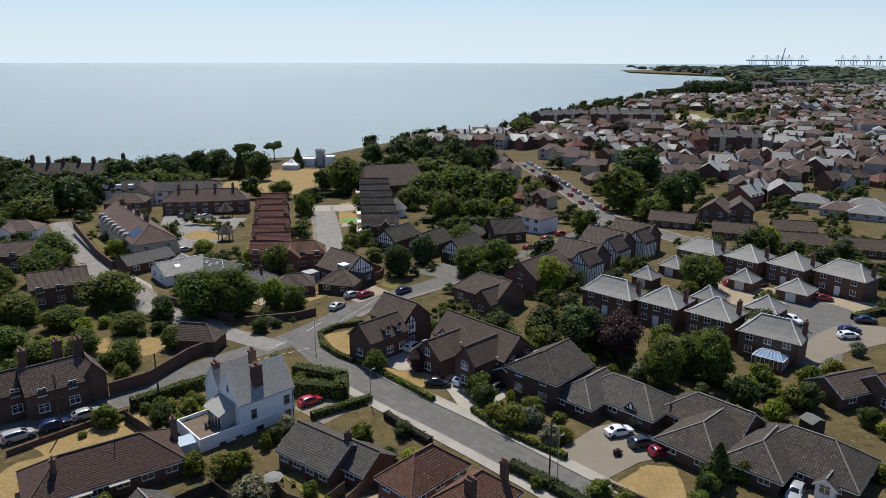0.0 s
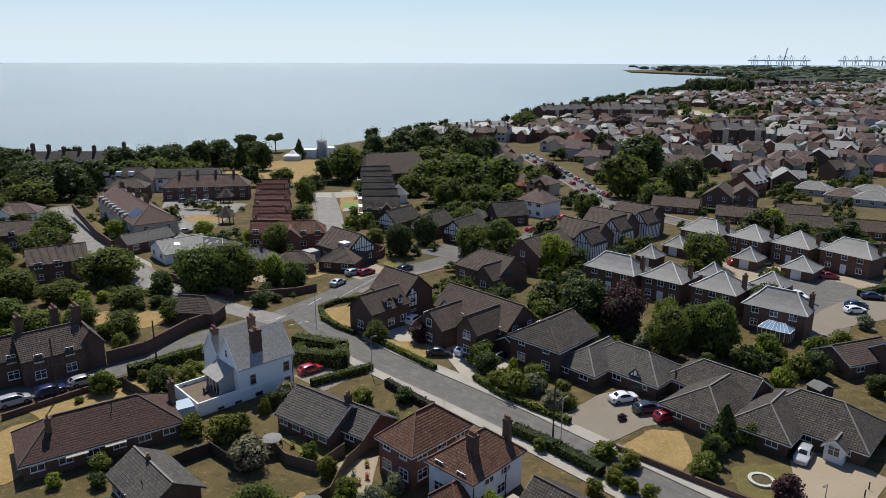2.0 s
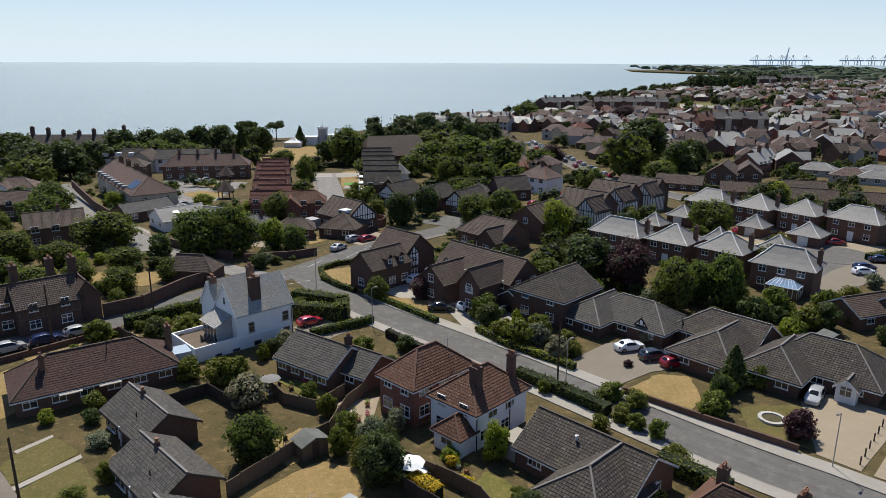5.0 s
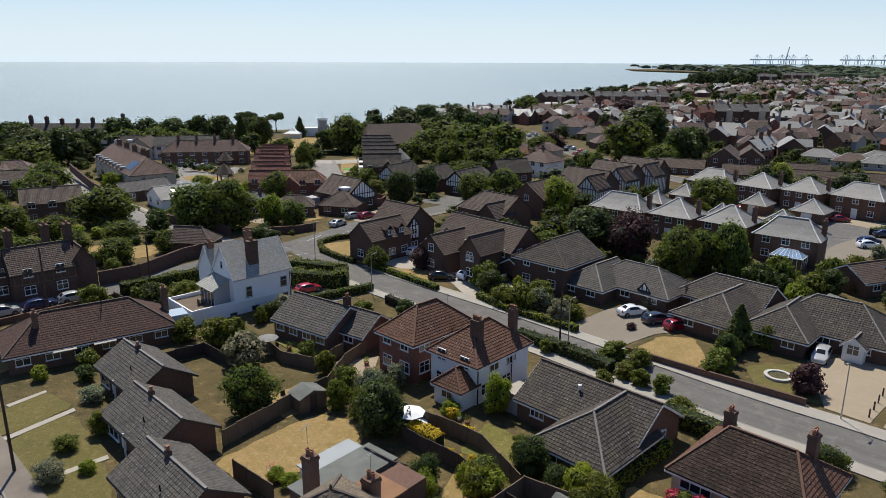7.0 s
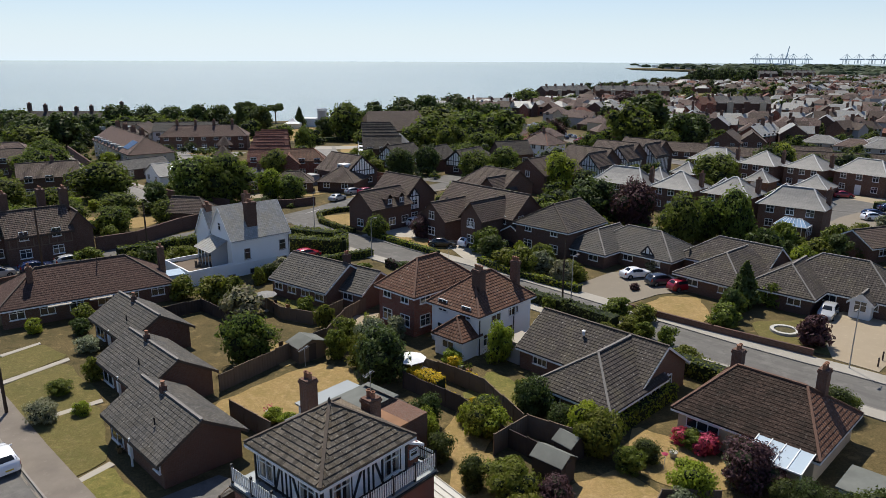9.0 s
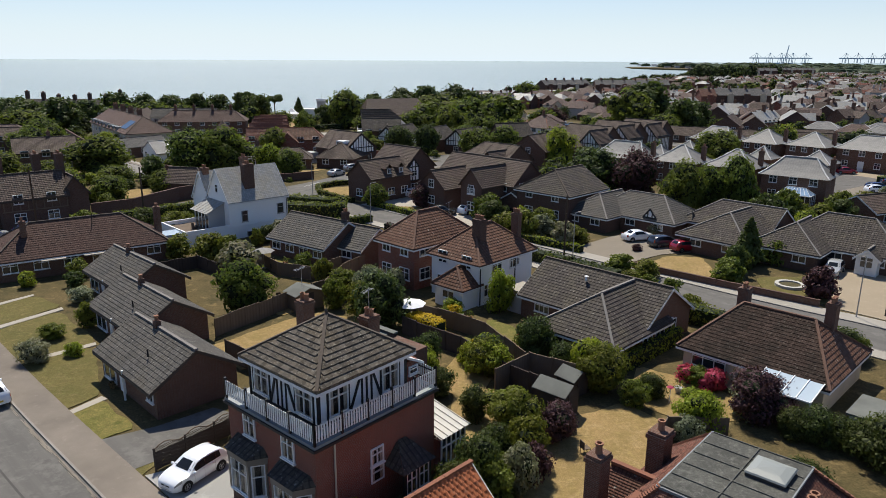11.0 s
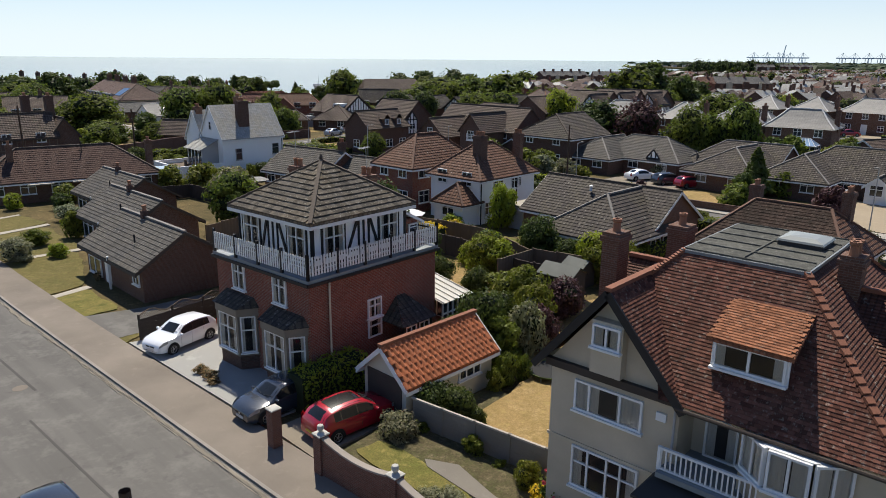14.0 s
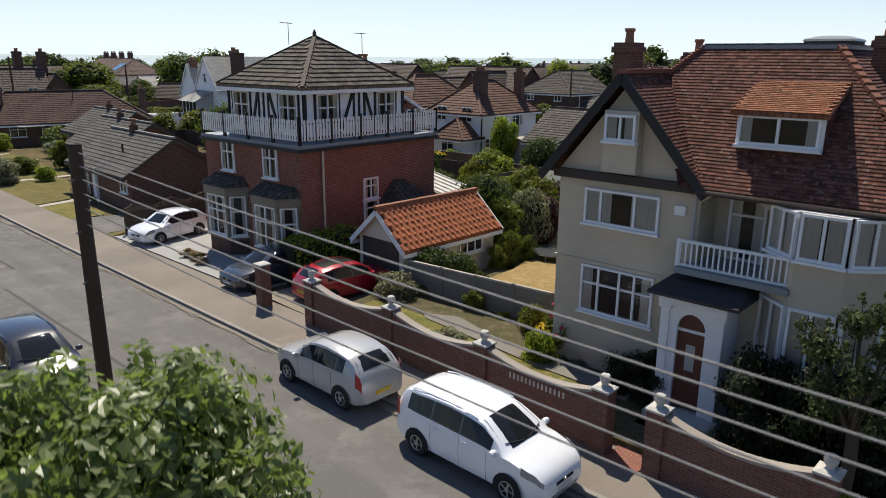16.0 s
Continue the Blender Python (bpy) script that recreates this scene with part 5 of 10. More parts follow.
    g = Geo().beam((3.9, -0.5, 4.82), (6.75, -0.5, 4.82), 0.09, 0.07).beam((3.9, -0.5, 4.2), (6.75, -0.5, 4.2), 0.07, 0.06)
    g.box(3.9, -0.55, 4.15, 3.99, -0.45, 4.86).box(6.68, -0.55, 4.15, 6.77, -0.45, 4.86)
    part("balustrade_rail", g, M["paint_white"], h)
    d = window(h, 0.95, 1.95, pose(5.05, 1.1, 4.15), 0, curtain=0.3)
    g = Geo()
    for i in range(9):
        t0, t1 = i / 9, (i + 1) / 9
        z0, z1 = 5.75 + 0.4 * math.sin(math.pi * t0), 5.75 + 0.4 * math.sin(math.pi * t1)
        x0, x1 = 4.2 + 1.7 * t0, 4.2 + 1.7 * t1
        g.face([(x0, -0.02, z0), (x1, -0.02, z1), (x1, -0.02, 6.2), (x0, -0.02, 6.2)])
        g.face([(x0, 0.3, z0), (x1, 0.3, z1), (x1, -0.02, z1), (x0, -0.02, z0)])
    part("balcony_arch", g, M["render_cream"], h)
    # bay on both floors
    pts = [(5.95, 0.0), (6.72, -0.62), (7.78, -0.62), (8.55, 0.0)]
    for z0, z1, s, hh in ((-0.1, 2.0, 2.0, 1.75), (3.75, 4.9, 4.9, 1.08)):
        g = Geo()
        for p, q in zip(pts, pts[1:]):
            g.face([(*p, z0), (*q, z0), (*q, z1), (*p, z1)])
            run = math.hypot(q[0] - p[0], q[1] - p[1])
            window(h, run - 0.06, hh, pose((p[0] + q[0]) / 2, (p[1] + q[1]) / 2, s, 0, 0, math.degrees(math.atan2(q[1] - p[1], q[0] - p[0]))), 1, rail=False, curtain=0.42)
        part("bay_wall", g, M["render_cream"], h)
    g = Geo().face([(*pts[0], 6.0), (*pts[1], 6.0), (*pts[2], 6.0), (*pts[3], 6.0)])
    part("bay_soffit", g, M["paint_white"], h)
    # porch
    p = part("porch", Geo().box(3.92, -1.15, -0.1, 4.14, -0.93, 3.2).box(5.3, -1.15, -0.1, 5.52, -0.93, 3.2).box(3.86, -1.2, 3.3, 5.58, 0, 3.56).box(3.95, -0.93, -0.1, 4.1, 0, 3.3).box(5.34, -0.93, -0.1, 5.49, 0, 3.3), M["paint_white"], h)
    part("capital", Geo().box(3.87, -1.2, 3.2, 4.19, -0.9, 3.3), M["paint_white"], p)
    part("capital", Geo().box(5.25, -1.2, 3.2, 5.57, -0.9, 3.3), M["paint_white"], p)
    r = Geo().box(3.62, -1.42, 3.56, 5.9, 0, 3.64)
    slope(r, [(3.62, -1.42, 3.645), (5.9, -1.42, 3.645), (5.6, 0, 3.95), (3.9, 0, 3.95)], 0)
    slope(r, [(5.9, -1.42, 3.645), (5.9, 0, 3.645), (5.6, 0, 3.95)], 0)
    slope(r, [(3.62, 0, 3.645), (3.62, -1.42, 3.645), (3.9, 0, 3.95)], 0)
    part("porch_roof", r, M["felt_dark"], h)
    g = Geo().box(4.14, -1.1, 0, 4.36, -0.95, 2.72).box(5.08, -1.1, 0, 5.3, -0.95, 2.72)
    for i in range(12):
        t0, t1 = math.pi * i / 12, math.pi * (i + 1) / 12
        x0, x1 = 4.72 - 0.36 * math.cos(t0), 4.72 - 0.36 * math.cos(t1)
        z0, z1 = 2.72 + 0.42 * math.sin(t0), 2.72 + 0.42 * math.sin(t1)
        g.face([(x0, -1.1, z0), (x1, -1.1, z1), (x1, -1.1, 3.3), (x0, -1.1, 3.3)])
        g.face([(x0, -0.95, z0), (x1, -0.95, z1), (x1, -1.1, z1), (x0, -1.1, z0)])
    g.face([(4.14, -1.1, 2.72), (4.36, -1.1, 2.72), (4.36, -1.1, 3.3), (4.14, -1.1, 3.3)]).face([(5.08, -1.1, 2.72), (5.3, -1.1, 2.72), (5.3, -1.1, 3.3), (5.08, -1.1, 3.3)])
    part("porch_arch", g, M["paint_white"], p)
    d = part("front_door", Geo().box(4.34, -1.0, 0.55, 5.1, -0.94, 2.66), M["door_wood"], h, "brown panelled front door")
    part("door_glass", Geo().box(4.6, -1.012, 1.6, 4.84, -1.0, 2.3), M["glass_pale"], d, "pale oval door glass")
    part("fanlight", Geo().box(4.34, -0.99, 2.7, 5.1, -0.95, 3.2), M["door_wood"], h)
    part("transom", Geo().box(4.34, -1.03, 2.64, 5.1, -0.95, 2.71), M["paint_white"], h)
    part("doorstep", Geo().box(3.9, -1.7, -0.05, 5.7, -0.2, 0.5).box(3.9, -2.1, -0.05, 5.7, -1.7, 0.3), M["stone"], h)
    part("downpipe", Geo().tube([(4.1, -0.08, 6.0), (4.1, -0.08, 3.6)], 0.04, n=8), M["render_grey"], h)
    part("gutter", Geo().tube([(4.2, -0.42, 6.08), (13.5, -0.42, 6.08)], 0.06, n=8), M["timber_dark"], h)
    part("alarm_box", Geo().box(3.55, -0.08, 5.35, 3.85, -0.003, 5.6), M["paint_white"], h)
    return h


rendered_house()

# ---- garage ----
h = house("garage", -1.0, 28.9, 46, "small pebbledashed garage with orange pantile roof", "garage")
block(h, 0, 0, 5.6, 2.7, 2.15, 3.35, 0, 0, 0, "pebbledash", "pantile", "ridge_red", (), over=0.3, step=0, boards="paint_white")
tile_parts(h, lay_tiles([(-3.05, -1.65, 1.883), (3.05, -1.65, 1.883), (3.05, 0, 3.35), (-3.05, 0, 3.35)], 0.3, 0.315) + lay_tiles([(3.05, 1.65, 1.883), (-3.05, 1.65, 1.883), (-3.05, 0, 3.35), (3.05, 0, 3.35)], 0.3, 0.315), "pantile", 0.3, 0.315, M["piece_pantile"], 0.02, 0.055)
for x0, x1 in ((-3.08, -1.0), (-0.98, 1.0), (1.02, 3.08)):
    part("ridge_tile", Geo().beam((x0, 0, 3.42), (x1, 0, 3.42), 0.24, 0.12), M["ridge_red"], h)
window(h, 1.5, 0.9, pose(1.2, -1.35, 1.0), 2, rail=False)
part("garage_door", Geo().box(-2.84, -1.1, 0, -2.78, 1.1, 2.05), M["timber_dark"], h)


# ---- stepped bungalows ----
def bungalow_step(x, y):
    h = house("bungalow", x, y, 45.5, "low brick bungalow with grey concrete-tiled gable roof", "bungalow", "stepped row of bungalows")
    m = block(h, 0, 0, 9.6, 5.9, 2.45, 4.25, 0, 0, 90, "brick_brown", "tile_grey", "ridge_grey", (), boards="ridge", over=0.5)
    side = lambda at, z: side_pose(m, 9.6, 5.9, "N", at, z)
    window(h, 2.2, 1.9, side(-3.2, 0.25), 1)
    part("door", Geo().box(-0.45, -0.06, 0.05, 0.45, 0, 2.05, side(-0.9, 0)), M["paint_white"], h)
    window(h, 1.0, 1.0, side(3.9, 1.05), 1)
    part("porch_post", Geo().box(-0.06, -0.5, 0, 0.06, -0.38, 2.3, side(0.4, 0)), M["paint_white"], h)
    c = part("flue", Geo().box(-0.22, 0.9, 3.9, 0.22, 1.34, 4.7), M["brick_dark"], h)
    part("flue_pot", Geo().lathe([(0.17, 4.65), (0.13, 4.95), (0.18, 5.0), (0.18, 5.1), (0, 5.1)], 10, Matrix.Translation((0, 1.12, 0))), M["pot"], c)
    part("vent_pipe", Geo().tube([(-1.9, -1.5, 3.2), (-1.9, -1.5, 3.75)], 0.06, n=7), M["paint_black"], h)
    return h


for bx, by in ((-20.8, 46.6), (-26.2, 56.6), (-31.9, 67.0)):
    bungalow_step(bx, by)

# ---- long brown bungalow ----
h = house("bungalow", -43.4, 78.2, 35, "long brick bungalow under a brown hipped tile roof", "bungalow")
block(h, 0, 0, 17.6, 8.4, 2.6, 5.4, 4.0, 4.0, 0, "brick_brown", "tile_plum", "ridge", ("S6", "E2"), over=0.45)
chimney(h, -5.5, -1.6, 3.6, 6.0, 0.6, 0.6, 1)
chimney(h, 9.3, 1.6, -0.1, 5.4, 0.7, 0.9, 2)
part("lean_to", Geo().box(8.9, -0.6, 0, 11.6, 2.2, 2.0), M["sheet_blue"], h, "pale blue glazed lean-to")
part("vent_pipe", Geo().tube([(1.5, -1.0, 4.6), (1.6, -1.0, 5.9)], 0.06, n=7), M["timber_dark"], h)
for k in (-3.2, 1.0):
    part("door_hood", Geo().box(k - 1.2, -5.3, 2.0, k + 1.2, -4.2, 2.1), M["concrete"], h)


# ---- white villa ----
def villa():
    h = house("villa", -32.2, 85.8, 43.5, "white rendered villa with slate roofs, brick stacks and roof terrace")
    h.matrix_basis = pose(-32.2, 85.8, -1.3, 0, 0, 43.5)
    part("ground_storey", Geo().box(-1.5, 0, -0.1, 4.6, 7.6, 2.75), M["render_white"], h)
    part("terrace", Geo().box(-1.28, 0.22, 2.76, 4.6, 7.4, 2.8), M["timber"], h)
    g = Geo().box(-1.5, 0, 2.75, 4.6, 0.2, 3.35).box(-1.5, 0.2, 2.75, -1.3, 7.4, 3.35).box(-1.5, 7.4, 2.75, 4.6, 7.6, 3.35)
    part("parapet", g, M["render_white"], h)
    block(h, 9.0, 3.1, 8.8, 6.2, 6.6, 10.5, 0, 0, 0, "render_white", "slate", "lead", (), over=0.25, step=0, boards="paint_white", verge=0.15)
    block(h, 8.0, 8.2, 6.8, 5.2, 6.0, 9.6, 0, 0, 0, "render_white", "slate", "lead", (), over=0.25, step=0, boards="paint_white", verge=0.15)
    # garden room on the terrace
    part("room_wall", Geo().box(2.3, 1.3, 2.8, 4.6, 1.42, 5.0), M["render_grey"], h)
    part("room_wall", Geo().box(2.3, 5.4, 2.8, 4.6, 5.5, 5.0), M["render_grey"], h)
    g = Geo()
    for k in range(5):
        y = 1.4 + k * 1.0
        g.box(2.3, y - 0.05, 2.8, 2.4, y + 0.05, 5.0)
    part("room_frame", g, M["paint_white"], h)
    part("room_glazing", Geo().face([(2.36, 5.4, 2.85), (2.36, 1.4, 2.85), (2.36, 1.4, 5.0), (2.36, 5.4, 5.0)]), M["glass"], h)
    r = Geo()
    slope(r, [(1.9, 5.9, 5.0), (1.9, 1.0, 5.0), (4.7, 1.0, 6.3), (4.7, 5.9, 6.3)], 0.25)
    r.face([(1.9, 1.0, 4.9), (4.7, 1.0, 6.2), (4.7, 1.0, 6.3), (1.9, 1.0, 5.0)])
    part("room_roof", r, M["slate"], h)
    part("gable_side", Geo().face([(2.3, 1.3, 5.0), (4.6, 1.3, 5.0), (4.6, 1.3, 6.1)]), M["render_grey"], h)
    chimney(h, 5.4, 8.3, 5.5, 10.0, 0.9, 1.0, 3, M["brick_brown"])
    chimney(h, 8.3, 1.3, 6.3, 11.0, 1.5, 0.9, 4, M["brick_dark"])
    chimney(h, 10.2, 5.9, 6.0, 11.3, 0.9, 0.9, 4, M["brick_brown"])
    S = lambda a, z: pose(a, 0, z)
    for a, z, w, hh in ((6.8, 3.5, 0.9, 1.5), (12.2, 3.9, 1.0, 1.45), (12.3, 1.5, 1.0, 1.4), (7.6, 0.2, 1.2, 1.9), (4.3, 0.7, 1.1, 1.1), (1.7, 0.8, 1.0, 1.0)):
        window(h, w, hh, S(a, z), 0, M["render_grey"])
    window(h, 0.7, 1.1, pose(4.6, 3.1, 7.3, 0, 0, -90), 0)
    window(h, 1.0, 1.2, pose(-1.5, 2.4, 0.9, 0, 0, -90), 0, M["render_grey"])
    part("band", Geo().box(4.6, -0.06, 2.95, 13.42, 0, 3.1), M["render_white"], h)
    part("downpipe", Geo().tube([(13.2, -0.1, 6.1), (13.2, -0.1, 0)], 0.05, n=8), M["paint_black"], h)
    part("terrace_chair", Geo().box(0.9, 3.0, 2.8, 1.5, 3.6, 3.2).box(0.9, 3.0, 3.2, 1.0, 3.6, 3.65), M["timber_dark"], h)


villa()

# ---- the middle gardens' houses ----
h = house("bungalow", -15.8, 82.4, -36, "low bungalow with mottled grey tile roof", "bungalow")
block(h, 0, 0, 9.5, 7.6, 2.5, 4.8, 0, 0, 0, "brick_brown", "tile_grey", "ridge", ("S4",))
block(h, 6.0, 1.5, 4.6, 6.0, 2.3, 4.2, 0, 0, 0, "brick_brown", "tile_grey", "ridge", ("S1",), over=0.3)
chimney(h, 4.0, 0.5, 3.8, 5.8, 0.7, 0.7, 2, M["brick_dark"])

h = house("house", -2.3, 73.7, 46, "red brick house with russet hipped tile roof")
block(h, 0, 0, 9.4, 5.6, 5.0, 7.6, 3.2, 3.2, 0, "brick_red", "tile_russet", "ridge_brown", ("W2", "S3"), 2, over=0.4)
g = Geo().tube([(2.2, -1.2, 6.8), (2.2, -1.2, 8.3)], 0.03, n=5).tube([(1.5, -1.4, 8.2), (2.9, -1.0, 8.3)], 0.02, n=5)
part("aerial", g, M["metal"], h)

h = house("house", 3.6, 69.0, 47, "white rendered house with russet hipped tile roof")
block(h, 0, 0, 8.6, 6.4, 4.6, 7.2, 3.0, 3.0, 0, "render_white", "tile_russet", "ridge_brown", ("W2",), 2, over=0.4)
for a, z, w in ((-1.6, 2.95, 1.5), (0.9, 2.9, 0.9), (1.8, 3.0, 0.5), (-3.0, 0.8, 1.2), (0.5, 0.7, 1.4)):
    window(h, w, 1.25, pose(a, -3.2, z), 1)
block(h, -5.2, -1.2, 2.6, 3.6, 2.4, 3.9, 1.2, 0, 0, "render_white", "tile_russet", "ridge_brown", ("W1",), over=0.3)
chimney(h, -1.9, -1.1, 5.0, 8.1, 0.9, 1.1, 4, M["brick_dark"])
chimney(h, 3.5, -1.6, 4.2, 8.0, 0.6, 0.9, 3, M["brick_brown"])
part("downpipe", Geo().tube([(-4.2, -3.28, 4.4), (-4.2, -3.28, 0)], 0.06, n=7), M["paint_black"], h)
part("downpipe", Geo().tube([(1.3, -3.28, 4.4), (1.3, -3.28, 0)], 0.06, n=7), M["paint_black"], h)

h = house("bungalow", 14.2, 59.4, -45, "brick bungalow with dark brown ribbed tile roofs", "bungalow")
block(h, 0, 0, 12.8, 7.8, 2.5, 5.0, 0, 0, 0, "brick_brown", "tile_dark", "ridge", ("N2", "E1"), over=0.45)
block(h, 3.0, -4.6, 8.6, 7.0, 2.5, 4.95, 3.6, 0, 90, "brick_brown", "tile_dark", "ridge_grey", ("N2", "W2"), over=0.45)
window(h, 1.6, 1.1, pose(-4.0, -3.9, 1.0), 2)
for k in range(3):
    window(h, 1.5, 1.2, pose(6.5, -3.6 + 2.0 * k, 0.9, 0, 0, 90), 1)
part("bathroom_vent", Geo().lathe([(0.12, 4.2), (0.12, 4.6), (0.2, 4.65), (0, 4.75)], 8, Matrix.Translation((-1.0, -1.5, 0))), M["paint_white"], h)
part("lean_to_roof", Geo().box(-8.6, -3.8, 2.2, -6.8, -1.0, 2.3), M["concrete"], h)
part("lean_to_wall", Geo().box(-8.4, -3.6, 0, -6.7, -1.2, 2.2), M["render_grey"], h)

h = house("bungalow", 24.8, 48.6, -45, "grey rendered bungalow with mossy dark hipped roof and red hips", "bungalow")
block(h, 0, 0, 10.0, 8.8, 2.6, 5.3, 2.4, 2.4, 0, "render_cream", "tile_mossy", "ridge_brown", (), over=0.45, hips="tile_russet")
for a, w in ((-3.0, 2.6), (0.1, 0.6), (2.2, 1.4)):
    window(h, w, 1.25, pose(a, -4.4, 1.0), 2 if w > 2 else 0)
chimney(h, -3.0, 1.0, 4.2, 6.2, 0.8, 0.8, 2, M["brick_brown"])
chimney(h, 3.2, 1.6, 4.0, 6.4, 0.7, 0.9, 3, M["brick_brown"])
r = Geo()
slope(r, [(1.2, -7.0, 2.1), (5.0, -7.0, 2.1), (5.0, -4.5, 2.55), (1.2, -4.5, 2.55)], 0)
for k in range(5):
    x = 1.2 + 0.95 * k
    part("glazing_bar", Geo().beam((x, -7.0, 2.13), (x, -4.5, 2.58), 0.07, 0.06), M["paint_white"], h)
part("gutter", Geo().beam((1.2, -7.0, 2.08), (5.0, -7.0, 2.08), 0.08, 0.1), M["paint_white"], h)
part("lean_to_roof", r, M["sheet_blue"], h)
g = Geo()
for x in (1.25, 3.1, 4.95):
    g.box(x - 0.05, -6.95, 0, x + 0.05, -6.85, 2.1)
part("lean_to_frame", g, M["paint_white"], h)

# two more roofs at the edge of the gardens
h = house("house", 36.5, 40.5, -45, "rendered bungalow with pink tiled hipped roof", "bungalow")
block(h, 0, 0, 9.0, 7.5, 2.6, 4.9, 3.5, 3.5, 0, "render_cream", "tile_pink", "ridge_red", ("S2",))
h = tagged(root("outbuilding", 28.2, 38.2, -45), "low outbuilding with grey sheet roof and white doors", "shed")
part("wall", Geo().box(-2.6, -1.6, 0, 2.6, 1.6, 2.0), M["paint_white"], h)
part("roof", Geo().box(-2.8, -1.8, 2.0, 2.8, 1.8, 2.12), M["felt"], h)

# ---- across the main road ----
h = house("house", -9.5, 121.0, 46, "brown brick house with tiled roofs, dormers and a timbered gable")
block(h, -3.2, 0.0, 9.0, 6.0, 4.4, 6.9, 0, 0, 0, "brick_dark", "tile_brown", "ridge", ("W1", "S3"), over=0.4)
block(h, 4.6, 2.6, 9.0, 7.4, 5.0, 8.2, 0, 0, -90, "brick_dark", "tile_brown", "ridge", ("W1",), 2, over=0.4)
for x in (-3.6, -0.9):
    d = part("dormer", Geo().box(x - 0.6, -2.9, 4.4, x + 0.6, -0.8, 5.6), M["brick_dark"], h)
    r = Geo()
    slope(r, [(x + 0.75, -3.1, 5.5), (x + 0.75, -0.6, 5.5), (x, -0.6, 6.3), (x, -3.1, 6.3)], 0.3)
    slope(r, [(x - 0.75, -0.6, 5.5), (x - 0.75, -3.1, 5.5), (x, -3.1, 6.3), (x, -0.6, 6.3)], 0.3)
    part("dormer_roof", r, M["tile_brown"], h)
    window(h, 0.8, 0.8, pose(x, -2.9, 4.65), 1, rail=False)


def timber_gable(h, m, w, z0, z1, zt):
    """A white timbered gable end: m puts its middle on the wall at ground level."""
    g = Geo().face([m @ Vector(p) for p in ((-w / 2, -0.05, z0), (w / 2, -0.05, z0), (w / 2, -0.05, z1), (0, -0.05, zt), (-w / 2, -0.05, z1))])
    part("gable_panel", g, M["render_white"], h)
    b = Geo()
    n = max(3, int(w / 0.7))
    for k in range(n + 1):
        x = -w / 2 + w * k / n
        top = z1 + (zt - z1) * (1 - abs(2 * x / w))
        b.box(x - 0.07, -0.12, z0, x + 0.07, -0.05, top, m)
    for z in (z0, z1):
        b.box(-w / 2, -0.14, z - 0.08, w / 2, -0.05, z + 0.08, m)
    for s in (-1, 1):
        b.beam(m @ Vector((s * w / 2, -0.14, z1)), m @ Vector((0, -0.14, zt)), 0.08, 0.2)
    part("timber_frame", b, M["paint_black"], h)


timber_gable(h, pose(3.0, -2.0, 0), 2.4, 2.6, 5.0, 6.4)
window(h, 1.3, 1.0, pose(3.0, -2.1, 3.4), 1)
window(h, 1.6, 1.2, pose(3.0, -2.1, 0.9), 1)

h = house("house", 4.0, 112.4, -46, "large brown brick house with several tiled gables")
block(h, 1.0, 3.2, 17.0, 7.6, 4.8, 8.0, 0, 0, 0, "brick_dark", "tile_brown", "ridge", ("S4", "E2"), 2, over=0.4)
block(h, -2.6, -2.6, 8.0, 6.0, 3.8, 6.3, 0, 0, 90, "brick_dark", "tile_brown", "ridge", ("W1", "N2"), 2, over=0.35)
block(h, 5.4, -2.0, 7.5, 4.4, 5.0, 7.4, 0, 0, 90, "brick_dark", "tile_brown", "ridge", ("W1",), 2, over=0.35)
timber_gable(h, pose(-5.0, -0.62, 0), 2.6, 3.2, 4.6, 6.0)
window(h, 1.6, 1.0, pose(5.4, -5.75, 3.4), 2)

h = house("house", 17.4, 103.8, -44, "brown brick house with wide dark tiled gable roof")
block(h, 0, 0, 10.0, 9.4, 4.8, 7.6, 3.0, 0, 90, "brick_dark", "tile_dark", "ridge", ("W2", "N2"), 2, over=0.4)
block(h, -6.0, -2.5, 4.0, 5.0, 2.4, 3.8, 0, 0, 90, "brick_dark", "tile_dark", "ridge", (), over=0.3)

h = house("bungalow", 27.2, 98.6, -46, "low bungalow with grey-brown ribbed hipped roof", "bungalow")
block(h, 1.5, 0.6, 13.0, 8.0, 2.5, 5.0, 3.8, 3.8, 0, "brick_dark", "tile_grey", "ridge_grey", ("S3",), over=0.5)
block(h, -3.6, -2.6, 9.0, 7.0, 2.5, 4.7, 3.4, 0, 90, "brick_dark", "tile_grey", "ridge_grey", ("W2", "N2"), over=0.5)
timber_gable(h, pose(4.6, -3.5, 0), 2.0, 2.2, 2.5, 3.7)

h = house("bungalow", 37.6, 88.4, -48, "brick bungalow with dark ribbed roofs and a timbered bay", "bungalow")
block(h, -1.2, 3.6, 12.0, 7.6, 2.5, 5.0, 3.6, 0, 0, "brick_brown", "tile_dark", "ridge_grey", ("S2", "W1"), over=0.5)
block(h, 1.2, -3.2, 9.5, 8.4, 2.5, 5.0, 4.0, 0, 90, "brick_brown", "tile_dark", "ridge_grey", ("W2", "N1"), over=0.5)
timber_gable(h, pose(-6.1, 0.6, 0, 0, 0, -60), 2.2, 1.9, 2.4, 3.6)

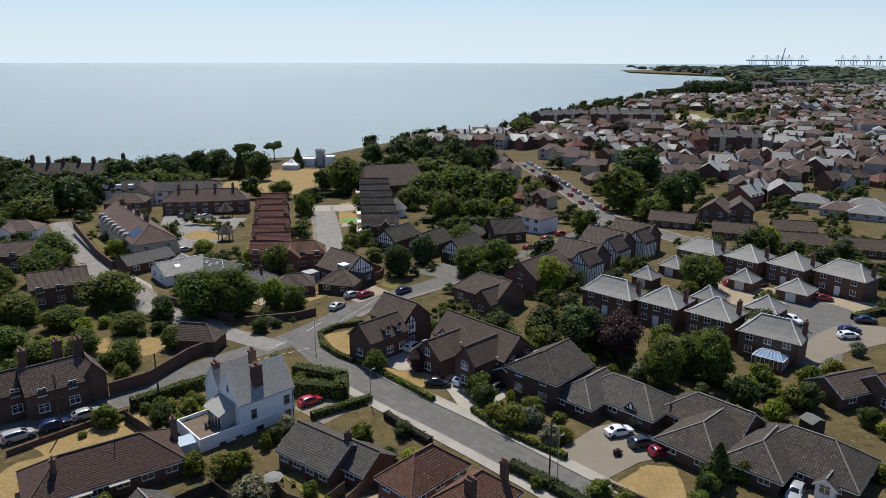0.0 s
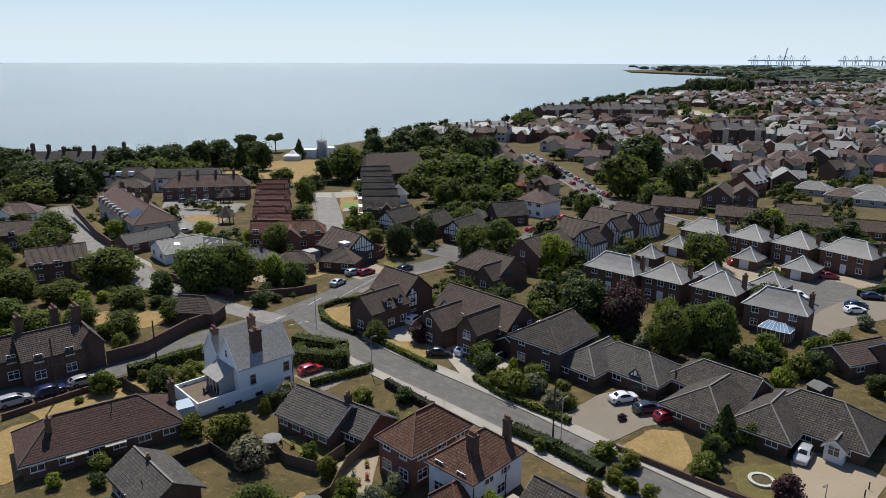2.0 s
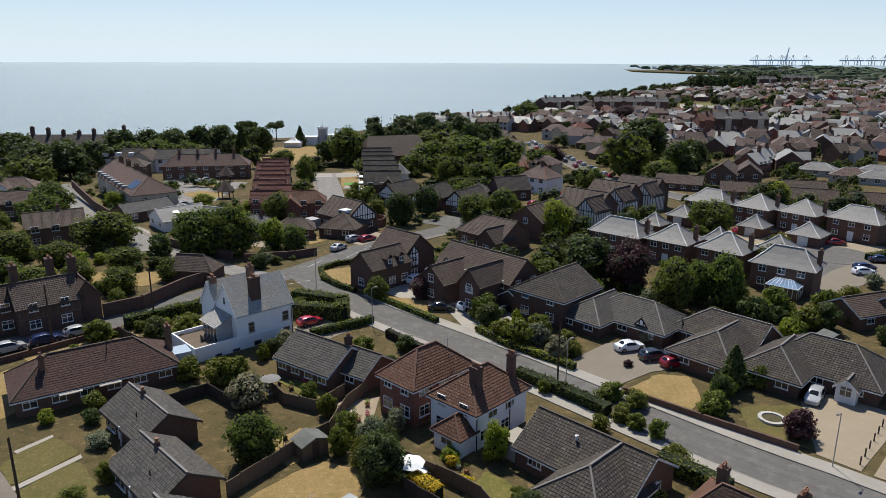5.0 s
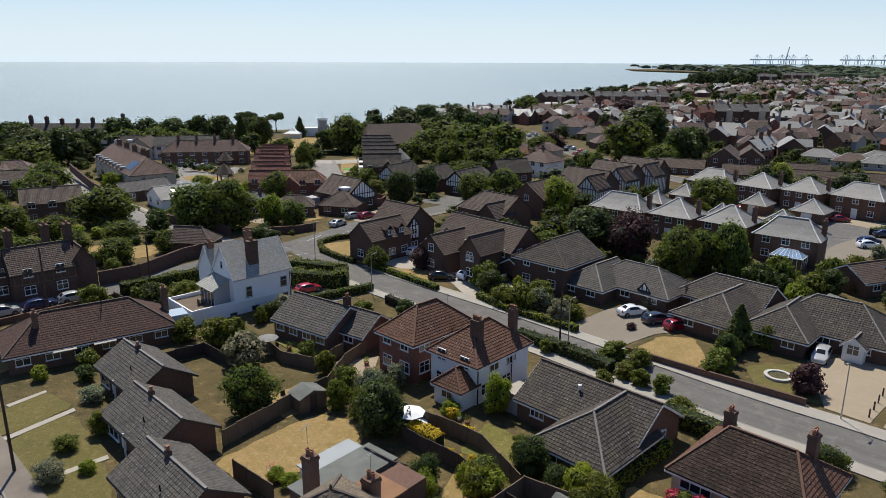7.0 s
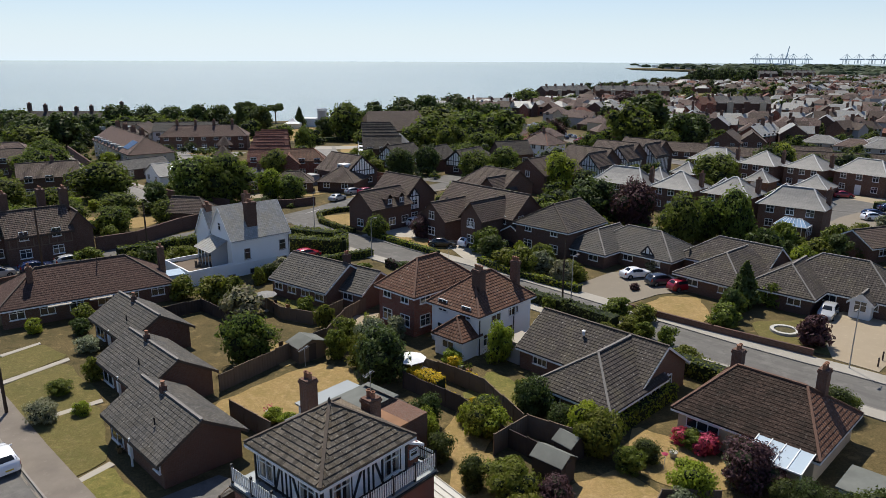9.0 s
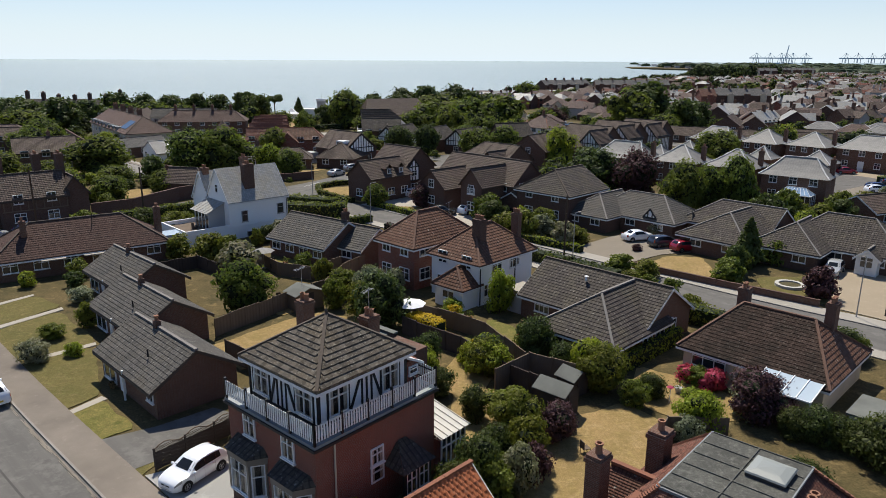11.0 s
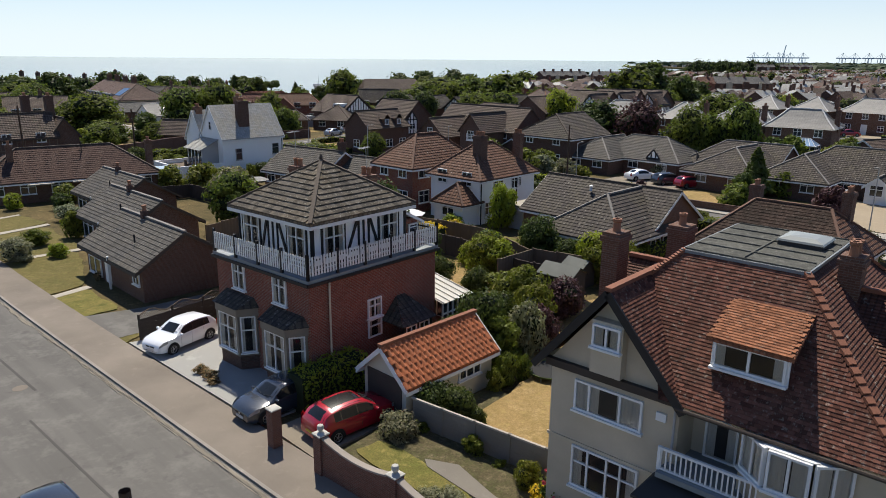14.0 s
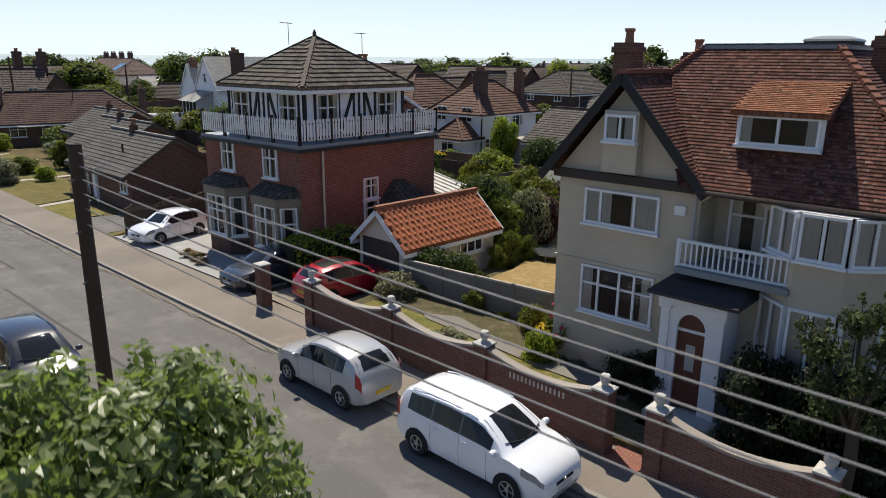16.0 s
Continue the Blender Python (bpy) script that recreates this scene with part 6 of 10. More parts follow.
h = house("bungalow", 48.4, 80.8, -44, "wide bungalow with dark ribbed hipped roof and white porch", "bungalow")
block(h, -0.2, 0.5, 13.2, 9.0, 2.5, 5.5, 4.0, 4.0, 0, "brick_dark", "tile_dark", "ridge_grey", ("S3",), over=0.5)
block(h, -4.6, -4.2, 8.5, 7.4, 2.5, 4.8, 3.6, 0, 90, "brick_dark", "tile_dark", "ridge_grey", ("W2", "N2"), over=0.5)
block(h, 3.4, -4.2, 2.4, 2.2, 2.2, 3.1, 0, 0, 90, "paint_white", "tile_dark", "ridge_grey", ("W1",), over=0.3)

h = house("house", 74.0, 101.0, 20, "brick bungalow with red-brown tiled roof and solar panels", "bungalow")
block(h, 0, 0, 14.0, 8.5, 2.7, 5.6, 0, 4.0, 0, "brick_brown", "tile_russet", "ridge", ("S3", "W2"), over=0.5)
block(h, -8.0, 4.0, 10.0, 6.5, 2.6, 4.4, 0, 0, 0, "brick_brown", "tile_brown", "ridge", ("S2",), over=0.4)
pitch = math.degrees(math.atan2(2.9, 4.25))
for k in range(3):
    m = Matrix.Translation((-0.4 + 1.75 * k, -2.0, 2.7 + 2.25 * 2.9 / 4.25 + 0.1)) @ pose(0, 0, 0, pitch)
    part("solar_panel", Geo().box(-0.82, -1.2, 0, 0.82, 1.2, 0.06, m), M["glass"], h)
part("porch_canopy", Geo().box(-6.5, -6.3, 2.3, -3.5, -4.2, 2.42), M["awning"], h)


# ---- pale-roofed brick houses round the turning head ----
def swept_roof(parent, L, W, ze, zr, inn, mat, ridge, over=0.45):
    """A hipped roof whose slopes flatten towards the eaves."""
    def ring(t):
        z = ze - 0.12 + (zr - ze + 0.12) * (0.72 * t + 0.28 * t * t)
        x, y = (L / 2 + over) * (1 - t) + (L / 2 - inn) * t, (W / 2 + over) * (1 - t)
        return [Vector(q) for q in ((-x, -y, z), (x, -y, z), (x, y, z), (-x, y, z))]

    levels = [ring(t) for t in (0.0, 0.3, 0.62, 1.0)]
    for k in range(4):
        g = Geo()
        for lo, hi in zip(levels, levels[1:]):
            a, b, c, d = lo[k], lo[(k + 1) % 4], hi[(k + 1) % 4], hi[k]
            slope(g, [a, b, c, d] if (c - d).length > 0.06 else [a, b, d], 0)
        part("roof_slope", g, mat, parent)
        h = Geo()
        for lo, hi in zip(levels, levels[1:]):
            h.beam(lo[k] + Vector((0, 0, 0.05)), hi[k] + Vector((0, 0, 0.05)), 0.24, 0.1)
        part("hip", h, ridge, parent)
    if L / 2 - inn > 0.2:
        part("ridge", Geo().beam((-L / 2 + inn, 0, zr + 0.04), (L / 2 - inn, 0, zr + 0.04), 0.26, 0.14), ridge, parent)
    low = levels[0]
    part("soffit", Geo().face([v - Vector((0, 0, 0.03)) for v in low[::-1]]), M["paint_white"], parent)


def pale_roof_house(x, y, L, W, ang, label, ridge_in, chim=True):
    h = house("house", x, y, ang, label, "house", "pale-roofed brick houses")
    wall_part(h, L, W, 4.75, 7.6, 1, 1, Matrix(), M["brick_brown"])
    swept_roof(h, L, W, 4.75, 7.6, ridge_in, M["slate_pale"], M["ridge_pale"])
    for s in range(2):
        for k in range(3):
            window(h, 1.3, 1.25, pose((k - 1) * L * 0.31, -W / 2, 0.9 + 2.4 * s), 1)
        for k in range(2):
            window(h, 1.0, 1.2, pose(-L / 2, (k - 0.5) * W * 0.5, 0.9 + 2.4 * s, 0, 0, -90), 1)
    part("front_door", Geo().box(-0.6, -W / 2 - 0.08, 0, 0.6, -W / 2, 2.2), M["paint_white"], h)
    if chim:
        chimney(h, L / 2 - 0.2, 0.8, 4.0, 7.6, 0.7, 0.9, 2)
    return h


pale_roof_house(36.5, 140.8, 11.0, 6.6, -43, "brick house with pale grey hipped tile roof", 2.6)
pale_roof_house(45.8, 135.0, 8.2, 7.6, -43, "square brick house with pale grey pyramid roof", 3.8)
pale_roof_house(53.8, 128.4, 8.4, 7.6, -45, "square brick house with pale grey pyramid roof", 3.8)
pale_roof_house(60.3, 118.0, 10.2, 6.6, -40, "brick house with pale grey hipped roof and conservatory", 2.6)
pale_roof_house(67.8, 174.2, 10.0, 8.4, -48, "brick house with pale grey hipped tile roof", 3.0)
pale_roof_house(77.0, 168.0, 8.4, 8.8, -50, "square brick house with pale grey pyramid roof", 4.1)
pale_roof_house(85.0, 161.5, 8.6, 8.6, -52, "square brick house with pale grey pyramid roof", 4.2)
pale_roof_house(93.6, 153.6, 11.0, 7.4, -55, "brick house with pale grey hipped tile roof", 3.0)
for x, y, w in ((58.4, 167.8, 5.6), (71.4, 156.8, 5.4), (80.0, 149.2, 6.6), (48.8, 158.8, 5.0), (58.2, 144.0, 5.0), (68.0, 137.6, 6.4)):
    h = house("garage", x, y, -46, "square brick garage with pale pyramid roof", "garage", "pyramid-roofed garages")
    wall_part(h, w, w * 0.96, 2.4, 4.9, 1, 1, Matrix(), M["brick_brown"])
    swept_roof(h, w, w * 0.96, 2.4, 4.9, w / 2 - 0.01, M["slate_pale"], M["ridge_pale"], 0.35)
    part("garage_door", Geo().box(-1.1, -w * 0.48 - 0.06, 0, 1.1, -w * 0.48, 2.1), M["paint_white"], h)


def conservatory(x, y, ang):
    e = tagged(root("conservatory", x, y, ang), "white framed glass conservatory on a low brick base", "conservatory")
    part("base", Geo().box(-2.6, -1.5, 0, 2.6, 1.5, 0.6), M["brick_brown"], e)
    f = Geo()
    for k in range(8):
        a = -2.6 + 5.2 * k / 7
        f.box(a - 0.05, -1.55, 0.6, a + 0.05, -1.45, 2.2)
    for k in range(4):
        a = -1.5 + k
        f.box(-2.65, a - 0.05, 0.6, -2.55, a + 0.05, 2.2).box(2.55, a - 0.05, 0.6, 2.65, a + 0.05, 2.2)
    f.beam((-2.6, -1.5, 2.2), (2.6, -1.5, 2.2), 0.1, 0.12).beam((-2.6, -1.5, 2.2), (-2.6, 1.5, 2.2), 0.1, 0.12).beam((2.6, -1.5, 2.2), (2.6, 1.5, 2.2), 0.1, 0.12)
    f.beam((-1.4, 0, 3.3), (1.4, 0, 3.3), 0.12, 0.14)
    for k in range(8):
        a = -2.6 + 5.2 * k / 7
        f.beam((a, -1.5, 2.22), (max(-1.4, min(1.4, a * 0.54)), 0, 3.32), 0.07, 0.07)
        f.beam((a, 1.5, 2.22), (max(-1.4, min(1.4, a * 0.54)), 0, 3.32), 0.07, 0.07)
    part("frame", f, M["paint_white"], e)
    r = Geo()
    slope(r, [(-2.6, -1.5, 2.2), (2.6, -1.5, 2.2), (1.4, 0, 3.3), (-1.4, 0, 3.3)], 0)
    slope(r, [(2.6, 1.5, 2.2), (-2.6, 1.5, 2.2), (-1.4, 0, 3.3), (1.4, 0, 3.3)], 0)
    slope(r, [(2.6, -1.5, 2.2), (2.6, 1.5, 2.2), (1.4, 0, 3.3)], 0)
    slope(r, [(-2.6, 1.5, 2.2), (-2.6, -1.5, 2.2), (-1.4, 0, 3.3)], 0)
    part("roof_glazing", r, M["glass_roof"], e)
    part("pane", Geo().face([(-2.6, -1.48, 0.6), (2.6, -1.48, 0.6), (2.6, -1.48, 2.2), (-2.6, -1.48, 2.2)]), M["glass"], e)


conservatory(57.6, 112.8, -42)

# brown roof behind the trees on the lane: old house with dark stacks
h = house("house", -60.6, 99.0, 41, "old brown-roofed house with dark timbered upper floor and tall stacks")
block(h, -0.4, -0.6, 8.4, 6.4, 4.5, 7.4, 0, 0, 0, "brick_dark", "tile_brown", "ridge", ("S2",), 2, over=0.35, boards="timber_dark")
block(h, -5.6, 1.4, 4.6, 5.6, 4.3, 6.9, 0, 0, 0, "brick_dark", "tile_brown", "ridge", ("S1",), 2, over=0.3, boards="timber_dark")
block(h, 4.9, 0.2, 7.0, 3.6, 4.4, 6.7, 0, 0, 90, "brick_dark", "tile_brown", "ridge", (), 2, over=0.3, boards="timber_dark")
g = Geo()
for k in range(9):
    g.box(-4.4 + k, -3.87, 2.6, -4.28 + k, -3.802, 4.3)
g.box(-4.5, -3.88, 2.5, 3.7, -3.802, 2.64)
part("timber_frame", g, M["timber"], h)
for x, y in ((-3.6, 1.2), (1.4, 2.0), (4.2, 0.8)):
    chimney(h, x, y, 5.5, 9.7, 1.0, 1.5, 4, M["brick_dark"])
h = house("outbuilding", -45.3, 121.0, 42, "low brick outbuilding with brown tiled roof against the wall", "outbuilding")
block(h, 0, 0, 7.5, 5.0, 2.6, 4.8, 0, 2.5, -50, "brick_dark", "tile_brown", "ridge", (), over=0.3)

# ---- the quarter towards the sea ----
h = house("house", -85.6, 147.2, 31, "brown brick house with brown tiled gable roof")
block(h, 0, 0, 11.5, 9.0, 4.6, 7.1, 0, 0, 0, "brick_brown", "tile_brown", "ridge", ("S3", "E2"), 2)
chimney(h, 1.0, 0.6, 6.4, 8.2, 0.7, 0.7, 1)
h = house("house", -110.0, 172.5, 20, "old house with weathered brown tiled roof")
block(h, 0, 0, 14.0, 9.0, 4.2, 6.6, 3, 3, 0, "brick_dark", "tile_brown", "ridge", ("S3",), 2)
h = house("house", -88.2, 193.6, -53, "long pale block with rust-brown hipped roof and eaves dormers")
block(h, 0, 0, 43.0, 11.0, 5.8, 9.3, 0, 5.0, 0, "render_cream", "tile_rust", "ridge", ("S9", "E2"), 2)
for k in range(4):
    chimney(h, -16 + 9 * k, 0.6, 8.8, 10.8, 0.8, 1.2, 3)
for k in range(8):
    x = -18.5 + 4.2 * k
    d = part("dormer", Geo().box(x - 0.65, -5.6, 5.6, x + 0.65, -3.6, 6.5), M["render_grey"], h)
    part("dormer_roof", Geo().box(x - 0.75, -5.7, 6.5, x + 0.75, -3.4, 6.6), M["lead"], d)
    part("dormer_pane", Geo().box(x - 0.5, -5.63, 5.75, x + 0.5, -5.6, 6.4), M["glass"], d)
pitch = math.degrees(math.atan2(3.5, 5.5))
for k in range(3):
    m = Matrix.Translation((12.5 + 1.9 * k, -3.3, 5.8 + 2.2 * 3.5 / 5.5 + 0.07)) @ pose(0, 0, 0, pitch)
    part("solar_panel", Geo().box(-0.9, -1.6, 0, 0.9, 1.6, 0.05, m), M["glass"], h)
h = house("garage", -76.6, 171.6, 52, "long low outbuilding with ash-grey tiled roof", "garage")
block(h, 0, 0, 12.6, 6.2, 2.7, 4.5, 0, 0, 0, "brick_dark", "tile_ash", "ridge", ("S3",))
h = house("bungalow", -64.6, 163.6, -49, "white bungalow with pale slate gables and rooflights", "bungalow")
block(h, 0, 0, 11.0, 9.6, 2.6, 4.8, 0, 0, 90, "render_white", "slate_pale", "ridge_pale", ("W2", "S2"))
block(h, -4.2, 3.0, 5.5, 5.6, 2.5, 4.1, 0, 0, 0, "render_white", "slate_pale", "ridge_pale", ("W1",))
block(h, 4.4, 7.2, 10.0, 7.0, 2.5, 4.3, 0, 3.0, 28, "render_white", "tile_ash", "ridge_pale", ("S3",))
pitch = math.degrees(math.atan2(1.8, 3.5))
for k in range(4):
    m = pose(4.4, 7.2, 0, 0, 0, 28) @ Matrix.Translation((-3.2 + 1.5 * k, -1.9 + 0.7 * (k % 2), 2.5 + (1.6 + 0.7 * (k % 2)) * 1.8 / 3.5 + 0.06)) @ pose(0, 0, 0, pitch)
    part("rooflight", Geo().box(-0.4, -0.55, 0, 0.4, 0.55, 0.06, m), M["glass_pale"], h)
part("rooflight", Geo().box(-0.5, -0.6, 0, 0.5, 0.6, 0.06, Matrix.Translation((2.2, -1.5, 3.84)) @ pose(0, 0, 0, 0, math.degrees(math.atan2(2.2, 4.8)))), M["glass_pale"], h)
h = house("bungalow", -43.8, 154.0, -40, "small bungalow with grey tiled roof and white windows", "bungalow")
block(h, 0, 0, 10.0, 8.4, 2.6, 4.9, 0, 3.6, 90, "brick_brown", "tile_ash", "ridge", ("W2", "S2"))
chimney(h, 0.6, 1.5, 4.2, 5.8, 0.6, 0.6, 1)
h = house("bungalow", -34.4, 153.2, 12, "small brick bungalow with brown tiled roof", "bungalow")
block(h, 0, 0, 8.4, 6.5, 2.5, 4.4, 2.6, 2.6, 0, "brick_brown", "tile_brown", "ridge", ("S2",))

for k in range(8):
    x, y = -45.5 - 2.15 * k + 1.6 * (k % 2), 174.5 + 9.2 * k
    h = house("terraced_house", x, y, 4, "red brick house with red tiled roof in a stepped row", "house", "stepped red-roofed row")
    block(h, 0, 0, 8.6, 4.9, 4.2, 6.7, 0, 0, 0, "brick_red", "tile_row", "ridge_red", ("S3", "E1"), 2, over=0.35, step=0.4)
    part("balcony", Geo().box(1.0, -3.6, 2.3, 3.8, -2.45, 2.5).box(1.0, -3.6, 2.5, 3.8, -3.5, 3.3), M["brick_red"], h)
h = house("terraced_house", -36.5, 174.0, 10, "brick house with red-brown tiled gables")
block(h, 0, 0, 11.0, 7.0, 4.4, 6.8, 0, 2.5, 0, "brick_red", "tile_russet", "ridge_red", ("S3",), 2)
block(h, -3.0, -3.0, 6.0, 4.5, 4.0, 6.0, 0, 0, 90, "brick_red", "tile_russet", "ridge_red", ("W1",), 1)

h = house("house", -82.5, 238.5, 10, "long brick house with brown roof, chimneys and white windows")
block(h, 0, 0, 28.0, 9.0, 5.0, 8.2, 4.0, 4.0, 0, "brick_brown", "tile_rust", "ridge", ("S7",), 2)
for k in range(4):
    chimney(h, -9 + 6 * k, 0.4, 7.6, 9.8, 0.8, 1.2, 3)
h = house("house", -94.5, 254.0, 8, "white weatherboarded house with grey roof")
block(h, 0, 0, 22.0, 8.0, 5.5, 8.2, 0, 0, 0, "render_white", "tile_grey", "ridge", ("S6", "W2"), 2)
for x, y in ((-64.3, 199.0), (-73.6, 230.0)):
    e = tagged(root("kiosk", x, y, 20), "small pavilion with brown pyramid roof", "pavilion")
    g = Geo()
    for k in range(6):
        a = math.pi / 3 * k
        g.box(2.0 * math.cos(a) - 0.12, 2.0 * math.sin(a) - 0.12, 0, 2.0 * math.cos(a) + 0.12, 2.0 * math.sin(a) + 0.12, 2.4)
    part("frame", g, M["brick_brown"], e)
    part("roof", Geo().lathe([(2.8, 2.3), (0, 5.4)], 6), M["tile_brown"], e)

h = house("hotel", -149.0, 283.0, 4, "large dark seaside hotel with many tall chimney stacks", "hotel")
block(h, 0, 0, 40.0, 10.0, 7.0, 10.5, 0, 0, 0, "brick_dark", "tile_dark", "ridge", ("S9",), 3, step=0)
for k, z in enumerate((13.5, 13.0, 12.2, 12.0, 12.6, 12.2, 14.0)):
    chimney(h, -18 + 6 * k, 0.3 * (k % 2), 9.0, z, 1.1, 1.6, 4, M["brick_dark"])
h = house("house", -108.5, 234.5, 10, "house with brown hipped roof among trees")
block(h, 0, 0, 13.0, 9.0, 5.0, 7.5, 4, 4, 0, "brick_brown", "tile_brown", "ridge", ("S3",), 2)
h = house("house", -120.9, 258.0, 6, "white house with dark slate roof and white dormers")
block(h, 0, 0, 15.0, 8.0, 5.0, 8.0, 0, 0, 0, "render_white", "tile_dark", "ridge", ("S4",), 2)
for x in (-4.5, 0.0, 4.5):
    part("dormer", Geo().box(x - 0.9, -4.2, 5.2, x + 0.9, -1.5, 6.6), M["paint_white"], h)
h = house("house", -109.3, 252.0, 30, "brown-roofed house with pale gable end")
block(h, 0, 0, 11.0, 8.0, 5.0, 8.0, 0, 0, 60, "render_cream", "tile_brown", "ridge", ("W2", "S3"), 2)
h = house("bungalow", -124.5, 203.5, 12, "pale house with pink tiled gables", "bungalow")
block(h, -3, 0, 12.0, 8.0, 3.0, 5.4, 0, 4, 0, "render_white", "tile_pink", "ridge", ("S3",))
block(h, -5, -4, 6.0, 5.0, 2.8, 4.8, 0, 0, 90, "render_white", "tile_pink", "ridge", ("W1",))

h = house("house", -23.6, 162.0, -44, "brown-roofed house with white dormer and timbered gable")
block(h, 0, 0, 11.0, 9.0, 3.8, 7.2, 0, 0, 0, "brick_dark", "tile_brown", "ridge", ("E2", "S2"), 1)
block(h, 4.0, -4.0, 10.0, 8.5, 2.5, 5.3, 4.0, 0, 120, "brick_dark", "tile_brown", "ridge", ("W2",), 1)
timber_gable(h, pose(5.53, 0, 0, 0, 0, 90), 7.4, 2.7, 3.9, 6.9)
d = part("dormer", Geo().box(2.2, -4.4, 3.9, 4.6, -2.0, 5.5), M["paint_white"], h)
part("dormer_pane", Geo().box(2.45, -4.43, 4.2, 4.35, -4.4, 5.2), M["glass"], d)
part("flat_annex", Geo().box(-7.2, -8.2, 0, -4.0, -5.0, 2.4), M["render_grey"], h)
h = house("hall", -21.0, 274.0, 20, "large hall under a broad brown tiled roof", "hall")
block(h, 0, 0, 26.0, 18.0, 5.0, 11.5, 3.0, 3.0, 0, "brick_dark", "tile_brown", "ridge", ("S6",), 1, step=0)
for k in range(6):
    x, y = -26.6 + 1.55 * k, 264.0 - 12.2 * k
    h = house("terraced_house", x, y, 4, "dark brown-roofed house with white timbered front in a stepped row", "house", "stepped dark-roofed row")
    block(h, 0, 0, 10.6, 7.0, 4.6, 7.8, 0, 0, 0, "brick_dark", "tile_dark", "ridge", ("S3",), 2, over=0.35, step=0.4)
    block(h, 1.6, -2.6, 4.6, 3.2, 4.6, 6.2, 0, 0, 90, "brick_dark", "tile_dark", "ridge", (), over=0.25, step=0.4)
    timber_gable(h, pose(-5.31, 0, 0, 0, 0, -90), 5.4, 2.6, 4.5, 6.8)
    part("balcony", Geo().box(-7.0, -2.4, 2.3, -5.3, 1.6, 2.5).box(-7.0, -2.4, 2.5, -6.9, 1.6, 3.3), M["paint_white"], h)
for x, y in ((-13.0, 192.0), (-3.5, 186.5), (5.5, 181.0)):
    h = house("house", x, y, -36, "brown-roofed house with a white timbered gable")
    block(h, 0, 0, 11.0, 7.0, 3.6, 6.4, 0, 0, 90, "brick_dark", "tile_dark", "ridge", ("W1", "N2"), 1)
    timber_gable(h, pose(0, -5.53, 0), 6.0, 2.4, 3.6, 6.0)
h = tagged(root("kiosk", -15.8, 232.0, 0), "small round pavilion with pale pointed roof", "pavilion")
part("wall", Geo().lathe([(3.0, 0), (3.0, 3.0)], 8), M["render_white"], h)
part("roof", Geo().lathe([(3.8, 2.9), (0, 6.4)], 8), M["slate_pale"], h)
h = house("house", 29.3, 213.0, 0, "white house with pinkish hipped roof")
block(h, 0, 0, 10.0, 9.0, 5.2, 8.4, 4.4, 4.4, -45, "render_white", "tile_pink", "ridge_red", ("W3", "S3", "N2"), 2)
chimney(h, 0, 0, 7.5, 9.6, 0.8, 0.8, 2)
h = house("house", 18.5, 201.0, 20, "house with dark gabled roof")
block(h, 0, 0, 10.0, 8.0, 3.4, 6.6, 0, 0, 0, "brick_dark", "tile_dark", "ridge", ("S2", "W1"), 1)
h = tagged(root("garage", 9.5, 201.5, -20), "garage with grey pyramid roof", "garage")
block(h, 0, 0, 6.0, 6.0, 2.5, 4.6, 3, 2.99, 0, "brick_brown", "tile_grey", "ridge", ())
h = house("house", 10.2, 146.2, -46, "brown brick house with wide tiled gables")
block(h, 0, 0, 13.0, 9.0, 3.4, 6.5, 3.5, 0, 0, "brick_brown", "tile_brown", "ridge", ("S3", "W1"), 1)
block(h, 4.2, -4.0, 6.0, 5.0, 3.2, 5.6, 0, 0, 90, "brick_brown", "tile_brown", "ridge", ("W1",), 1)
h = house("house", 22.8, 158.0, -42, "brown brick house with long tiled roof")
block(h, 0, 0, 15.0, 9.0, 4.4, 7.5, 0, 0, 90, "brick_brown", "tile_brown", "ridge", ("N3", "W1"), 2)
for x, y in ((34.8, 165.2), (44.6, 178.0), (54.0, 186.5)):
    h = house("house", x, y, -45, "brown-roofed house with white timbered gables", "house", "timbered row")
    block(h, -3.0, 3.0, 12.0, 9.0, 4.8, 8.2, 0, 0, 0, "brick_dark", "tile_brown", "ridge", ("S2",), 2)
    block(h, 2.0, -1.5, 7.0, 5.5, 4.8, 7.8, 0, 0, 90, "render_white", "tile_brown", "ridge", ("W1",), 2)
    timber_gable(h, pose(2.0, -5.03, 0), 5.0, 0.4, 4.8, 7.4)
    timber_gable(h, pose(4.78, -1.5, 0, 0, 0, 90), 6.0, 0.4, 4.7, 4.75)
for x, y, L, a in ((74.1, 218.7, 14, -26), (87.8, 204.0, 12, -22), (102.5, 191.8, 12, -18), (116.4, 185.6, 13, -20), (107.4, 207.2, 12, -16)):
    h = house("bungalow", x, y, a, "long low bungalow with grey-brown tiled roof", "bungalow")
    block(h, 0, 0, L, 7.5, 2.6, 4.8, 0, 0, 0, "brick_brown", "tile_brown", "ridge", ("S4",))
h = house("house", 93.0, 224.0, 0, "brown brick house with twin gables")
block(h, -3, 0, 12.0, 9.0, 5.0, 8.2, 0, 0, 60, "brick_brown", "tile_brown", "ridge", ("W2", "S3"), 2)
block(h, 5, 1, 11.0, 8.0, 5.0, 8.0, 0, 0, 70, "brick_brown", "tile_brown", "ridge", ("W2",), 2)
for x, y, mt in ((134.0, 250.0, "slate_pale"), (138.0, 236.0, "tile_pink"), (151.0, 243.0, "slate_pale"), (144.0, 230.0, "slate_pale")):
    h = house("bungalow", x, y, -35, "bungalow with pale hipped roof", "bungalow")
    block(h, 0, 0, 12.0, 9.0, 2.6, 4.8, 4, 4, 0, "render_grey", mt, "ridge_pale", ("S3",))

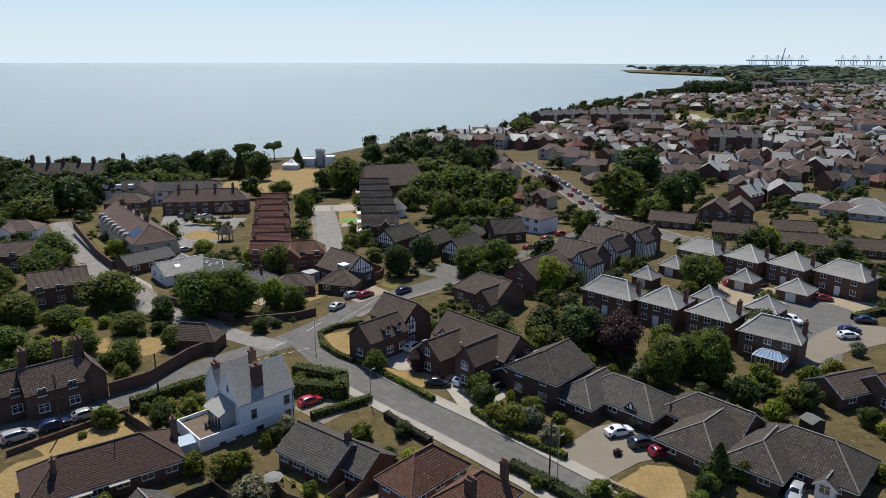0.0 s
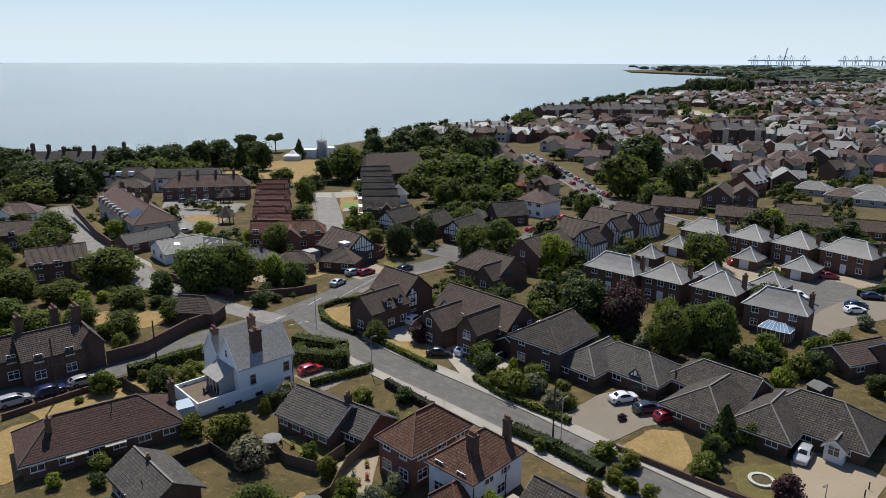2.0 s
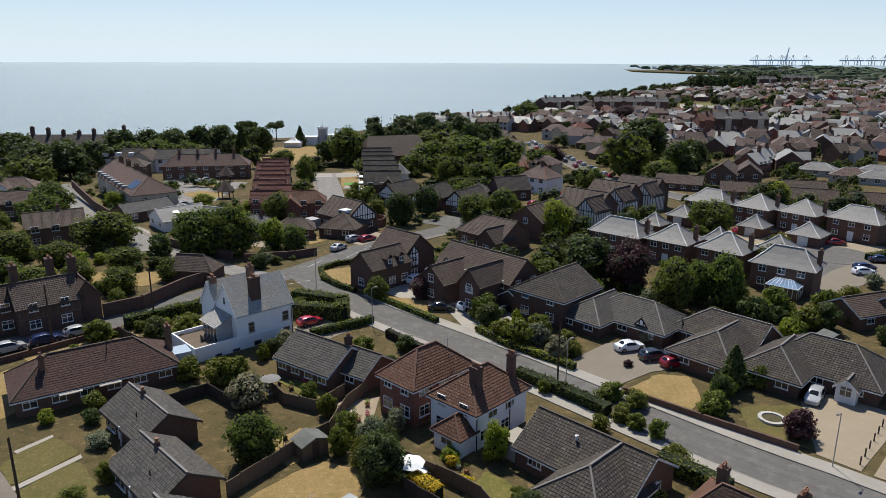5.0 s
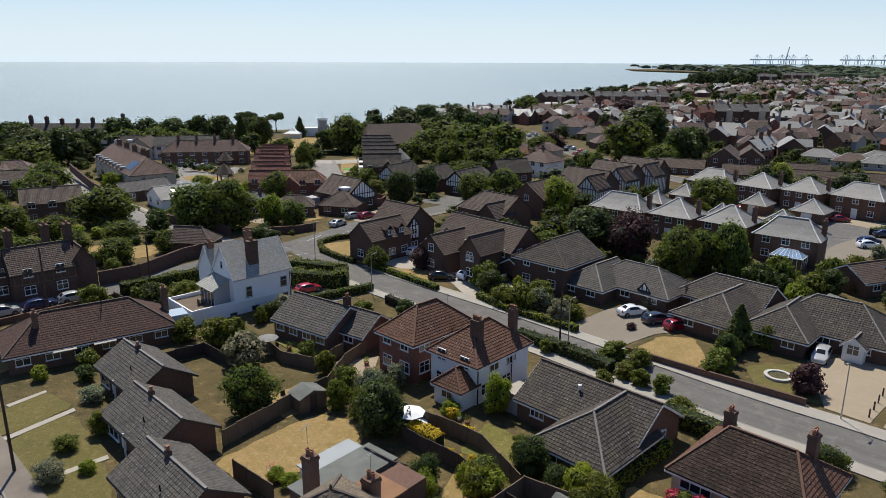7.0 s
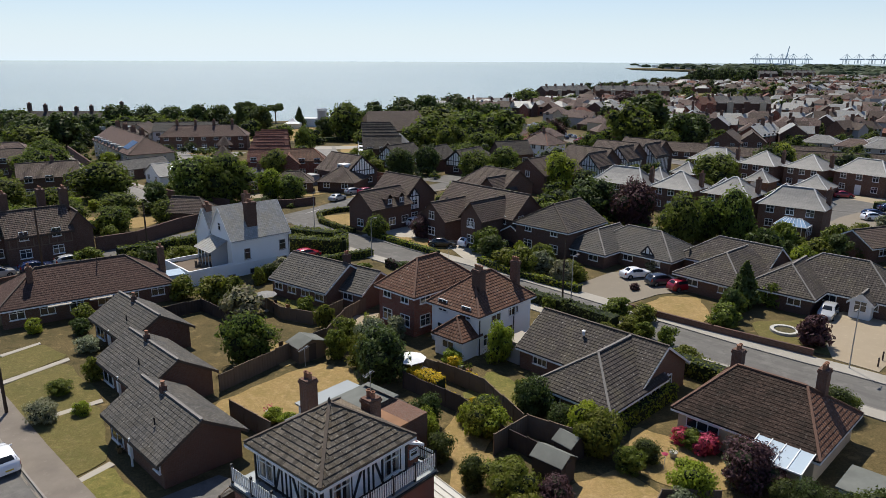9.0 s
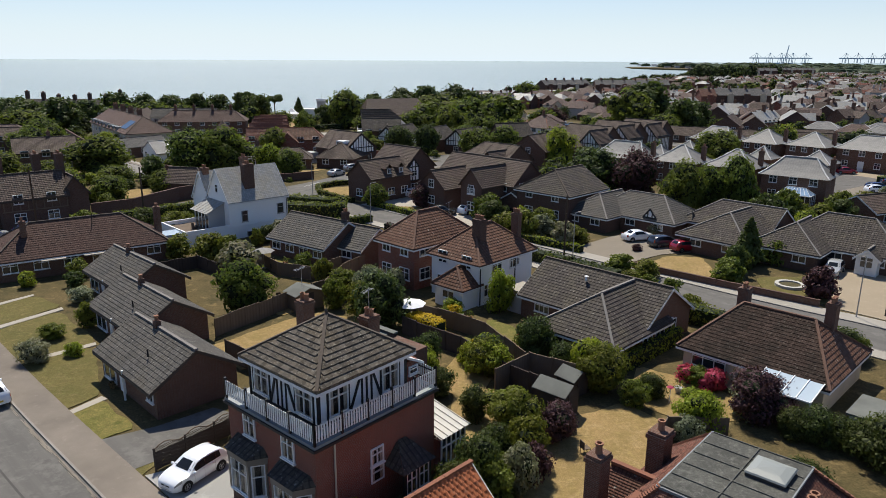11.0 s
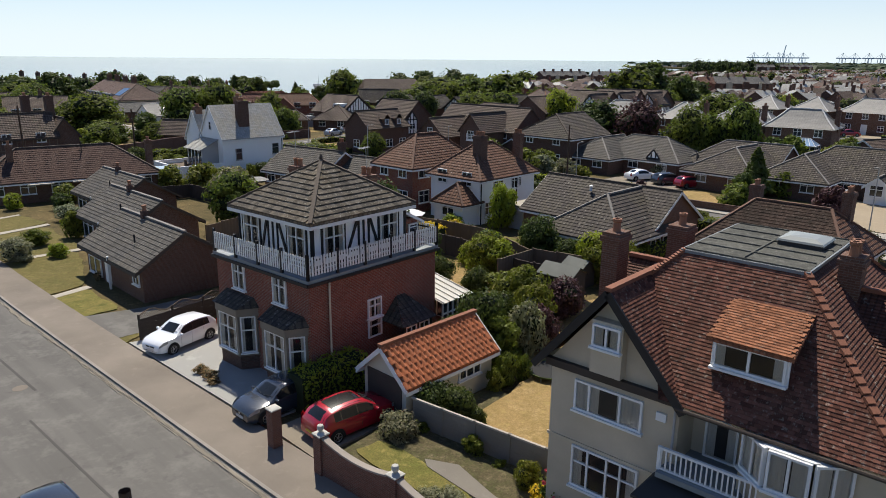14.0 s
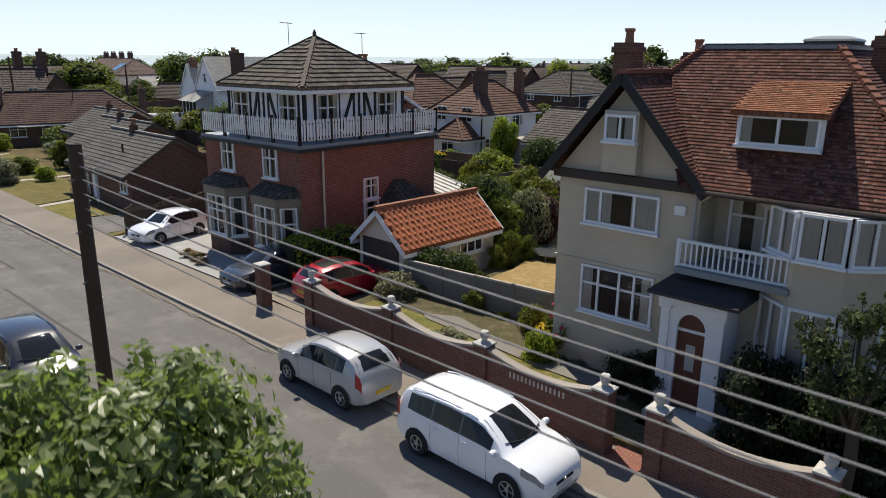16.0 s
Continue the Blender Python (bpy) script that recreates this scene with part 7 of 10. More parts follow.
# white lookout tower and marquee by the cliff
e = tagged(root("lookout_tower", -61.0, 345.0, 0), "pale concrete lookout tower above the trees", "tower")
part("shaft", Geo().lathe([(2.5, 0), (2.4, 7.6)], 14), M["render_grey"], e)
part("cap", Geo().lathe([(2.4, 7.6), (2.75, 7.7), (2.75, 8.6), (2.4, 8.6), (2.3, 8.0), (0, 8.0)], 14), M["render_white"], e)
part("flagpole", Geo().tube([(0, 0, 8.0), (0, 0, 13.0)], 0.09, 0.05, n=6), M["metal"], e)
part("annex", Geo().box(-11, -3, 0, -2.6, 3, 4.0), M["render_white"], e)
part("parapet", Geo().box(2.6, -3, 0, 7.0, 3, 5.0), M["render_white"], e)
e = tagged(root("marquee", -73.5, 335.0, 0), "white marquee with pitched canvas roof", "tent")
part("canvas_wall", Geo().box(-4, -3, 0, 4, 3, 2.3), M["awning"], e)
part("canvas_roof", Geo().lathe([(5.6, 2.3), (2.5, 3.2), (0, 5.0)], 4, pose(0, 0, 0, 0, 0, 45)), M["awning"], e)

# ---- the town beyond ----
TOWN_ROOF = ["tile_brown", "tile_pink", "slate", "tile_pink", "slate", "tile_row", "slate_pale", "tile_pink"]
TOWN_WALL = ["brick_brown", "render_cream", "brick_red", "render_grey", "brick_dark"]
town = []
for k in range(10):
    rng = random.Random(100 + k)
    h = house("town_house", 0, 0, 0, ("small town house with tiled gable roof", "town house with hipped tile roof")[k % 2], "house", "town houses")
    L, W, z = rng.uniform(8, 11), rng.uniform(6.5, 8), rng.choice((2.7, 4.4, 4.6, 4.8))
    block(h, 0, 0, L, W, z, z + W * 0.36, W / 2 * (k % 2), W / 2 * (k % 2), 0, TOWN_WALL[k % 5], TOWN_ROOF[k % 8], "ridge", (), 2 if z > 4 else 1, step=0, over=0.3, boards=None)
    for s in range(2 if z > 4 else 1):
        for a in (-L * 0.3, 0.0, L * 0.3):
            part("window", Geo().box(a - 0.65, -W / 2 - 0.05, 0.9 + 2.6 * s, a + 0.65, -W / 2, 2.2 + 2.6 * s), M["glass"], h)
    if k % 3 != 2:
        block(h, L * 0.22, -W * 0.4, 6.0, 4.4, z, z + 1.9, 0, 0, 90, TOWN_WALL[(k + 3) % 5], TOWN_ROOF[k % 8], "ridge", (), 1, step=0, over=0.25, boards=None)
    if k % 2 == 0:
        chimney(h, L * 0.35, 0, z + 1, z + 4.6, 0.7, 1.0, 0)
    town.append(h)


def coast_x(y):
    for (x0, y0), (x1, y1) in zip(COAST[3:13], COAST[4:14]):
        if y0 <= y <= y1:
            return x0 + (x1 - x0) * (y - y0) / (y1 - y0)
    return 980.0


def in_town(x, y):
    """Free of the roads, greens and single houses already placed."""
    if y < 300 and x < 0.12 * y + 25:
        return False
    if abs(x - (56.8 - (y - 229) * 0.123)) < 9 and y < 370:
        return False
    if 175 < x < 290 and 545 < y < 700:
        return False
    if y < 392 or 135 < x < 190 and y < 418 or 114 < x < 178 and 552 < y < 580:
        return False
    if 70 < x < 86 and y < 485:
        return False
    return x > coast_x(y) + 22 + 0.02 * y


used = {}


def town_copy(x, y, ang, k):
    """One of the town houses, at its place."""
    m = site_pose(x, y, ang)
    note(*site(x, y)[:2], 6.0)
    if k not in used:
        town[k].matrix_basis = m
        used[k] = 1
    else:
        copy_thing(town[k], m)


# both sides of the long street and the streets behind it
for x, y, ang, k in ((35.6, 248.7, -40, 1), (31.0, 256.0, 50, 5), (28.0, 270.5, -35, 9), (28.3, 313.4, 30, 3), (25.8, 330.0, 30, 1), (23.6, 346.0, 35, 3), (20.6, 362.0, 30, 5), (14.0, 340.0, 20, 7), (58.2, 372.0, -30, 3), (65.0, 366.0, 60, 1), (65.6, 350.0, 60, 3), (67.6, 335.0, 60, 9), (69.6, 322.0, 60, 1), (66.0, 294.0, 10, 9)):
    town_copy(x, y, ang, k)
for x, y, ang, k in ((84.4, 364.0, 60, 0), (104.8, 432.0, 0, 2), (100.0, 418.0, 10, 4), (94.0, 446.0, 80, 6), (12.0, 446.0, 0, 4), (35.0, 457.0, 10, 2), (44.0, 462.0, 90, 4), (118.0, 262.0, 30, 2), (127.0, 258.0, 70, 4), (110.0, 249.0, 40, 2), (97.0, 392.0, 40, 6)):
    town_copy(x, y, ang, k)
for i in range(7):
    town_copy(76.9 + 0.15 * i, 478.0 - 11.6 * i, 22, (5, 1, 3)[i % 3])
for (x0, y0), (x1, y1), n, ang, kinds in (((97, 303), (216, 333), 12, 62, (3, 1, 4, 3, 9)), ((118, 274), (154, 303), 4, 66, (1, 3, 0)), ((110, 345), (244, 379), 13, 66, (3, 2, 1, 6)), ((160, 283), (212, 305), 5, 20, (0, 8, 5)), ((92, 372), (132, 384), 4, 50, (4, 2)), ((196, 392), (250, 402), 5, 60, (3, 9, 1)), ((100, 322), (232, 356), 9, -22, (2, 8, 4, 0)), ((190, 268), (178, 262), 2, 30, (3, 0))):
    for i in range(n):
        t = i / (n - 1)
        town_copy(x0 + (x1 - x0) * t, y0 + (y1 - y0) * t + 1.6 * math.sin(i * 2.3), ang + 5 * math.sin(i * 1.7), kinds[i % len(kinds)])
rng = random.Random(7)
far_roof = {k: Geo() for k in range(8)}
far_wall = {k: Geo() for k in range(5)}
count = 0
y = 205.0
row = 0
while y < 1650:
    near = y < 600
    x = coast_x(max(y, 390)) if y > 380 else 20.0
    bend = 0.35 * math.sin(row * 0.5) + (0.5 if row % 5 == 0 else 0.0)
    while x < 0.64 * y + 60:
        yy = y + bend * (x - 0.3 * y) * 0.25 + rng.uniform(-2.5, 2.5)
        if in_town(x, yy) and rng.random() < 0.96:
            ang = -24 + 18 * math.sin(row * 0.9) + (90 if rng.random() < 0.35 else 0) + rng.uniform(-6, 6)
            k = rng.randrange(10)
            if near and count < 20:
                m = site_pose(x, yy, ang)
                town_copy(x, yy, ang, k)
                count += 1
            else:
                m = site_pose(x, yy, ang)
                L, W, z = rng.uniform(8, 13), rng.uniform(6.5, 8.5), rng.choice((3.0, 4.6, 5.0, 6.0))
                zr = z + W * 0.34
                w, r = far_wall[rng.randrange(5)], far_roof[rng.randrange(8)]
                i0 = W / 2 * (rng.random() < 0.4)
                P = lambda *q: m @ Vector(q)
                a, b, c, d = (-L / 2, -W / 2), (L / 2, -W / 2), (L / 2, W / 2), (-L / 2, W / 2)
                for p, q in ((a, b), (b, c), (c, d), (d, a)):
                    w.face([P(*p, 0), P(*q, 0), P(*q, z), P(*p, z)])
                e0, e1 = (-L / 2 + i0, 0, zr), (L / 2 - i0, 0, zr)
                r.face([P(-L / 2 - .3, -W / 2 - .3, z), P(L / 2 + .3, -W / 2 - .3, z), P(*e1), P(*e0)])
                r.face([P(L / 2 + .3, W / 2 + .3, z), P(-L / 2 - .3, W / 2 + .3, z), P(*e0), P(*e1)])
                (r if i0 else w).face([P(L / 2, -W / 2, z), P(L / 2, W / 2, z), P(*e1)])
                (r if i0 else w).face([P(-L / 2, W / 2, z), P(-L / 2, -W / 2, z), P(*e0)])
                if rng.random() < 0.5:
                    w.box(L * 0.3, -0.5, z, L * 0.3 + 0.9, 0.5, zr + 1.2, m)
        x += rng.uniform(10, 14.5) * (1.0 if near else 1.1)
    y += (16.0 if row % 2 else 21.0) * (1.0 if near else 1.15)
    row += 1
e = tagged(plain_root("far_town"), "far streets of small houses with mixed tile roofs", "houses", "", "stuff")
for k in range(8):
    tagged(part("roofs", far_roof[k], M[TOWN_ROOF[k]], e), kind="stuff")
for k in range(5):
    tagged(part("walls", far_wall[k], M[TOWN_WALL[k]], e), kind="stuff")

# terraces and large blocks on the sea front
for x, y, L, a, mt in ((92, 560, 46, 32, "brick_dark"), (146, 565, 58, 0, "brick_brown"), (164, 404, 36, -3, "brick_dark"), (143, 392, 8, -3, "brick_red"), (420, 1120, 90, 12, "brick_dark"), (470, 1090, 60, 0, "brick_dark"), (495, 1120, 22, 0, "render_white"), (560, 1180, 90, 5, "brick_brown")):
    h = house("terrace", x, y, a, "tall brick terrace with bays and many chimneys", "terrace")
    z = 9.0 if y < 700 else 13.0
    block(h, 0, 0, L, 11.0, z, z + 3.4, 0, 0, 0, mt, "tile_ash" if y != 392 else "tile_plain_red", "ridge", ("S9",), 2, step=0, boards=None)
    for k in range(max(1, int(L / 9))):
        chimney(h, -L / 2 + 5 + 9 * k, 0, z + 2, z + 5.0, 1.0, 1.8, 0)
        g = Geo()
        m = pose(-L / 2 + 4.5 + 9 * k, -5.5, 0)
        g.box(-1.6, -1.1, 0, 1.6, 0, z + 0.6, m)
        part("bay", g, M["render_cream" if k % 2 else mt], h)
e = tagged(root("pleasure_pier", 420, 1290, 42, -2), "short pier on many piles over the sea", "pier")
g = Geo().box(-60, -3, -1, 20, 3, 0)
for k in range(16):
    g.box(-60 + 5 * k, -2.5, -16, -59 + 5 * k, 2.5, -1)
part("deck", g, M["timber_dark"], e)
patch([(190, 560), (225, 552), (275, 640), (262, 690), (225, 688)], "grass", "sports_green", "pale green playing field", "field", 0.12)
patch([(205, 620), (228, 618), (240, 668), (222, 676)], "concrete", "tennis_court", "pale hard tennis courts", "court", 0.2)


# ---- far port ----
def crane(x, y, s, boom):
    e = tagged(root("quay_crane", x, y, 12), "tall quay crane with distance haze mixed into its blue-grey paint", "crane", "quay cranes")
    leg = Geo()
    for ax in (-13, 13):
        for ay in (-9, 9):
            leg.beam((ax, ay, -5), (ax * 0.75, ay, 48 * s), 2.2)
        leg.beam((ax, -9, 14), (ax, 9, 14), 1.6)
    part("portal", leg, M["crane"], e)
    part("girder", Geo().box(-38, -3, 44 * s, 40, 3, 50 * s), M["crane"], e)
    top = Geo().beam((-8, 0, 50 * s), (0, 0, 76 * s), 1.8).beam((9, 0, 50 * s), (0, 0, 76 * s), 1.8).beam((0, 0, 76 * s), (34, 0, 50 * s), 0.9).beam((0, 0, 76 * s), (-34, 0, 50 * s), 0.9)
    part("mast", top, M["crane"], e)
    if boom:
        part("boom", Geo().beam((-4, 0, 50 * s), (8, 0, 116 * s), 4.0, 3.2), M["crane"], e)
    return e


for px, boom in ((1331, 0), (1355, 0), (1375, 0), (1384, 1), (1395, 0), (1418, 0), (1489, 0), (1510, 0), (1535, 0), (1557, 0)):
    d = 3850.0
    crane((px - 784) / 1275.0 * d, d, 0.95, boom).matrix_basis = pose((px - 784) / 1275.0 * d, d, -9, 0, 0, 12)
e = tagged(plain_root("container_port"), "low sheds and stacks of the far port", "port", "", "stuff")
rng = random.Random(5)
g = Geo()
for k in range(60):
    px = rng.uniform(1320, 1440) if k < 40 else rng.uniform(1485, 1568)
    d = rng.uniform(3800, 3980)
    x = (px - 784) / 1275.0 * d
    w = rng.uniform(15, 60)
    g.box(x - w / 2, d, -1, x + w / 2, d + 20, rng.uniform(3, 13))
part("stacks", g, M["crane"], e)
# wooded rises behind the town
e = tagged(plain_root("far_woods"), "hazy far woods behind the town", "woods", "", "stuff")
g = Geo()
rng = random.Random(9)
for k in range(520):
    yy = rng.uniform(1500, 3900)
    x = rng.uniform(max(coast_x(min(yy, 2400)) + 40, 0.2 * yy), 0.66 * yy)
    r = rng.uniform(9, 24)
    core_lobe(g, (x, yy, r * 0.3 - 9), (r * 1.8, r * 1.2, r * 0.75), rng, 4, 7)
tagged(part("foliage", g, M["far_wood"], e), kind="stuff")
e = tagged(plain_root("far_sheds"), "pale far roofs and sheds", "houses", "", "stuff")
g = Geo()
for k in range(420):
    yy = rng.uniform(1650, 3900)
    x = rng.uniform(max(coast_x(min(yy, 2400)) + 30, 0.2 * yy), 0.66 * yy)
    w = rng.uniform(8, 30)
    g.box(x - w / 2, yy, -9, x + w / 2, yy + 9, rng.uniform(-4, 2))
tagged(part("blocks", g, M["render_grey"], e), kind="stuff")


# ---- gardens: lawns, drives and paths ----
patch([(-22.3, 38.3), (-20.5, 40.1), (-24.4, 43.9), (-25.9, 41.7)], "grass", label="small green front lawn beside the footway")
patch([(-26.5, 42.2), (-29.1, 44.7), (-33.4, 49.3), (-32.6, 50.6), (-29.8, 53.2), (-25.0, 44.8)], "grass_mixed", label="patchy dry front lawn with young shrubs")
patch([(-34.0, 50.0), (-40.3, 56.1), (-37.4, 61.8), (-29.9, 54.3), (-32.9, 51.5)], "grass_mixed", label="patchy dry front lawn with clipped bushes")
patch([(-41.2, 57.0), (-44.3, 60.2), (-44.0, 62.6), (-42.0, 66.0), (-37.5, 63.0)], "grass_mixed", label="dry yellow front lawn")
patch([(-26.2, 41.9), (-25.8, 41.4), (-24.2, 44.0), (-24.8, 44.4)], "concrete", "path", "narrow concrete garden path", "path", 0.07)
patch([(-33.0, 51.2), (-32.5, 50.7), (-29.6, 53.5), (-30.0, 54.1)], "concrete", "path", "narrow concrete garden path", "path", 0.07)
patch([(-41.1, 56.8), (-40.5, 56.2), (-36.9, 62.0), (-37.4, 62.6)], "concrete", "path", "narrow concrete garden path", "path", 0.07)
patch([(-44.6, 63.1), (-44.0, 62.7), (-42.0, 66.0), (-42.4, 66.4)], "concrete", "path", "narrow concrete garden path", "path", 0.07)
patch([(-22.3, 38.4), (-18.6, 35.2), (-12.5, 41.0), (-16.3, 42.8), (-19.2, 40.2)], "asphalt", "driveway", "dark asphalt drive beside the bungalow", "drive", 0.07)
patch([(-20.2, 36.2), (-19.4, 35.0), (-17.9, 33.8), (-17.7, 35.2), (-16.8, 36.6), (-14.0, 39.2), (-15.0, 40.2), (-18.6, 38.3)], "grass_mixed", label="narrow dry grass strip by the fence")
patch([(-17.6, 34.6), (-8.2, 26.0), (-4.4, 29.6), (-12.9, 37.2)], "slab", "driveway", "pale grey concrete forecourt", "drive", 0.09)
patch([(-7.6, 25.5), (-5.4, 23.3), (-1.8, 27.2), (-4.0, 29.2)], "blocks", "driveway", "paved drive to the garage", "drive", 0.09)
patch([(-4.9, 22.9), (4.4, 14.0), (8.5, 14.2), (3.2, 19.6), (5.0, 26.0), (2.0, 29.0), (-1.6, 27.0)], "bed", "garden", "raised front garden of earth and shrubs", "garden", 0.3)
patch([(0.2, 25.2), (3.5, 22.4), (6.0, 27.4), (6.2, 30.6), (3.6, 30.0)], "grass_dry", label="dry back lawn beside the wall", z=0.36)
patch([(-3.9, 23.5), (-2.9, 24.3), (-1.0, 22.6), (0.7, 20.4), (2.3, 18.6), (4.4, 16.5), (3.8, 16.0), (1.3, 18.6), (-2.1, 21.7)], "grass", label="narrow strip of grass behind the front wall", z=0.345)
patch([(-1.1, 22.9), (0.2, 22.5), (1.4, 20.6), (3.2, 18.8), (5.2, 17.2), (4.6, 16.4), (2.5, 18.4), (0.7, 20.5), (-1.0, 22.4)], "concrete_old", "path", "pale worn concrete path through the front garden", "path", 0.37)
patch([(5.6, 29.6), (12.4, 35.8), (15.0, 40.2), (12.4, 44.0), (8.6, 42.0), (6.5, 39.0), (3.5, 33.0)], "grass_dry", label="dry yellow back lawn with bare patches")
patch([(12.8, 44.2), (16.4, 40.6), (22.4, 42.2), (19.6, 47.0), (15.0, 50.2)], "grass_dry", label="dry back lawn with toys")
patch([(-20.4, 53.2), (-15.8, 48.6), (-8.0, 55.6), (-7.0, 60.0), (-13.0, 61.8)], "grass_dry", label="dry yellow back lawn inside fences")
patch([(-19.0, 64.8), (-15.8, 60.6), (-13.4, 63.0), (-15.8, 68.5)], "grass_dry", label="dry back lawn beside a shed")
patch([(-13.6, 73.8), (-11.4, 67.4), (-8.4, 66.6), (-8.0, 75.6)], "gravel", "yard", "pale gravel yard", "yard")
patch([(-21.6, 80.0), (-15.6, 73.6), (-12.0, 77.0), (-17.6, 80.2)], "grass", label="green back lawn with stepping stones")
patch([(1.0, 55.0), (5.0, 52.0), (8.0, 56.0), (4.0, 60.5)], "grass", label="small lawn among flower beds")
patch([(-1.5, 46.5), (2.0, 43.5), (4.0, 49.0), (1.0, 53.0)], "grass_dry", label="narrow dry back lawn")
patch([(-0.6, 37.6), (3.6, 35.0), (5.2, 40.6), (3.4, 45.8), (0.4, 46.4)], "grass_dry", label="dry lawn behind the conservatory")
patch([(21.9, 77.4), (27.8, 71.8), (30.4, 74.8), (31.4, 81.6), (27.0, 82.2)], "grass_dry", label="dry yellow front lawn behind a low wall")
patch([(15.6, 85.2), (21.0, 78.6), (26.6, 82.8), (32.4, 84.6), (26.0, 93.4), (22.6, 92.0)], "blocks", "driveway", "brown gravelled shared drive", "drive", 0.06)
patch([(33.2, 68.2), (38.4, 64.0), (41.2, 68.4), (41.6, 74.2), (34.4, 73.6)], "grass_mixed", label="dry front lawn with flower beds")
patch([(38.2, 63.4), (41.0, 60.4), (52.0, 71.0), (47.8, 77.4), (42.2, 75.0)], "gravel", "driveway", "pale gravel drive", "drive", 0.06)
patch([(41.8, 59.6), (47.4, 54.4), (60.0, 66.0), (53.0, 71.4)], "gravel", "driveway", "pale gravel drive beyond a post fence", "drive", 0.07)
patch([(-23.8, 127.0), (-19.5, 118.6), (-14.6, 114.4), (-11.8, 117.0), (-17.0, 122.0), (-18.4, 129.6)], "grass_dry", label="dry verge inside a clipped hedge")
patch([(-12.4, 112.6), (-4.4, 104.4), (0.2, 104.8), (-3.8, 110.4)], "grass_dry", label="dry front lawn inside a hedge")
patch([(-14.8, 118.4), (-8.2, 111.6), (0.6, 104.2), (3.0, 97.0), (5.6, 95.0), (12.0, 104.0), (4.4, 109.0), (-4.0, 121.0), (-10.6, 117.4)], "concrete", "driveway", "pale paved forecourt of several houses", "drive", 0.055)
patch([(-23.2, 97.6), (-17.6, 92.6), (-14.4, 96.6), (-19.8, 102.4)], "blocks", "driveway", "paved drive beside the villa", "drive")
patch([(-58.0, 86.6), (-52.0, 82.0), (-45.6, 85.6), (-41.6, 90.0), (-46.0, 95.6), (-50.0, 93.6)], "grass_dry", label="dry front lawn along the lane")
patch([(-58.6, 72.0), (-50.6, 68.4), (-46.6, 76.0), (-53.2, 84.6), (-57.6, 82.0)], "grass_dry", label="dry lawn with mown stripes")
patch([(-37.4, 89.6), (-32.4, 94.4), (-28.6, 100.4), (-34.6, 100.6), (-42.6, 95.4)], "grass", label="shady planted garden beside the villa")
patch([(-64.0, 116.0), (-53.0, 117.0), (-51.6, 124.2), (-60.0, 126.6), (-70.0, 124.0)], "grass_dry", label="dry paddock behind the garden wall")
patch([(-92.0, 284.0), (-76.0, 268.0), (-52.0, 272.0), (-52.0, 330.0), (-72.0, 338.0), (-98.0, 318.0)], "grass_dry", label="wide dry field above the cliff")
patch([(-97.0, 238.0), (-90.0, 214.0), (-74.0, 191.0), (-66.0, 194.0), (-66.0, 228.0), (-80.0, 231.5)], "asphalt_pale", "car_park", "grey car park among low houses", "car park", 0.06)
patch([(-84.0, 222.6), (-73.6, 217.6), (-71.0, 221.4), (-80.6, 226.4)], "grass_dry", label="dry green in the car park", z=0.1)
patch([(-79.6, 206.0), (-76.0, 200.4), (-66.0, 200.0), (-67.6, 208.4), (-76.0, 210.6)], "grass_dry", label="dry green in the car park", z=0.1)
patch([(-86.6, 178.0), (-83.4, 172.6), (-79.4, 176.2), (-88.4, 189.0), (-101.6, 206.6), (-107.0, 203.6), (-95.0, 186.0)], "grass_mixed", label="walled gardens beside the lane")
patch([(-80.0, 170.0), (-76.0, 164.0), (-69.6, 157.6), (-68.0, 154.4), (-73.0, 157.6), (-82.0, 167.0)], "footway_pale", "yard", "pale yard between the lane and outbuildings", "yard", 0.07)
patch([(-35.6, 147.2), (-29.8, 146.0), (-26.0, 150.6), (-29.4, 153.0), (-31.4, 149.6)], "grass_dry", label="dry lawn before the small bungalow")
patch([(-44.0, 145.6), (-38.6, 143.0), (-36.8, 146.4), (-41.6, 149.4)], "gravel", "yard", "pale gravel yard of a bungalow", "yard")
patch([(-52.4, 171.4), (-46.8, 171.0), (-47.4, 178.0), (-53.6, 182.4), (-57.6, 178.6)], "grass_dry", label="dry lawn behind the stepped row")
patch([(-32.8, 216.2), (-28.4, 217.6), (-27.6, 222.6), (-32.6, 222.0)], "footway_pale", "patio", "pale paved patio beside the turning", "patio", 0.09)
patch([(-33.6, 223.6), (-28.2, 224.4), (-28.4, 228.6), (-33.8, 227.6)], "turf", "play_lawn", "bright green artificial turf strip", "lawn", 0.1)
patch([(-22.4, 148.6), (-18.6, 145.4), (-12.4, 153.0), (-16.4, 157.4)], "gravel", "driveway", "pale gravel drive before the brown-roofed house", "drive", 0.08)
patch([(-46.6, 240.0), (-36.0, 239.4), (-27.0, 246.0), (-31.0, 252.0), (-46.0, 249.0)], "footway_pale", "yard", "pale gravel court at the end of the road", "yard", 0.06)
patch([(-38.6, 253.0), (-33.6, 218.0), (-28.4, 222.0), (-32.0, 258.0)], "grass_dry", label="dry lawn with flower beds")
patch([(-15.0, 157.6), (-11.6, 154.8), (-8.8, 160.0), (-12.6, 166.0)], "grass", label="lawn before the brown-roofed house")
patch([(64.0, 112.0), (72.0, 118.0), (86.0, 124.0), (90.0, 132.0), (82.0, 134.0), (74.0, 128.0), (66.0, 120.0)], "blocks", "driveway", "brown gravel drives by the turning head", "drive", 0.06)
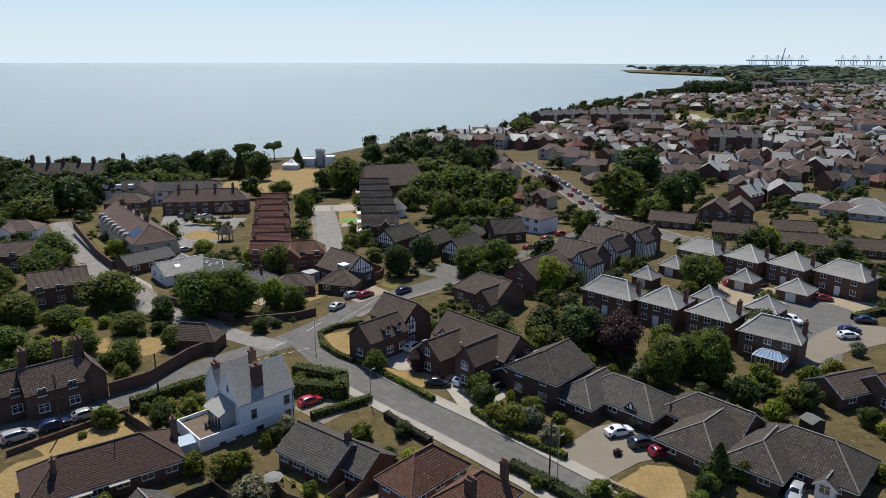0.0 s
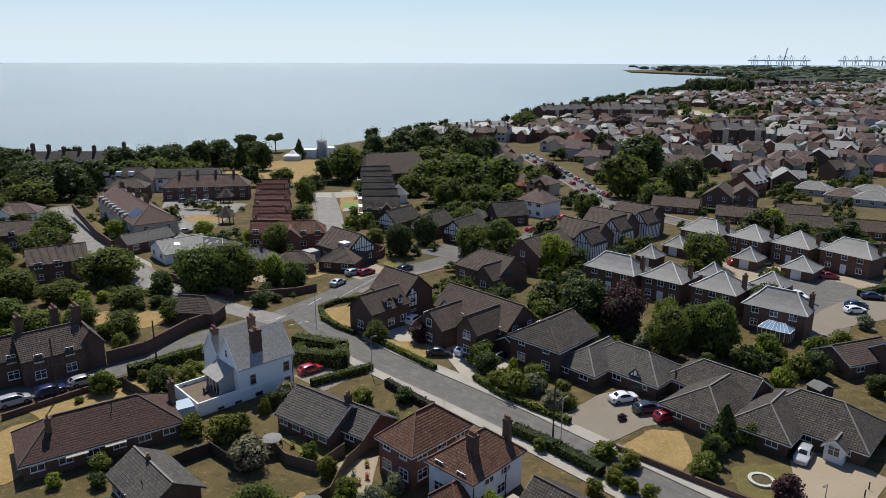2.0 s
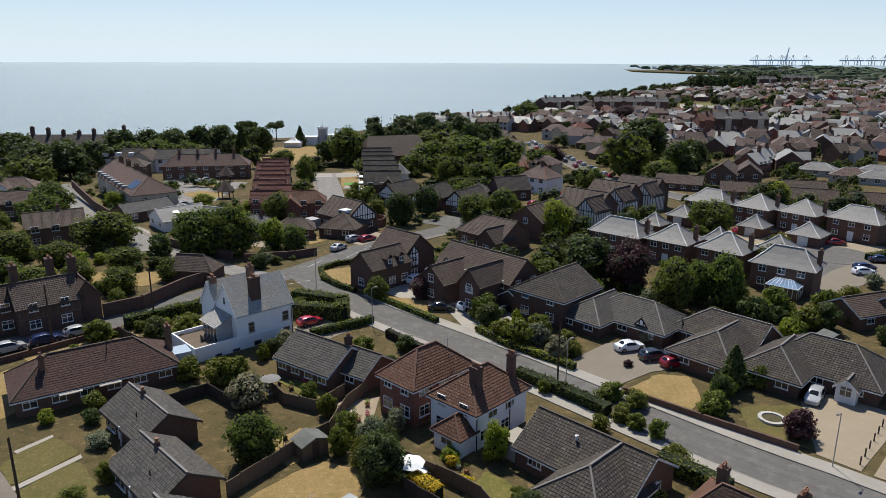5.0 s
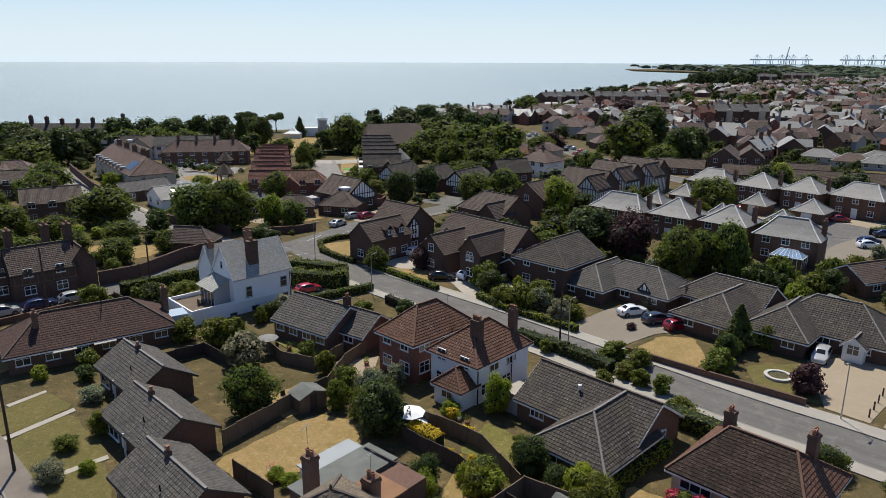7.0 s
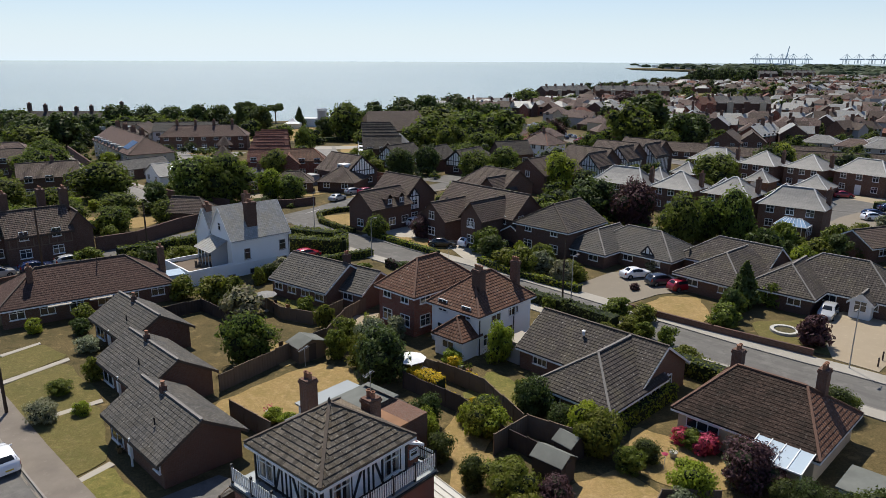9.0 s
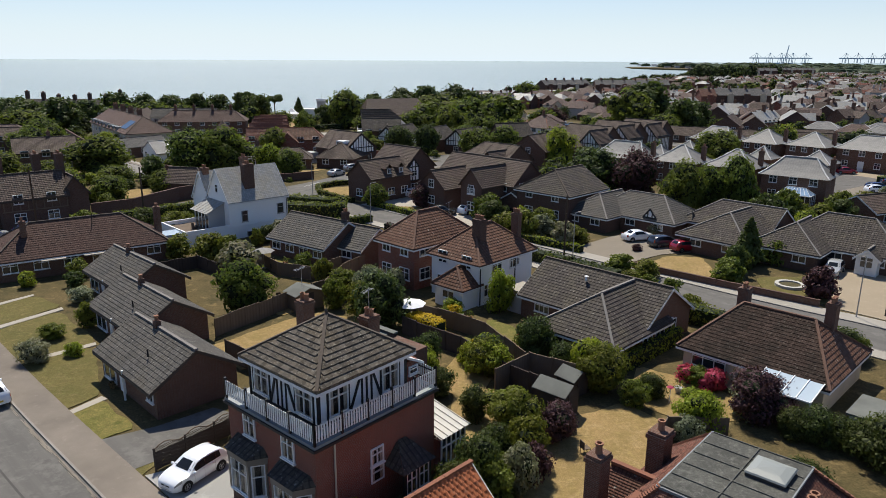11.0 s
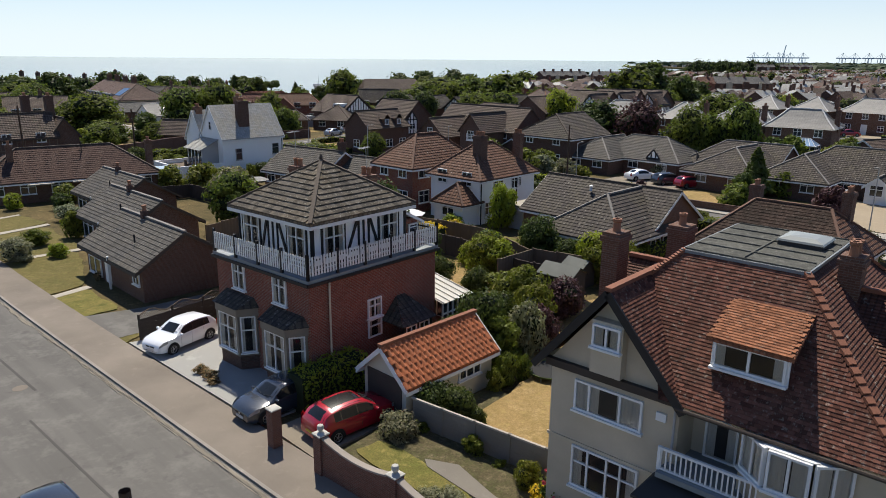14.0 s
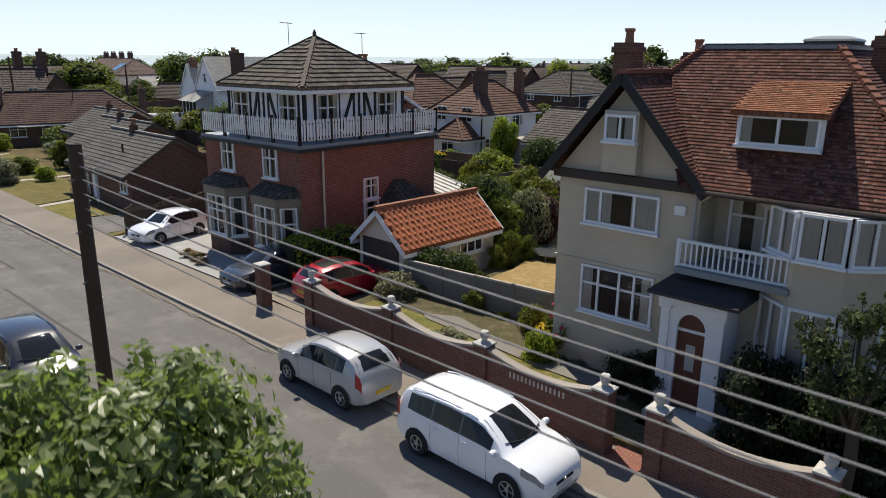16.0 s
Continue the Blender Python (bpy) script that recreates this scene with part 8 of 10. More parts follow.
patch([(54.0, 150.0), (62.0, 146.0), (80.0, 140.0), (92.0, 140.0), (97.0, 145.0), (80.0, 156.0), (64.0, 162.0)], "gravel", "driveway", "pale paved court before the brick houses", "drive", 0.045)
patch([(10.0, 158.0), (16.0, 166.0), (0.0, 176.0), (-8.0, 168.0)], "asphalt", "road", "wide asphalt junction in the side street", "road", 0.052)

# ---- road markings ----
g = Geo()
for k in range(9):
    t = k / 9
    x, y = -33 + 9.5 * t, 117 - 0.5 * t
    m = pose(-36 + 12.0 * t, 113.6 + 7.6 * t, 0.06, 0, 0, 32)
    g.box(-0.45, -0.07, 0, 0.45, 0.07, 0.006, m)
for a, b in (((-31.5, 121.5), (-29.0, 125.5)), ((-29.0, 125.5), (-30.5, 123.0)), ((-27.0, 129.0), (-25.0, 133.5))):
    g.beam((*a, 0.066), (*b, 0.066), 0.14, 0.012)
structure("trim", g, M["line_paint"], "worn white road markings at the junction", "marking")
g = Geo()
for k in range(14):
    t = k / 14
    g.beam((-24.0 + 10 * t, 128 + 22 * t, 0.07), (-24.0 + 10 * t + 0.6, 128 + 22 * t + 1.2, 0.07), 0.1, 0.01)
structure("trim", g, M["line_paint"], "broken white centre line", "marking")
g = Geo()
g.lathe([(0, 0.037), (0.33, 0.037), (0.33, 0.03)], 20, Matrix.Translation((-20.4, 29.2, 0)))
structure("manhole_cover", g, M["footway"], "round pale manhole cover in the road", "manhole")
for x0, y0, L, w in ((-24.0, 33.0, 12.0, 0.12), (-13.0, 21.5, 14.0, 0.1), (-6.0, 14.6, 9.0, 0.4)):
    g = Geo().box(-L / 2, -w / 2, 0.0, L / 2, w / 2, 0.036, pose(x0, y0, 0, 0, 0, -42))
    structure("road_patch", g, M["tar"], "dark tarred seam in the asphalt", "road")

# ---- walls, fences and hedges ----
def trellis_fence(ax, ay, bx, by, bays=3):
    """Woven panels under a lattice with a waved top rail."""
    e = tagged(root("fence", ax, ay, math.degrees(math.atan2(by - ay, bx - ax))), "dark woven fence with waved lattice top beside the forecourt", "fence")
    w = math.hypot(bx - ax, by - ay) / bays
    wave = lambda x: 1.5 + 0.16 * math.sin(x / w * math.pi * 2 - 0.6)
    for k in range(bays + 1):
        part("post", Geo().box(k * w - 0.05, -0.05, -0.1, k * w + 0.05, 0.05, wave(k * w) + 0.08), M["timber_dark"], e)
    for k in range(bays):
        x0 = k * w + 0.05
        g = Geo()
        for j in range(10):
            z = 0.05 + j * 0.115
            o = 0.018 * (1 if j % 2 else -1)
            at = [(x0 + (w - 0.1) * i / 8, o * math.cos(i * math.pi / 2)) for i in range(9)]
            for (p, a), (q, b) in zip(at, at[1:]):
                g.face([(p, a - 0.012, z), (q, b - 0.012, z), (q, b - 0.012, z + 0.113), (p, a - 0.012, z + 0.113)])
                g.face([(q, b + 0.012, z), (p, a + 0.012, z), (p, a + 0.012, z + 0.113), (q, b + 0.012, z + 0.113)])
        tagged(part("woven_panel", g, M["timber_dark"], e), kind="stuff")
        g = Geo()
        n = 14
        for i in range(n):
            p = x0 + (w - 0.1) * i / n
            for s in (-1, 1):
                q = min(x0 + w - 0.1, max(x0, p + s * 0.26))
                g.beam((p, 0.01 * s, 1.22), (q, 0.01 * s, min(wave(q), 1.22 + abs(q - p))), 0.012, 0.028)
        tagged(part("lattice", g, M["timber"], e), kind="stuff")
        for i in range(6):
            p, q = x0 + (w - 0.1) * i / 6, x0 + (w - 0.1) * (i + 1) / 6
            part("top_rail", Geo().beam((p, 0, wave(p)), (q, 0, wave(q)), 0.05, 0.05), M["timber"], e)


trellis_fence(-17.2, 35.2, -13.5, 40.0)
fence([(-20.2, 55.6), (-15.6, 62.6), (-12.6, 66.6)], 1.7, "weathered timber fence between back gardens")
fence([(-12.6, 66.6), (-11.6, 72.6), (-8.8, 78.6)], 1.6, "grey timber fence beside the gravel yard")
fence([(-17.8, 50.8), (-13.6, 47.4)], 1.7, "timber fence behind the brick house")
fence([(-22.6, 78.4), (-19.0, 73.6), (-15.0, 71.8), (-12.2, 76.0)], 1.5, "timber fence round a back lawn")
fence([(-6.6, 60.6), (-3.9, 61.0), (0.6, 57.6), (3.2, 55.2), (6.0, 49.0)], 1.6, "timber fence behind golden shrubs")
fence([(-4.0, 56.6), (1.0, 52.0), (4.4, 47.0), (7.4, 44.0)], 1.6, "dark timber fence between back gardens", mat="timber_dark")
fence([(3.4, 45.6), (6.2, 48.6), (9.4, 46.4)], 1.8, "grey timber fence round a compost corner", mat="timber")
fence([(-47.4, 93.3), (-38.7, 86.0)], 1.8, "tall dark timber fence beside a planted garden", mat="timber_dark")
fence([(-33.8, 71.6), (-28.8, 76.0), (-24.0, 72.0)], 1.5, "dark timber fence behind the bungalow", mat="timber_dark")
fence([(12.0, 36.0), (14.0, 39.4), (18.0, 39.4)], 1.4, "low timber fence behind pale bush")
e = tagged(plain_root("garden_wall"), "grey concrete panel wall dividing the front garden", "wall")
for k in range(4):
    a, b = Vector((3.4, 21.8)).lerp(Vector((-1.7, 25.7)), k / 4), Vector((3.4, 21.8)).lerp(Vector((-1.7, 25.7)), (k + 1) / 4)
    run, m = (b - a).length, pose(a.x, a.y, 0.25, 0, 0, math.degrees(math.atan2(b.y - a.y, b.x - a.x)))
    for j in range(4):
        part("panel", Geo().box(0.06, -0.025, 0.305 * j, run - 0.06, 0.025, 0.3 + 0.305 * j, m), M["concrete_old"], e)
    part("post", Geo().box(-0.06, -0.06, -0.1, 0.06, 0.06, 1.3, m), M["concrete_old"], e)
    part("coping", Geo().box(0, -0.05, 1.22, run, 0.05, 1.29, m), M["concrete"], e)
garden_wall([(21.6, 76.9), (28.8, 70.4), (36.4, 64.0)], 0.75, label="low brown brick wall along the footway")
garden_wall([(-59.4, 84.0), (-56.6, 87.1), (-52.5, 91.5), (-48.2, 95.6)], 0.8, 0.3, label="low dark stone wall along the lane", mat="brick_dark")
garden_wall([(-53.4, 101.6), (-49.0, 105.4), (-45.6, 115.4), (-42.6, 119.6)], 2.2, 0.35, label="tall old brick wall along the lane", mat="brick_dark")
garden_wall([(-117.0, 214.0), (-103.0, 194.2), (-93.0, 180.2), (-84.2, 169.6), (-80.6, 172.4)], 2.2, 0.35, label="old brick wall beside the lane", mat="brick_dark")
garden_wall([(-60.6, 144.6), (-50.6, 138.0), (-43.0, 133.4)], 1.8, 0.35, label="old brick wall under the trees", mat="brick_dark")
garden_wall([(-40.2, 132.8), (-30.6, 135.4), (-27.0, 138.0)], 1.5, 0.35, label="curved dark wall by the junction", mat="brick_dark")
garden_wall([(-20.6, 159.0), (-15.4, 163.6), (-15.0, 167.0), (-18.0, 170.4)], 1.7, label="red brick front wall", mat="brick_red")

hedge([(-23.9, 102.6), (-16.3, 101.2), (-16.8, 105.6), (-24.6, 108.6)], 2.2, 2.4, M["leaf"], 1, "tall clipped green hedge beside the villa", 20, 0.16)
hedge([(-47.8, 97.4), (-42.0, 102.8), (-36.2, 107.6)], 1.6, 1.9, M["leaf"], 2, "long clipped hedge along the lane", 20, 0.16)
hedge([(-8.4, 94.4), (-5.0, 90.6), (-1.9, 87.2)], 1.0, 1.2, M["leaf_purple"], 22, "brown-leaved hedge along the footway", 22, 0.15)
hedge([(-19.5, 94.4), (-15.4, 97.2), (-11.6, 99.8)], 1.1, 1.2, M["leaf"], 3, "low hedge beside the villa drive", 22, 0.15)
hedge([(-16.4, 133.0), (-21.6, 130.6), (-24.0, 126.8), (-22.6, 121.4), (-19.2, 117.2), (-16.0, 114.4)], 0.9, 0.9, M["leaf"], 4, "low clipped hedge curving round the corner", 22, 0.16)
hedge([(-12.8, 112.2), (-7.2, 106.2), (-1.6, 100.2)], 1.0, 0.9, M["leaf_light"], 5, "low yellow-green hedge along the footway", 22, 0.15)
hedge([(4.8, 96.4), (8.6, 91.0), (12.4, 87.4), (16.6, 83.6)], 1.0, 1.0, M["leaf_light"], 6, "yellow-green front hedge along the footway", 22, 0.15)
hedge([(9.4, 81.0), (14.0, 76.6), (18.2, 71.8)], 1.6, 1.4, M["leaf_dark"], 7, "thick dark roadside hedge", 20, 0.16)
hedge([(13.8, 49.6), (19.4, 55.0)], 1.2, 1.4, M["leaf_light"], 8, "clipped hedge between two bungalows", 24, 0.12)
hedge([(21.6, 61.0), (26.0, 56.6)], 1.8, 1.7, M["leaf"], 9, "thick hedge behind the bungalow", 22, 0.14)
hedge([(-6.6, 27.4), (-4.6, 29.4)], 1.3, 1.9, M["leaf_light"], 10, "clipped hedge beside the forecourt", 60, 0.07)
hedge([(-3.0, 56.9), (-0.9, 54.9)], 1.3, 1.9, M["leaf_yellow"], 11, "bright golden hedge on a fence", 90, 0.09)
hedge([(86.0, 136.0), (94.0, 140.0)], 1.6, 1.4, M["leaf"], 13, "clipped hedge by the turning head", 14, 0.2)
hedge([(94.0, 138.0), (104.0, 143.0)], 1.8, 1.6, M["leaf_dark"], 14, "dark clipped hedge by the court", 14, 0.2)
hedge([(64.0, 226.0), (110.0, 206.0)], 2.4, 2.2, M["leaf"], 15, "long green garden hedge between houses", 7, 0.3)
hedge([(100.0, 178.0), (124.0, 166.0)], 2.0, 1.8, M["leaf"], 16, "long green garden hedge between houses", 7, 0.3)
hedge([(20.0, 222.0), (-6.0, 222.0)], 2.4, 2.0, M["leaf_dark"], 17, "long green garden hedge between houses", 7, 0.3)
hedge([(-56.0, 260.0), (-40.0, 266.0)], 2.4, 2.0, M["leaf_dark"], 18, "long hedge by the field", 7, 0.3)


# ---- brick front wall with scalloped coping, piers and ball finials ----
def pier(x, y, h=1.72, ball=True, ang=-43):
    e = tagged(root("gate_pier", x, y, ang), "brown brick gate pier" + (" with stone ball finial" if ball else " with flat cap"), "pier", "piers of the front wall")
    part("shaft", Geo().box(-0.21, -0.21, -0.1, 0.21, 0.21, h), M["brick_wall"], e)
    part("cap", Geo().lathe([(0.34, h), (0.34, h + 0.05), (0.2, h + 0.09), (0, h + 0.1)], 4, pose(0, 0, 0, 0, 0, 45)), M["stone"], e)
    if ball:
        part("finial", Geo().lathe([(0.09, h + 0.06), (0.07, h + 0.14), (0.12, h + 0.2), (0.14, h + 0.28), (0.11, h + 0.37), (0, h + 0.42)], 12), M["stone"], e, "", True)


PIERS = [(-4.95, 22.35), (-2.0, 19.75), (0.75, 16.95), (3.45, 14.3), (4.45, 13.3), (6.95, 10.9)]
for x, y in PIERS:
    pier(x, y)
pier(-7.15, 24.2, 1.75, False)
for k, (a, b) in enumerate(zip(PIERS, PIERS[1:])):
    if k == 3:
        continue
    e = tagged(root("front_wall", a[0], a[1], math.degrees(math.atan2(b[1] - a[1], b[0] - a[0]))), "brown brick front wall with curved pale coping", "wall")
    run = math.hypot(b[0] - a[0], b[1] - a[1])
    g, c = Geo(), Geo()
    n = 16
    lo = 1.36
    zz = [lo + 0.26 * (2 * i / n - 1) ** 2 for i in range(n + 1)]
    for i in range(n):
        x0, x1 = 0.21 + (run - 0.42) * i / n, 0.21 + (run - 0.42) * (i + 1) / n
        z0, z1 = zz[i], zz[i + 1]
        for s in (-0.12, 0.12):
            q = [(x0, s, -0.1), (x1, s, -0.1), (x1, s, z1), (x0, s, z0)]
            g.face(q if s < 0 else q[::-1])
        c.face([(x0, -0.13, z0 + 0.05), (x1, -0.13, z1 + 0.05), (x1, 0.13, z1 + 0.05), (x0, 0.13, z0 + 0.05)])
        for s in (-0.13, 0.13):
            q = [(x0, s, z0 - 0.02), (x1, s, z1 - 0.02), (x1, s, z1 + 0.05), (x0, s, z0 + 0.05)]
            c.face(q if s < 0 else q[::-1])
    part("brickwork", g, M["brick_wall"], e)
    part("coping", c, M["coping"], e)
    if k == 2:
        for i in range(14):
            x0 = 1.0 + 0.13 * i
            part("pierced_brick", Geo().box(x0, -0.132, 1.12, x0 + 0.055, -0.12, 1.27), M["stone"], e)
part_gate = tagged(root("threshold", 3.95, 13.8, -43), "red tiled step in the gateway", "step")
part("tiles", Geo().box(-0.45, -0.3, 0, 0.45, 1.6, 0.16), M["brick_red"], part_gate)


# ---- cars ----
CAR_TOP = {
    "mpv": [(0, 0.36), (0.012, 0.44), (0.05, 0.53), (0.14, 0.6), (0.225, 0.66), (0.30, 0.80), (0.38, 0.925), (0.46, 0.975), (0.6, 1.0), (0.76, 0.985), (0.9, 0.945), (0.94, 0.9), (0.965, 0.76), (0.985, 0.62), (1.0, 0.42)],
    "hatch": [(0, 0.40), (0.015, 0.48), (0.06, 0.555), (0.16, 0.62), (0.27, 0.665), (0.34, 0.79), (0.42, 0.93), (0.5, 0.985), (0.6, 1.0), (0.74, 0.98), (0.84, 0.935), (0.9, 0.86), (0.945, 0.73), (0.98, 0.62), (1.0, 0.42)],
    "saloon": [(0, 0.4), (0.015, 0.48), (0.06, 0.56), (0.16, 0.63), (0.27, 0.665), (0.35, 0.82), (0.42, 0.945), (0.5, 0.99), (0.6, 1.0), (0.7, 0.97), (0.76, 0.9), (0.84, 0.74), (0.9, 0.69), (0.975, 0.67), (0.99, 0.58), (1.0, 0.42)],
}
CAR_GLASS = {
    "mpv": ((0.228, 0.4), (0.938, 0.968), ((0.305, 0.5), (0.515, 0.7), (0.715, 0.885))),
    "hatch": ((0.285, 0.412), (0.855, 0.943), ((0.355, 0.54), (0.555, 0.735), (0.75, 0.82))),
    "saloon": ((0.285, 0.412), (0.725, 0.83), ((0.36, 0.535), (0.55, 0.71))),
}


def along(knots, u):
    for (a, p), (b, q) in zip(knots, knots[1:]):
        if u <= b:
            return p + (q - p) * (u - a) / (b - a)
    return knots[-1][1]


def car(x, y, ang, paint, L=4.1, W=1.72, H=1.48, style="hatch", label="", fine=False, sunroof=False):
    """A parked car with its nose along x: one lofted shell, with glass and lamps set on it."""
    e = tagged(root("car", x, y, ang, 0.05), label, "car")
    top, (ws, rw, sides) = CAR_TOP[style], CAR_GLASS[style]
    wide = [(0, 0.72), (0.03, 0.85), (0.1, 0.95), (0.25, 1.0), (0.8, 1.0), (0.93, 0.95), (0.98, 0.88), (1.0, 0.8)]
    low = [(0, 0.26), (0.06, 0.19), (0.94, 0.2), (1.0, 0.3)]

    def section(u):
        zt, w, zb = along(top, u) * H, along(wide, u) * W / 2, along(low, u)
        belt = (0.6 + 0.05 * u) * H
        cab = max(0.0, min(1.0, (zt - belt - 0.03) / (0.9 * H - belt)))
        zs = min(belt, zt - 0.05)
        wr = w * (0.93 - 0.17 * cab)
        return [(0.84 * w, zb), (0.96 * w, zb + 0.06), (w, zb + (zs - zb) * 0.55), (0.975 * w, zs), (wr, zt - 0.045 - 0.02 * cab), (0.78 * wr, zt - 0.012), (0, zt)]

    X = lambda u: L * (0.5 - u)

    def steps(u0, u1):
        return [u0] + [u for u in us if u0 + 0.004 < u < u1 - 0.004] + [u1]

    us = sorted({u for u, _ in top} | {0.03, 0.1, 0.19, 0.25, 0.34, 0.53, 0.68, 0.82})
    rings = []
    for u in us:
        half = section(u)
        rings.append([(X(u), -a, z) for a, z in half] + [(X(u), a, z) for a, z in half[-2::-1]])
    g = Geo()
    for r0, r1 in zip(rings, rings[1:]):
        for i in range(len(r0) - 1):
            g.face([r0[i], r1[i], r1[i + 1], r0[i + 1]])
        g.face([r0[-1], r1[-1], r1[0], r0[0]])
    g.face(rings[0])
    g.face(rings[-1][::-1])
    part("body", g, paint, e, "", True)

    def skin(u0, u1, i, a0, a1, s, off=0.008):
        """A patch on the side between two of the shell's lines."""
        g, rows = Geo(), []
        for u in steps(u0, u1):
            h = section(u)
            p, q = Vector(h[i]), Vector(h[i + 1])
            rows.append([(X(u), s * (p.lerp(q, a).x + off), p.lerp(q, a).y + off * 0.3) for a in (a0, a1)])
        for p, q in zip(rows, rows[1:]):
            f = [p[0], q[0], q[1], p[1]]
            g.face(f if s < 0 else f[::-1])
        return g

    def screen(u0, u1):
        g, rows = Geo(), []
        for u in steps(u0, u1):
            h = section(u)
            d = (along(top, u + 0.01) - along(top, u - 0.01)) * H / (-0.02 * L)
            n = Vector((-d, 0, 1)).normalized() * 0.008
            wr, zt = h[4][0], h[6][1]
            rows.append([Vector((X(u), k * wr, zt - 0.012 * abs(k) / 0.78 if abs(k) < 0.79 else zt - 0.04)) + n for k in (-0.88, -0.5, 0, 0.5, 0.88)])
        for p, q in zip(rows, rows[1:]):
            for i in range(4):
                g.face([p[i], q[i], q[i + 1], p[i + 1]])
        return g

    part("windscreen", screen(*ws), M["glass_car"], e, "dark car glass", True)
    if sunroof:
        part("sunroof", screen(0.44, 0.8), PAINT["black"], e, "dark glass roof panel", True)
    part("rear_window", screen(*rw), M["glass_car"], e, "dark car glass", True)
    for s in (-1, 1):
        for a, b in sides if fine else ((sides[0][0], sides[-1][1]),):
            part("side_window", skin(a, b, 3, 0.12, 0.86, s), M["glass_car"], e, "dark car glass")
        if fine:
            part("window_surround", skin(sides[0][0], sides[-1][1], 3, 0.08, 0.9, s, 0.004), PAINT["black"], e, "black window surround")
        part("headlight", skin(0.012, 0.125, 2, 0.6, 1.18, s, 0.012), M["lamp_clear"], e)
        part("tail_light", skin(0.945, 0.99, 2, 0.35, 1.5, s, 0.012), M["lamp_red"], e)
        for u in (0.195, 0.805):
            c = Vector((X(u), s * (W / 2 - 0.1), 0.31))
            arch = [(c.x + 0.385 * math.cos(t), max(0.21, 0.31 + 0.385 * math.sin(t))) for t in [math.pi * k / 9 - 0.25 for k in range(11)] if t < math.pi + 0.3]
            f = [(a, s * (W / 2 + 0.003), z) for a, z in arch]
            part("wheel_arch", Geo().face(f if s > 0 else f[::-1]), M["tyre"], e)
            m = Matrix.Translation(c) @ pose(0, 0, 0, 90)
            w = part("wheel", Geo().lathe([(0.19, -0.1), (0.29, -0.118), (0.32, -0.08), (0.32, 0.08), (0.29, 0.118), (0.19, 0.1)], 20, m), M["tyre"], e, "", True)
            r = Geo().lathe([(0, -0.105), (0.06, -0.11), (0.07, -0.09)], 12, m).lathe([(0.07, 0.09), (0.06, 0.11), (0, 0.105)], 12, m)
            r.lathe([(0.17, -0.09), (0.185, -0.12), (0.205, -0.115)], 18, m).lathe([(0.205, 0.115), (0.185, 0.12), (0.17, 0.09)], 18, m)
            for k in range(5):
                t = k * 1.2566
                for z in (-0.105, 0.105):
                    r.beam(m @ Vector((0.04 * math.cos(t), 0.04 * math.sin(t), z)), m @ Vector((0.185 * math.cos(t), 0.185 * math.sin(t), z)), 0.045, 0.018)
            part("rim", r, M["rim"], w)
        if fine:
            h = section(ws[0] + 0.045)
            part("mirror", Geo().lathe([(0, -0.1), (0.07, -0.08), (0.085, 0.0), (0.07, 0.08), (0, 0.1)], 10, Matrix.Translation((X(ws[0] + 0.045), s * (h[3][0] + 0.1), h[3][1] + 0.06)) @ pose(0, 0, 0, 90)), paint, e, "", True)
            for u in (0.475, 0.665):
                w2 = section(u)[2][0]
                part("door_handle", Geo().box(X(u) - 0.1, s * w2 - 0.012, 0.56 * H, X(u) + 0.08, s * w2 + 0.014, 0.585 * H), paint, e)
            for u in (0.33, 0.508, 0.706):
                h = section(u)
                g = Geo()
                for (a, z0), (b, z1) in zip(h[1:4], h[2:5]):
                    if z0 < 0.64 * H:
                        g.beam((X(u), s * (a + 0.001), z0), (X(u), s * (b + 0.001), z1 if z1 < 0.7 * H else z0 + 0.02), 0.006, 0.006)
                part("door_seam", g, M["tyre"], e)
            if style == "mpv":
                a, b = section(0.45), section(0.88)
                part("roof_rail", Geo().tube([(X(0.43), s * a[4][0] * 0.94, a[4][1] + 0.04), (X(0.48), s * a[4][0] * 0.94, a[4][1] + 0.08), (X(0.84), s * b[4][0] * 0.94, b[4][1] + 0.09), (X(0.89), s * b[4][0] * 0.94, b[4][1] + 0.04)], 0.018, n=6), M["tyre"] if paint is PAINT["silver"] else paint, e)
    if fine:
        part("number_plate", Geo().box(L / 2 - 0.02, -0.26, 0.36, L / 2 + 0.02, 0.26, 0.47), M["line_paint"], e)
        part("number_plate", Geo().box(-L / 2 - 0.02, -0.26, 0.48, -L / 2 + 0.03, 0.26, 0.59), M["plate_yellow"], e)
        part("grille", Geo().box(L / 2 - 0.1, -0.32, 0.52, L / 2 + 0.004, 0.32, 0.6), M["tyre"], e)
        part("air_intake", Geo().box(L / 2 - 0.12, -0.5, 0.28, L / 2 - 0.0, 0.5, 0.34), M["tyre"], e)
        part("badge", Geo().lathe([(0.05, 0), (0.05, 0.012), (0, 0.014)], 12, Matrix.Translation((L / 2 + 0.004, 0, 0.56)) @ pose(0, 0, 0, 0, 90)), M["rim"], e)
        for s in (-1, 1):
            u = ws[0] + 0.004
            z = section(u)[6][1]
            part("wiper", Geo().beam((X(u), s * 0.1, z + 0.012), (X(u + 0.025), s * 0.62, section(u + 0.025)[6][1] + 0.005), 0.02, 0.015), M["tyre"], e)
    return e


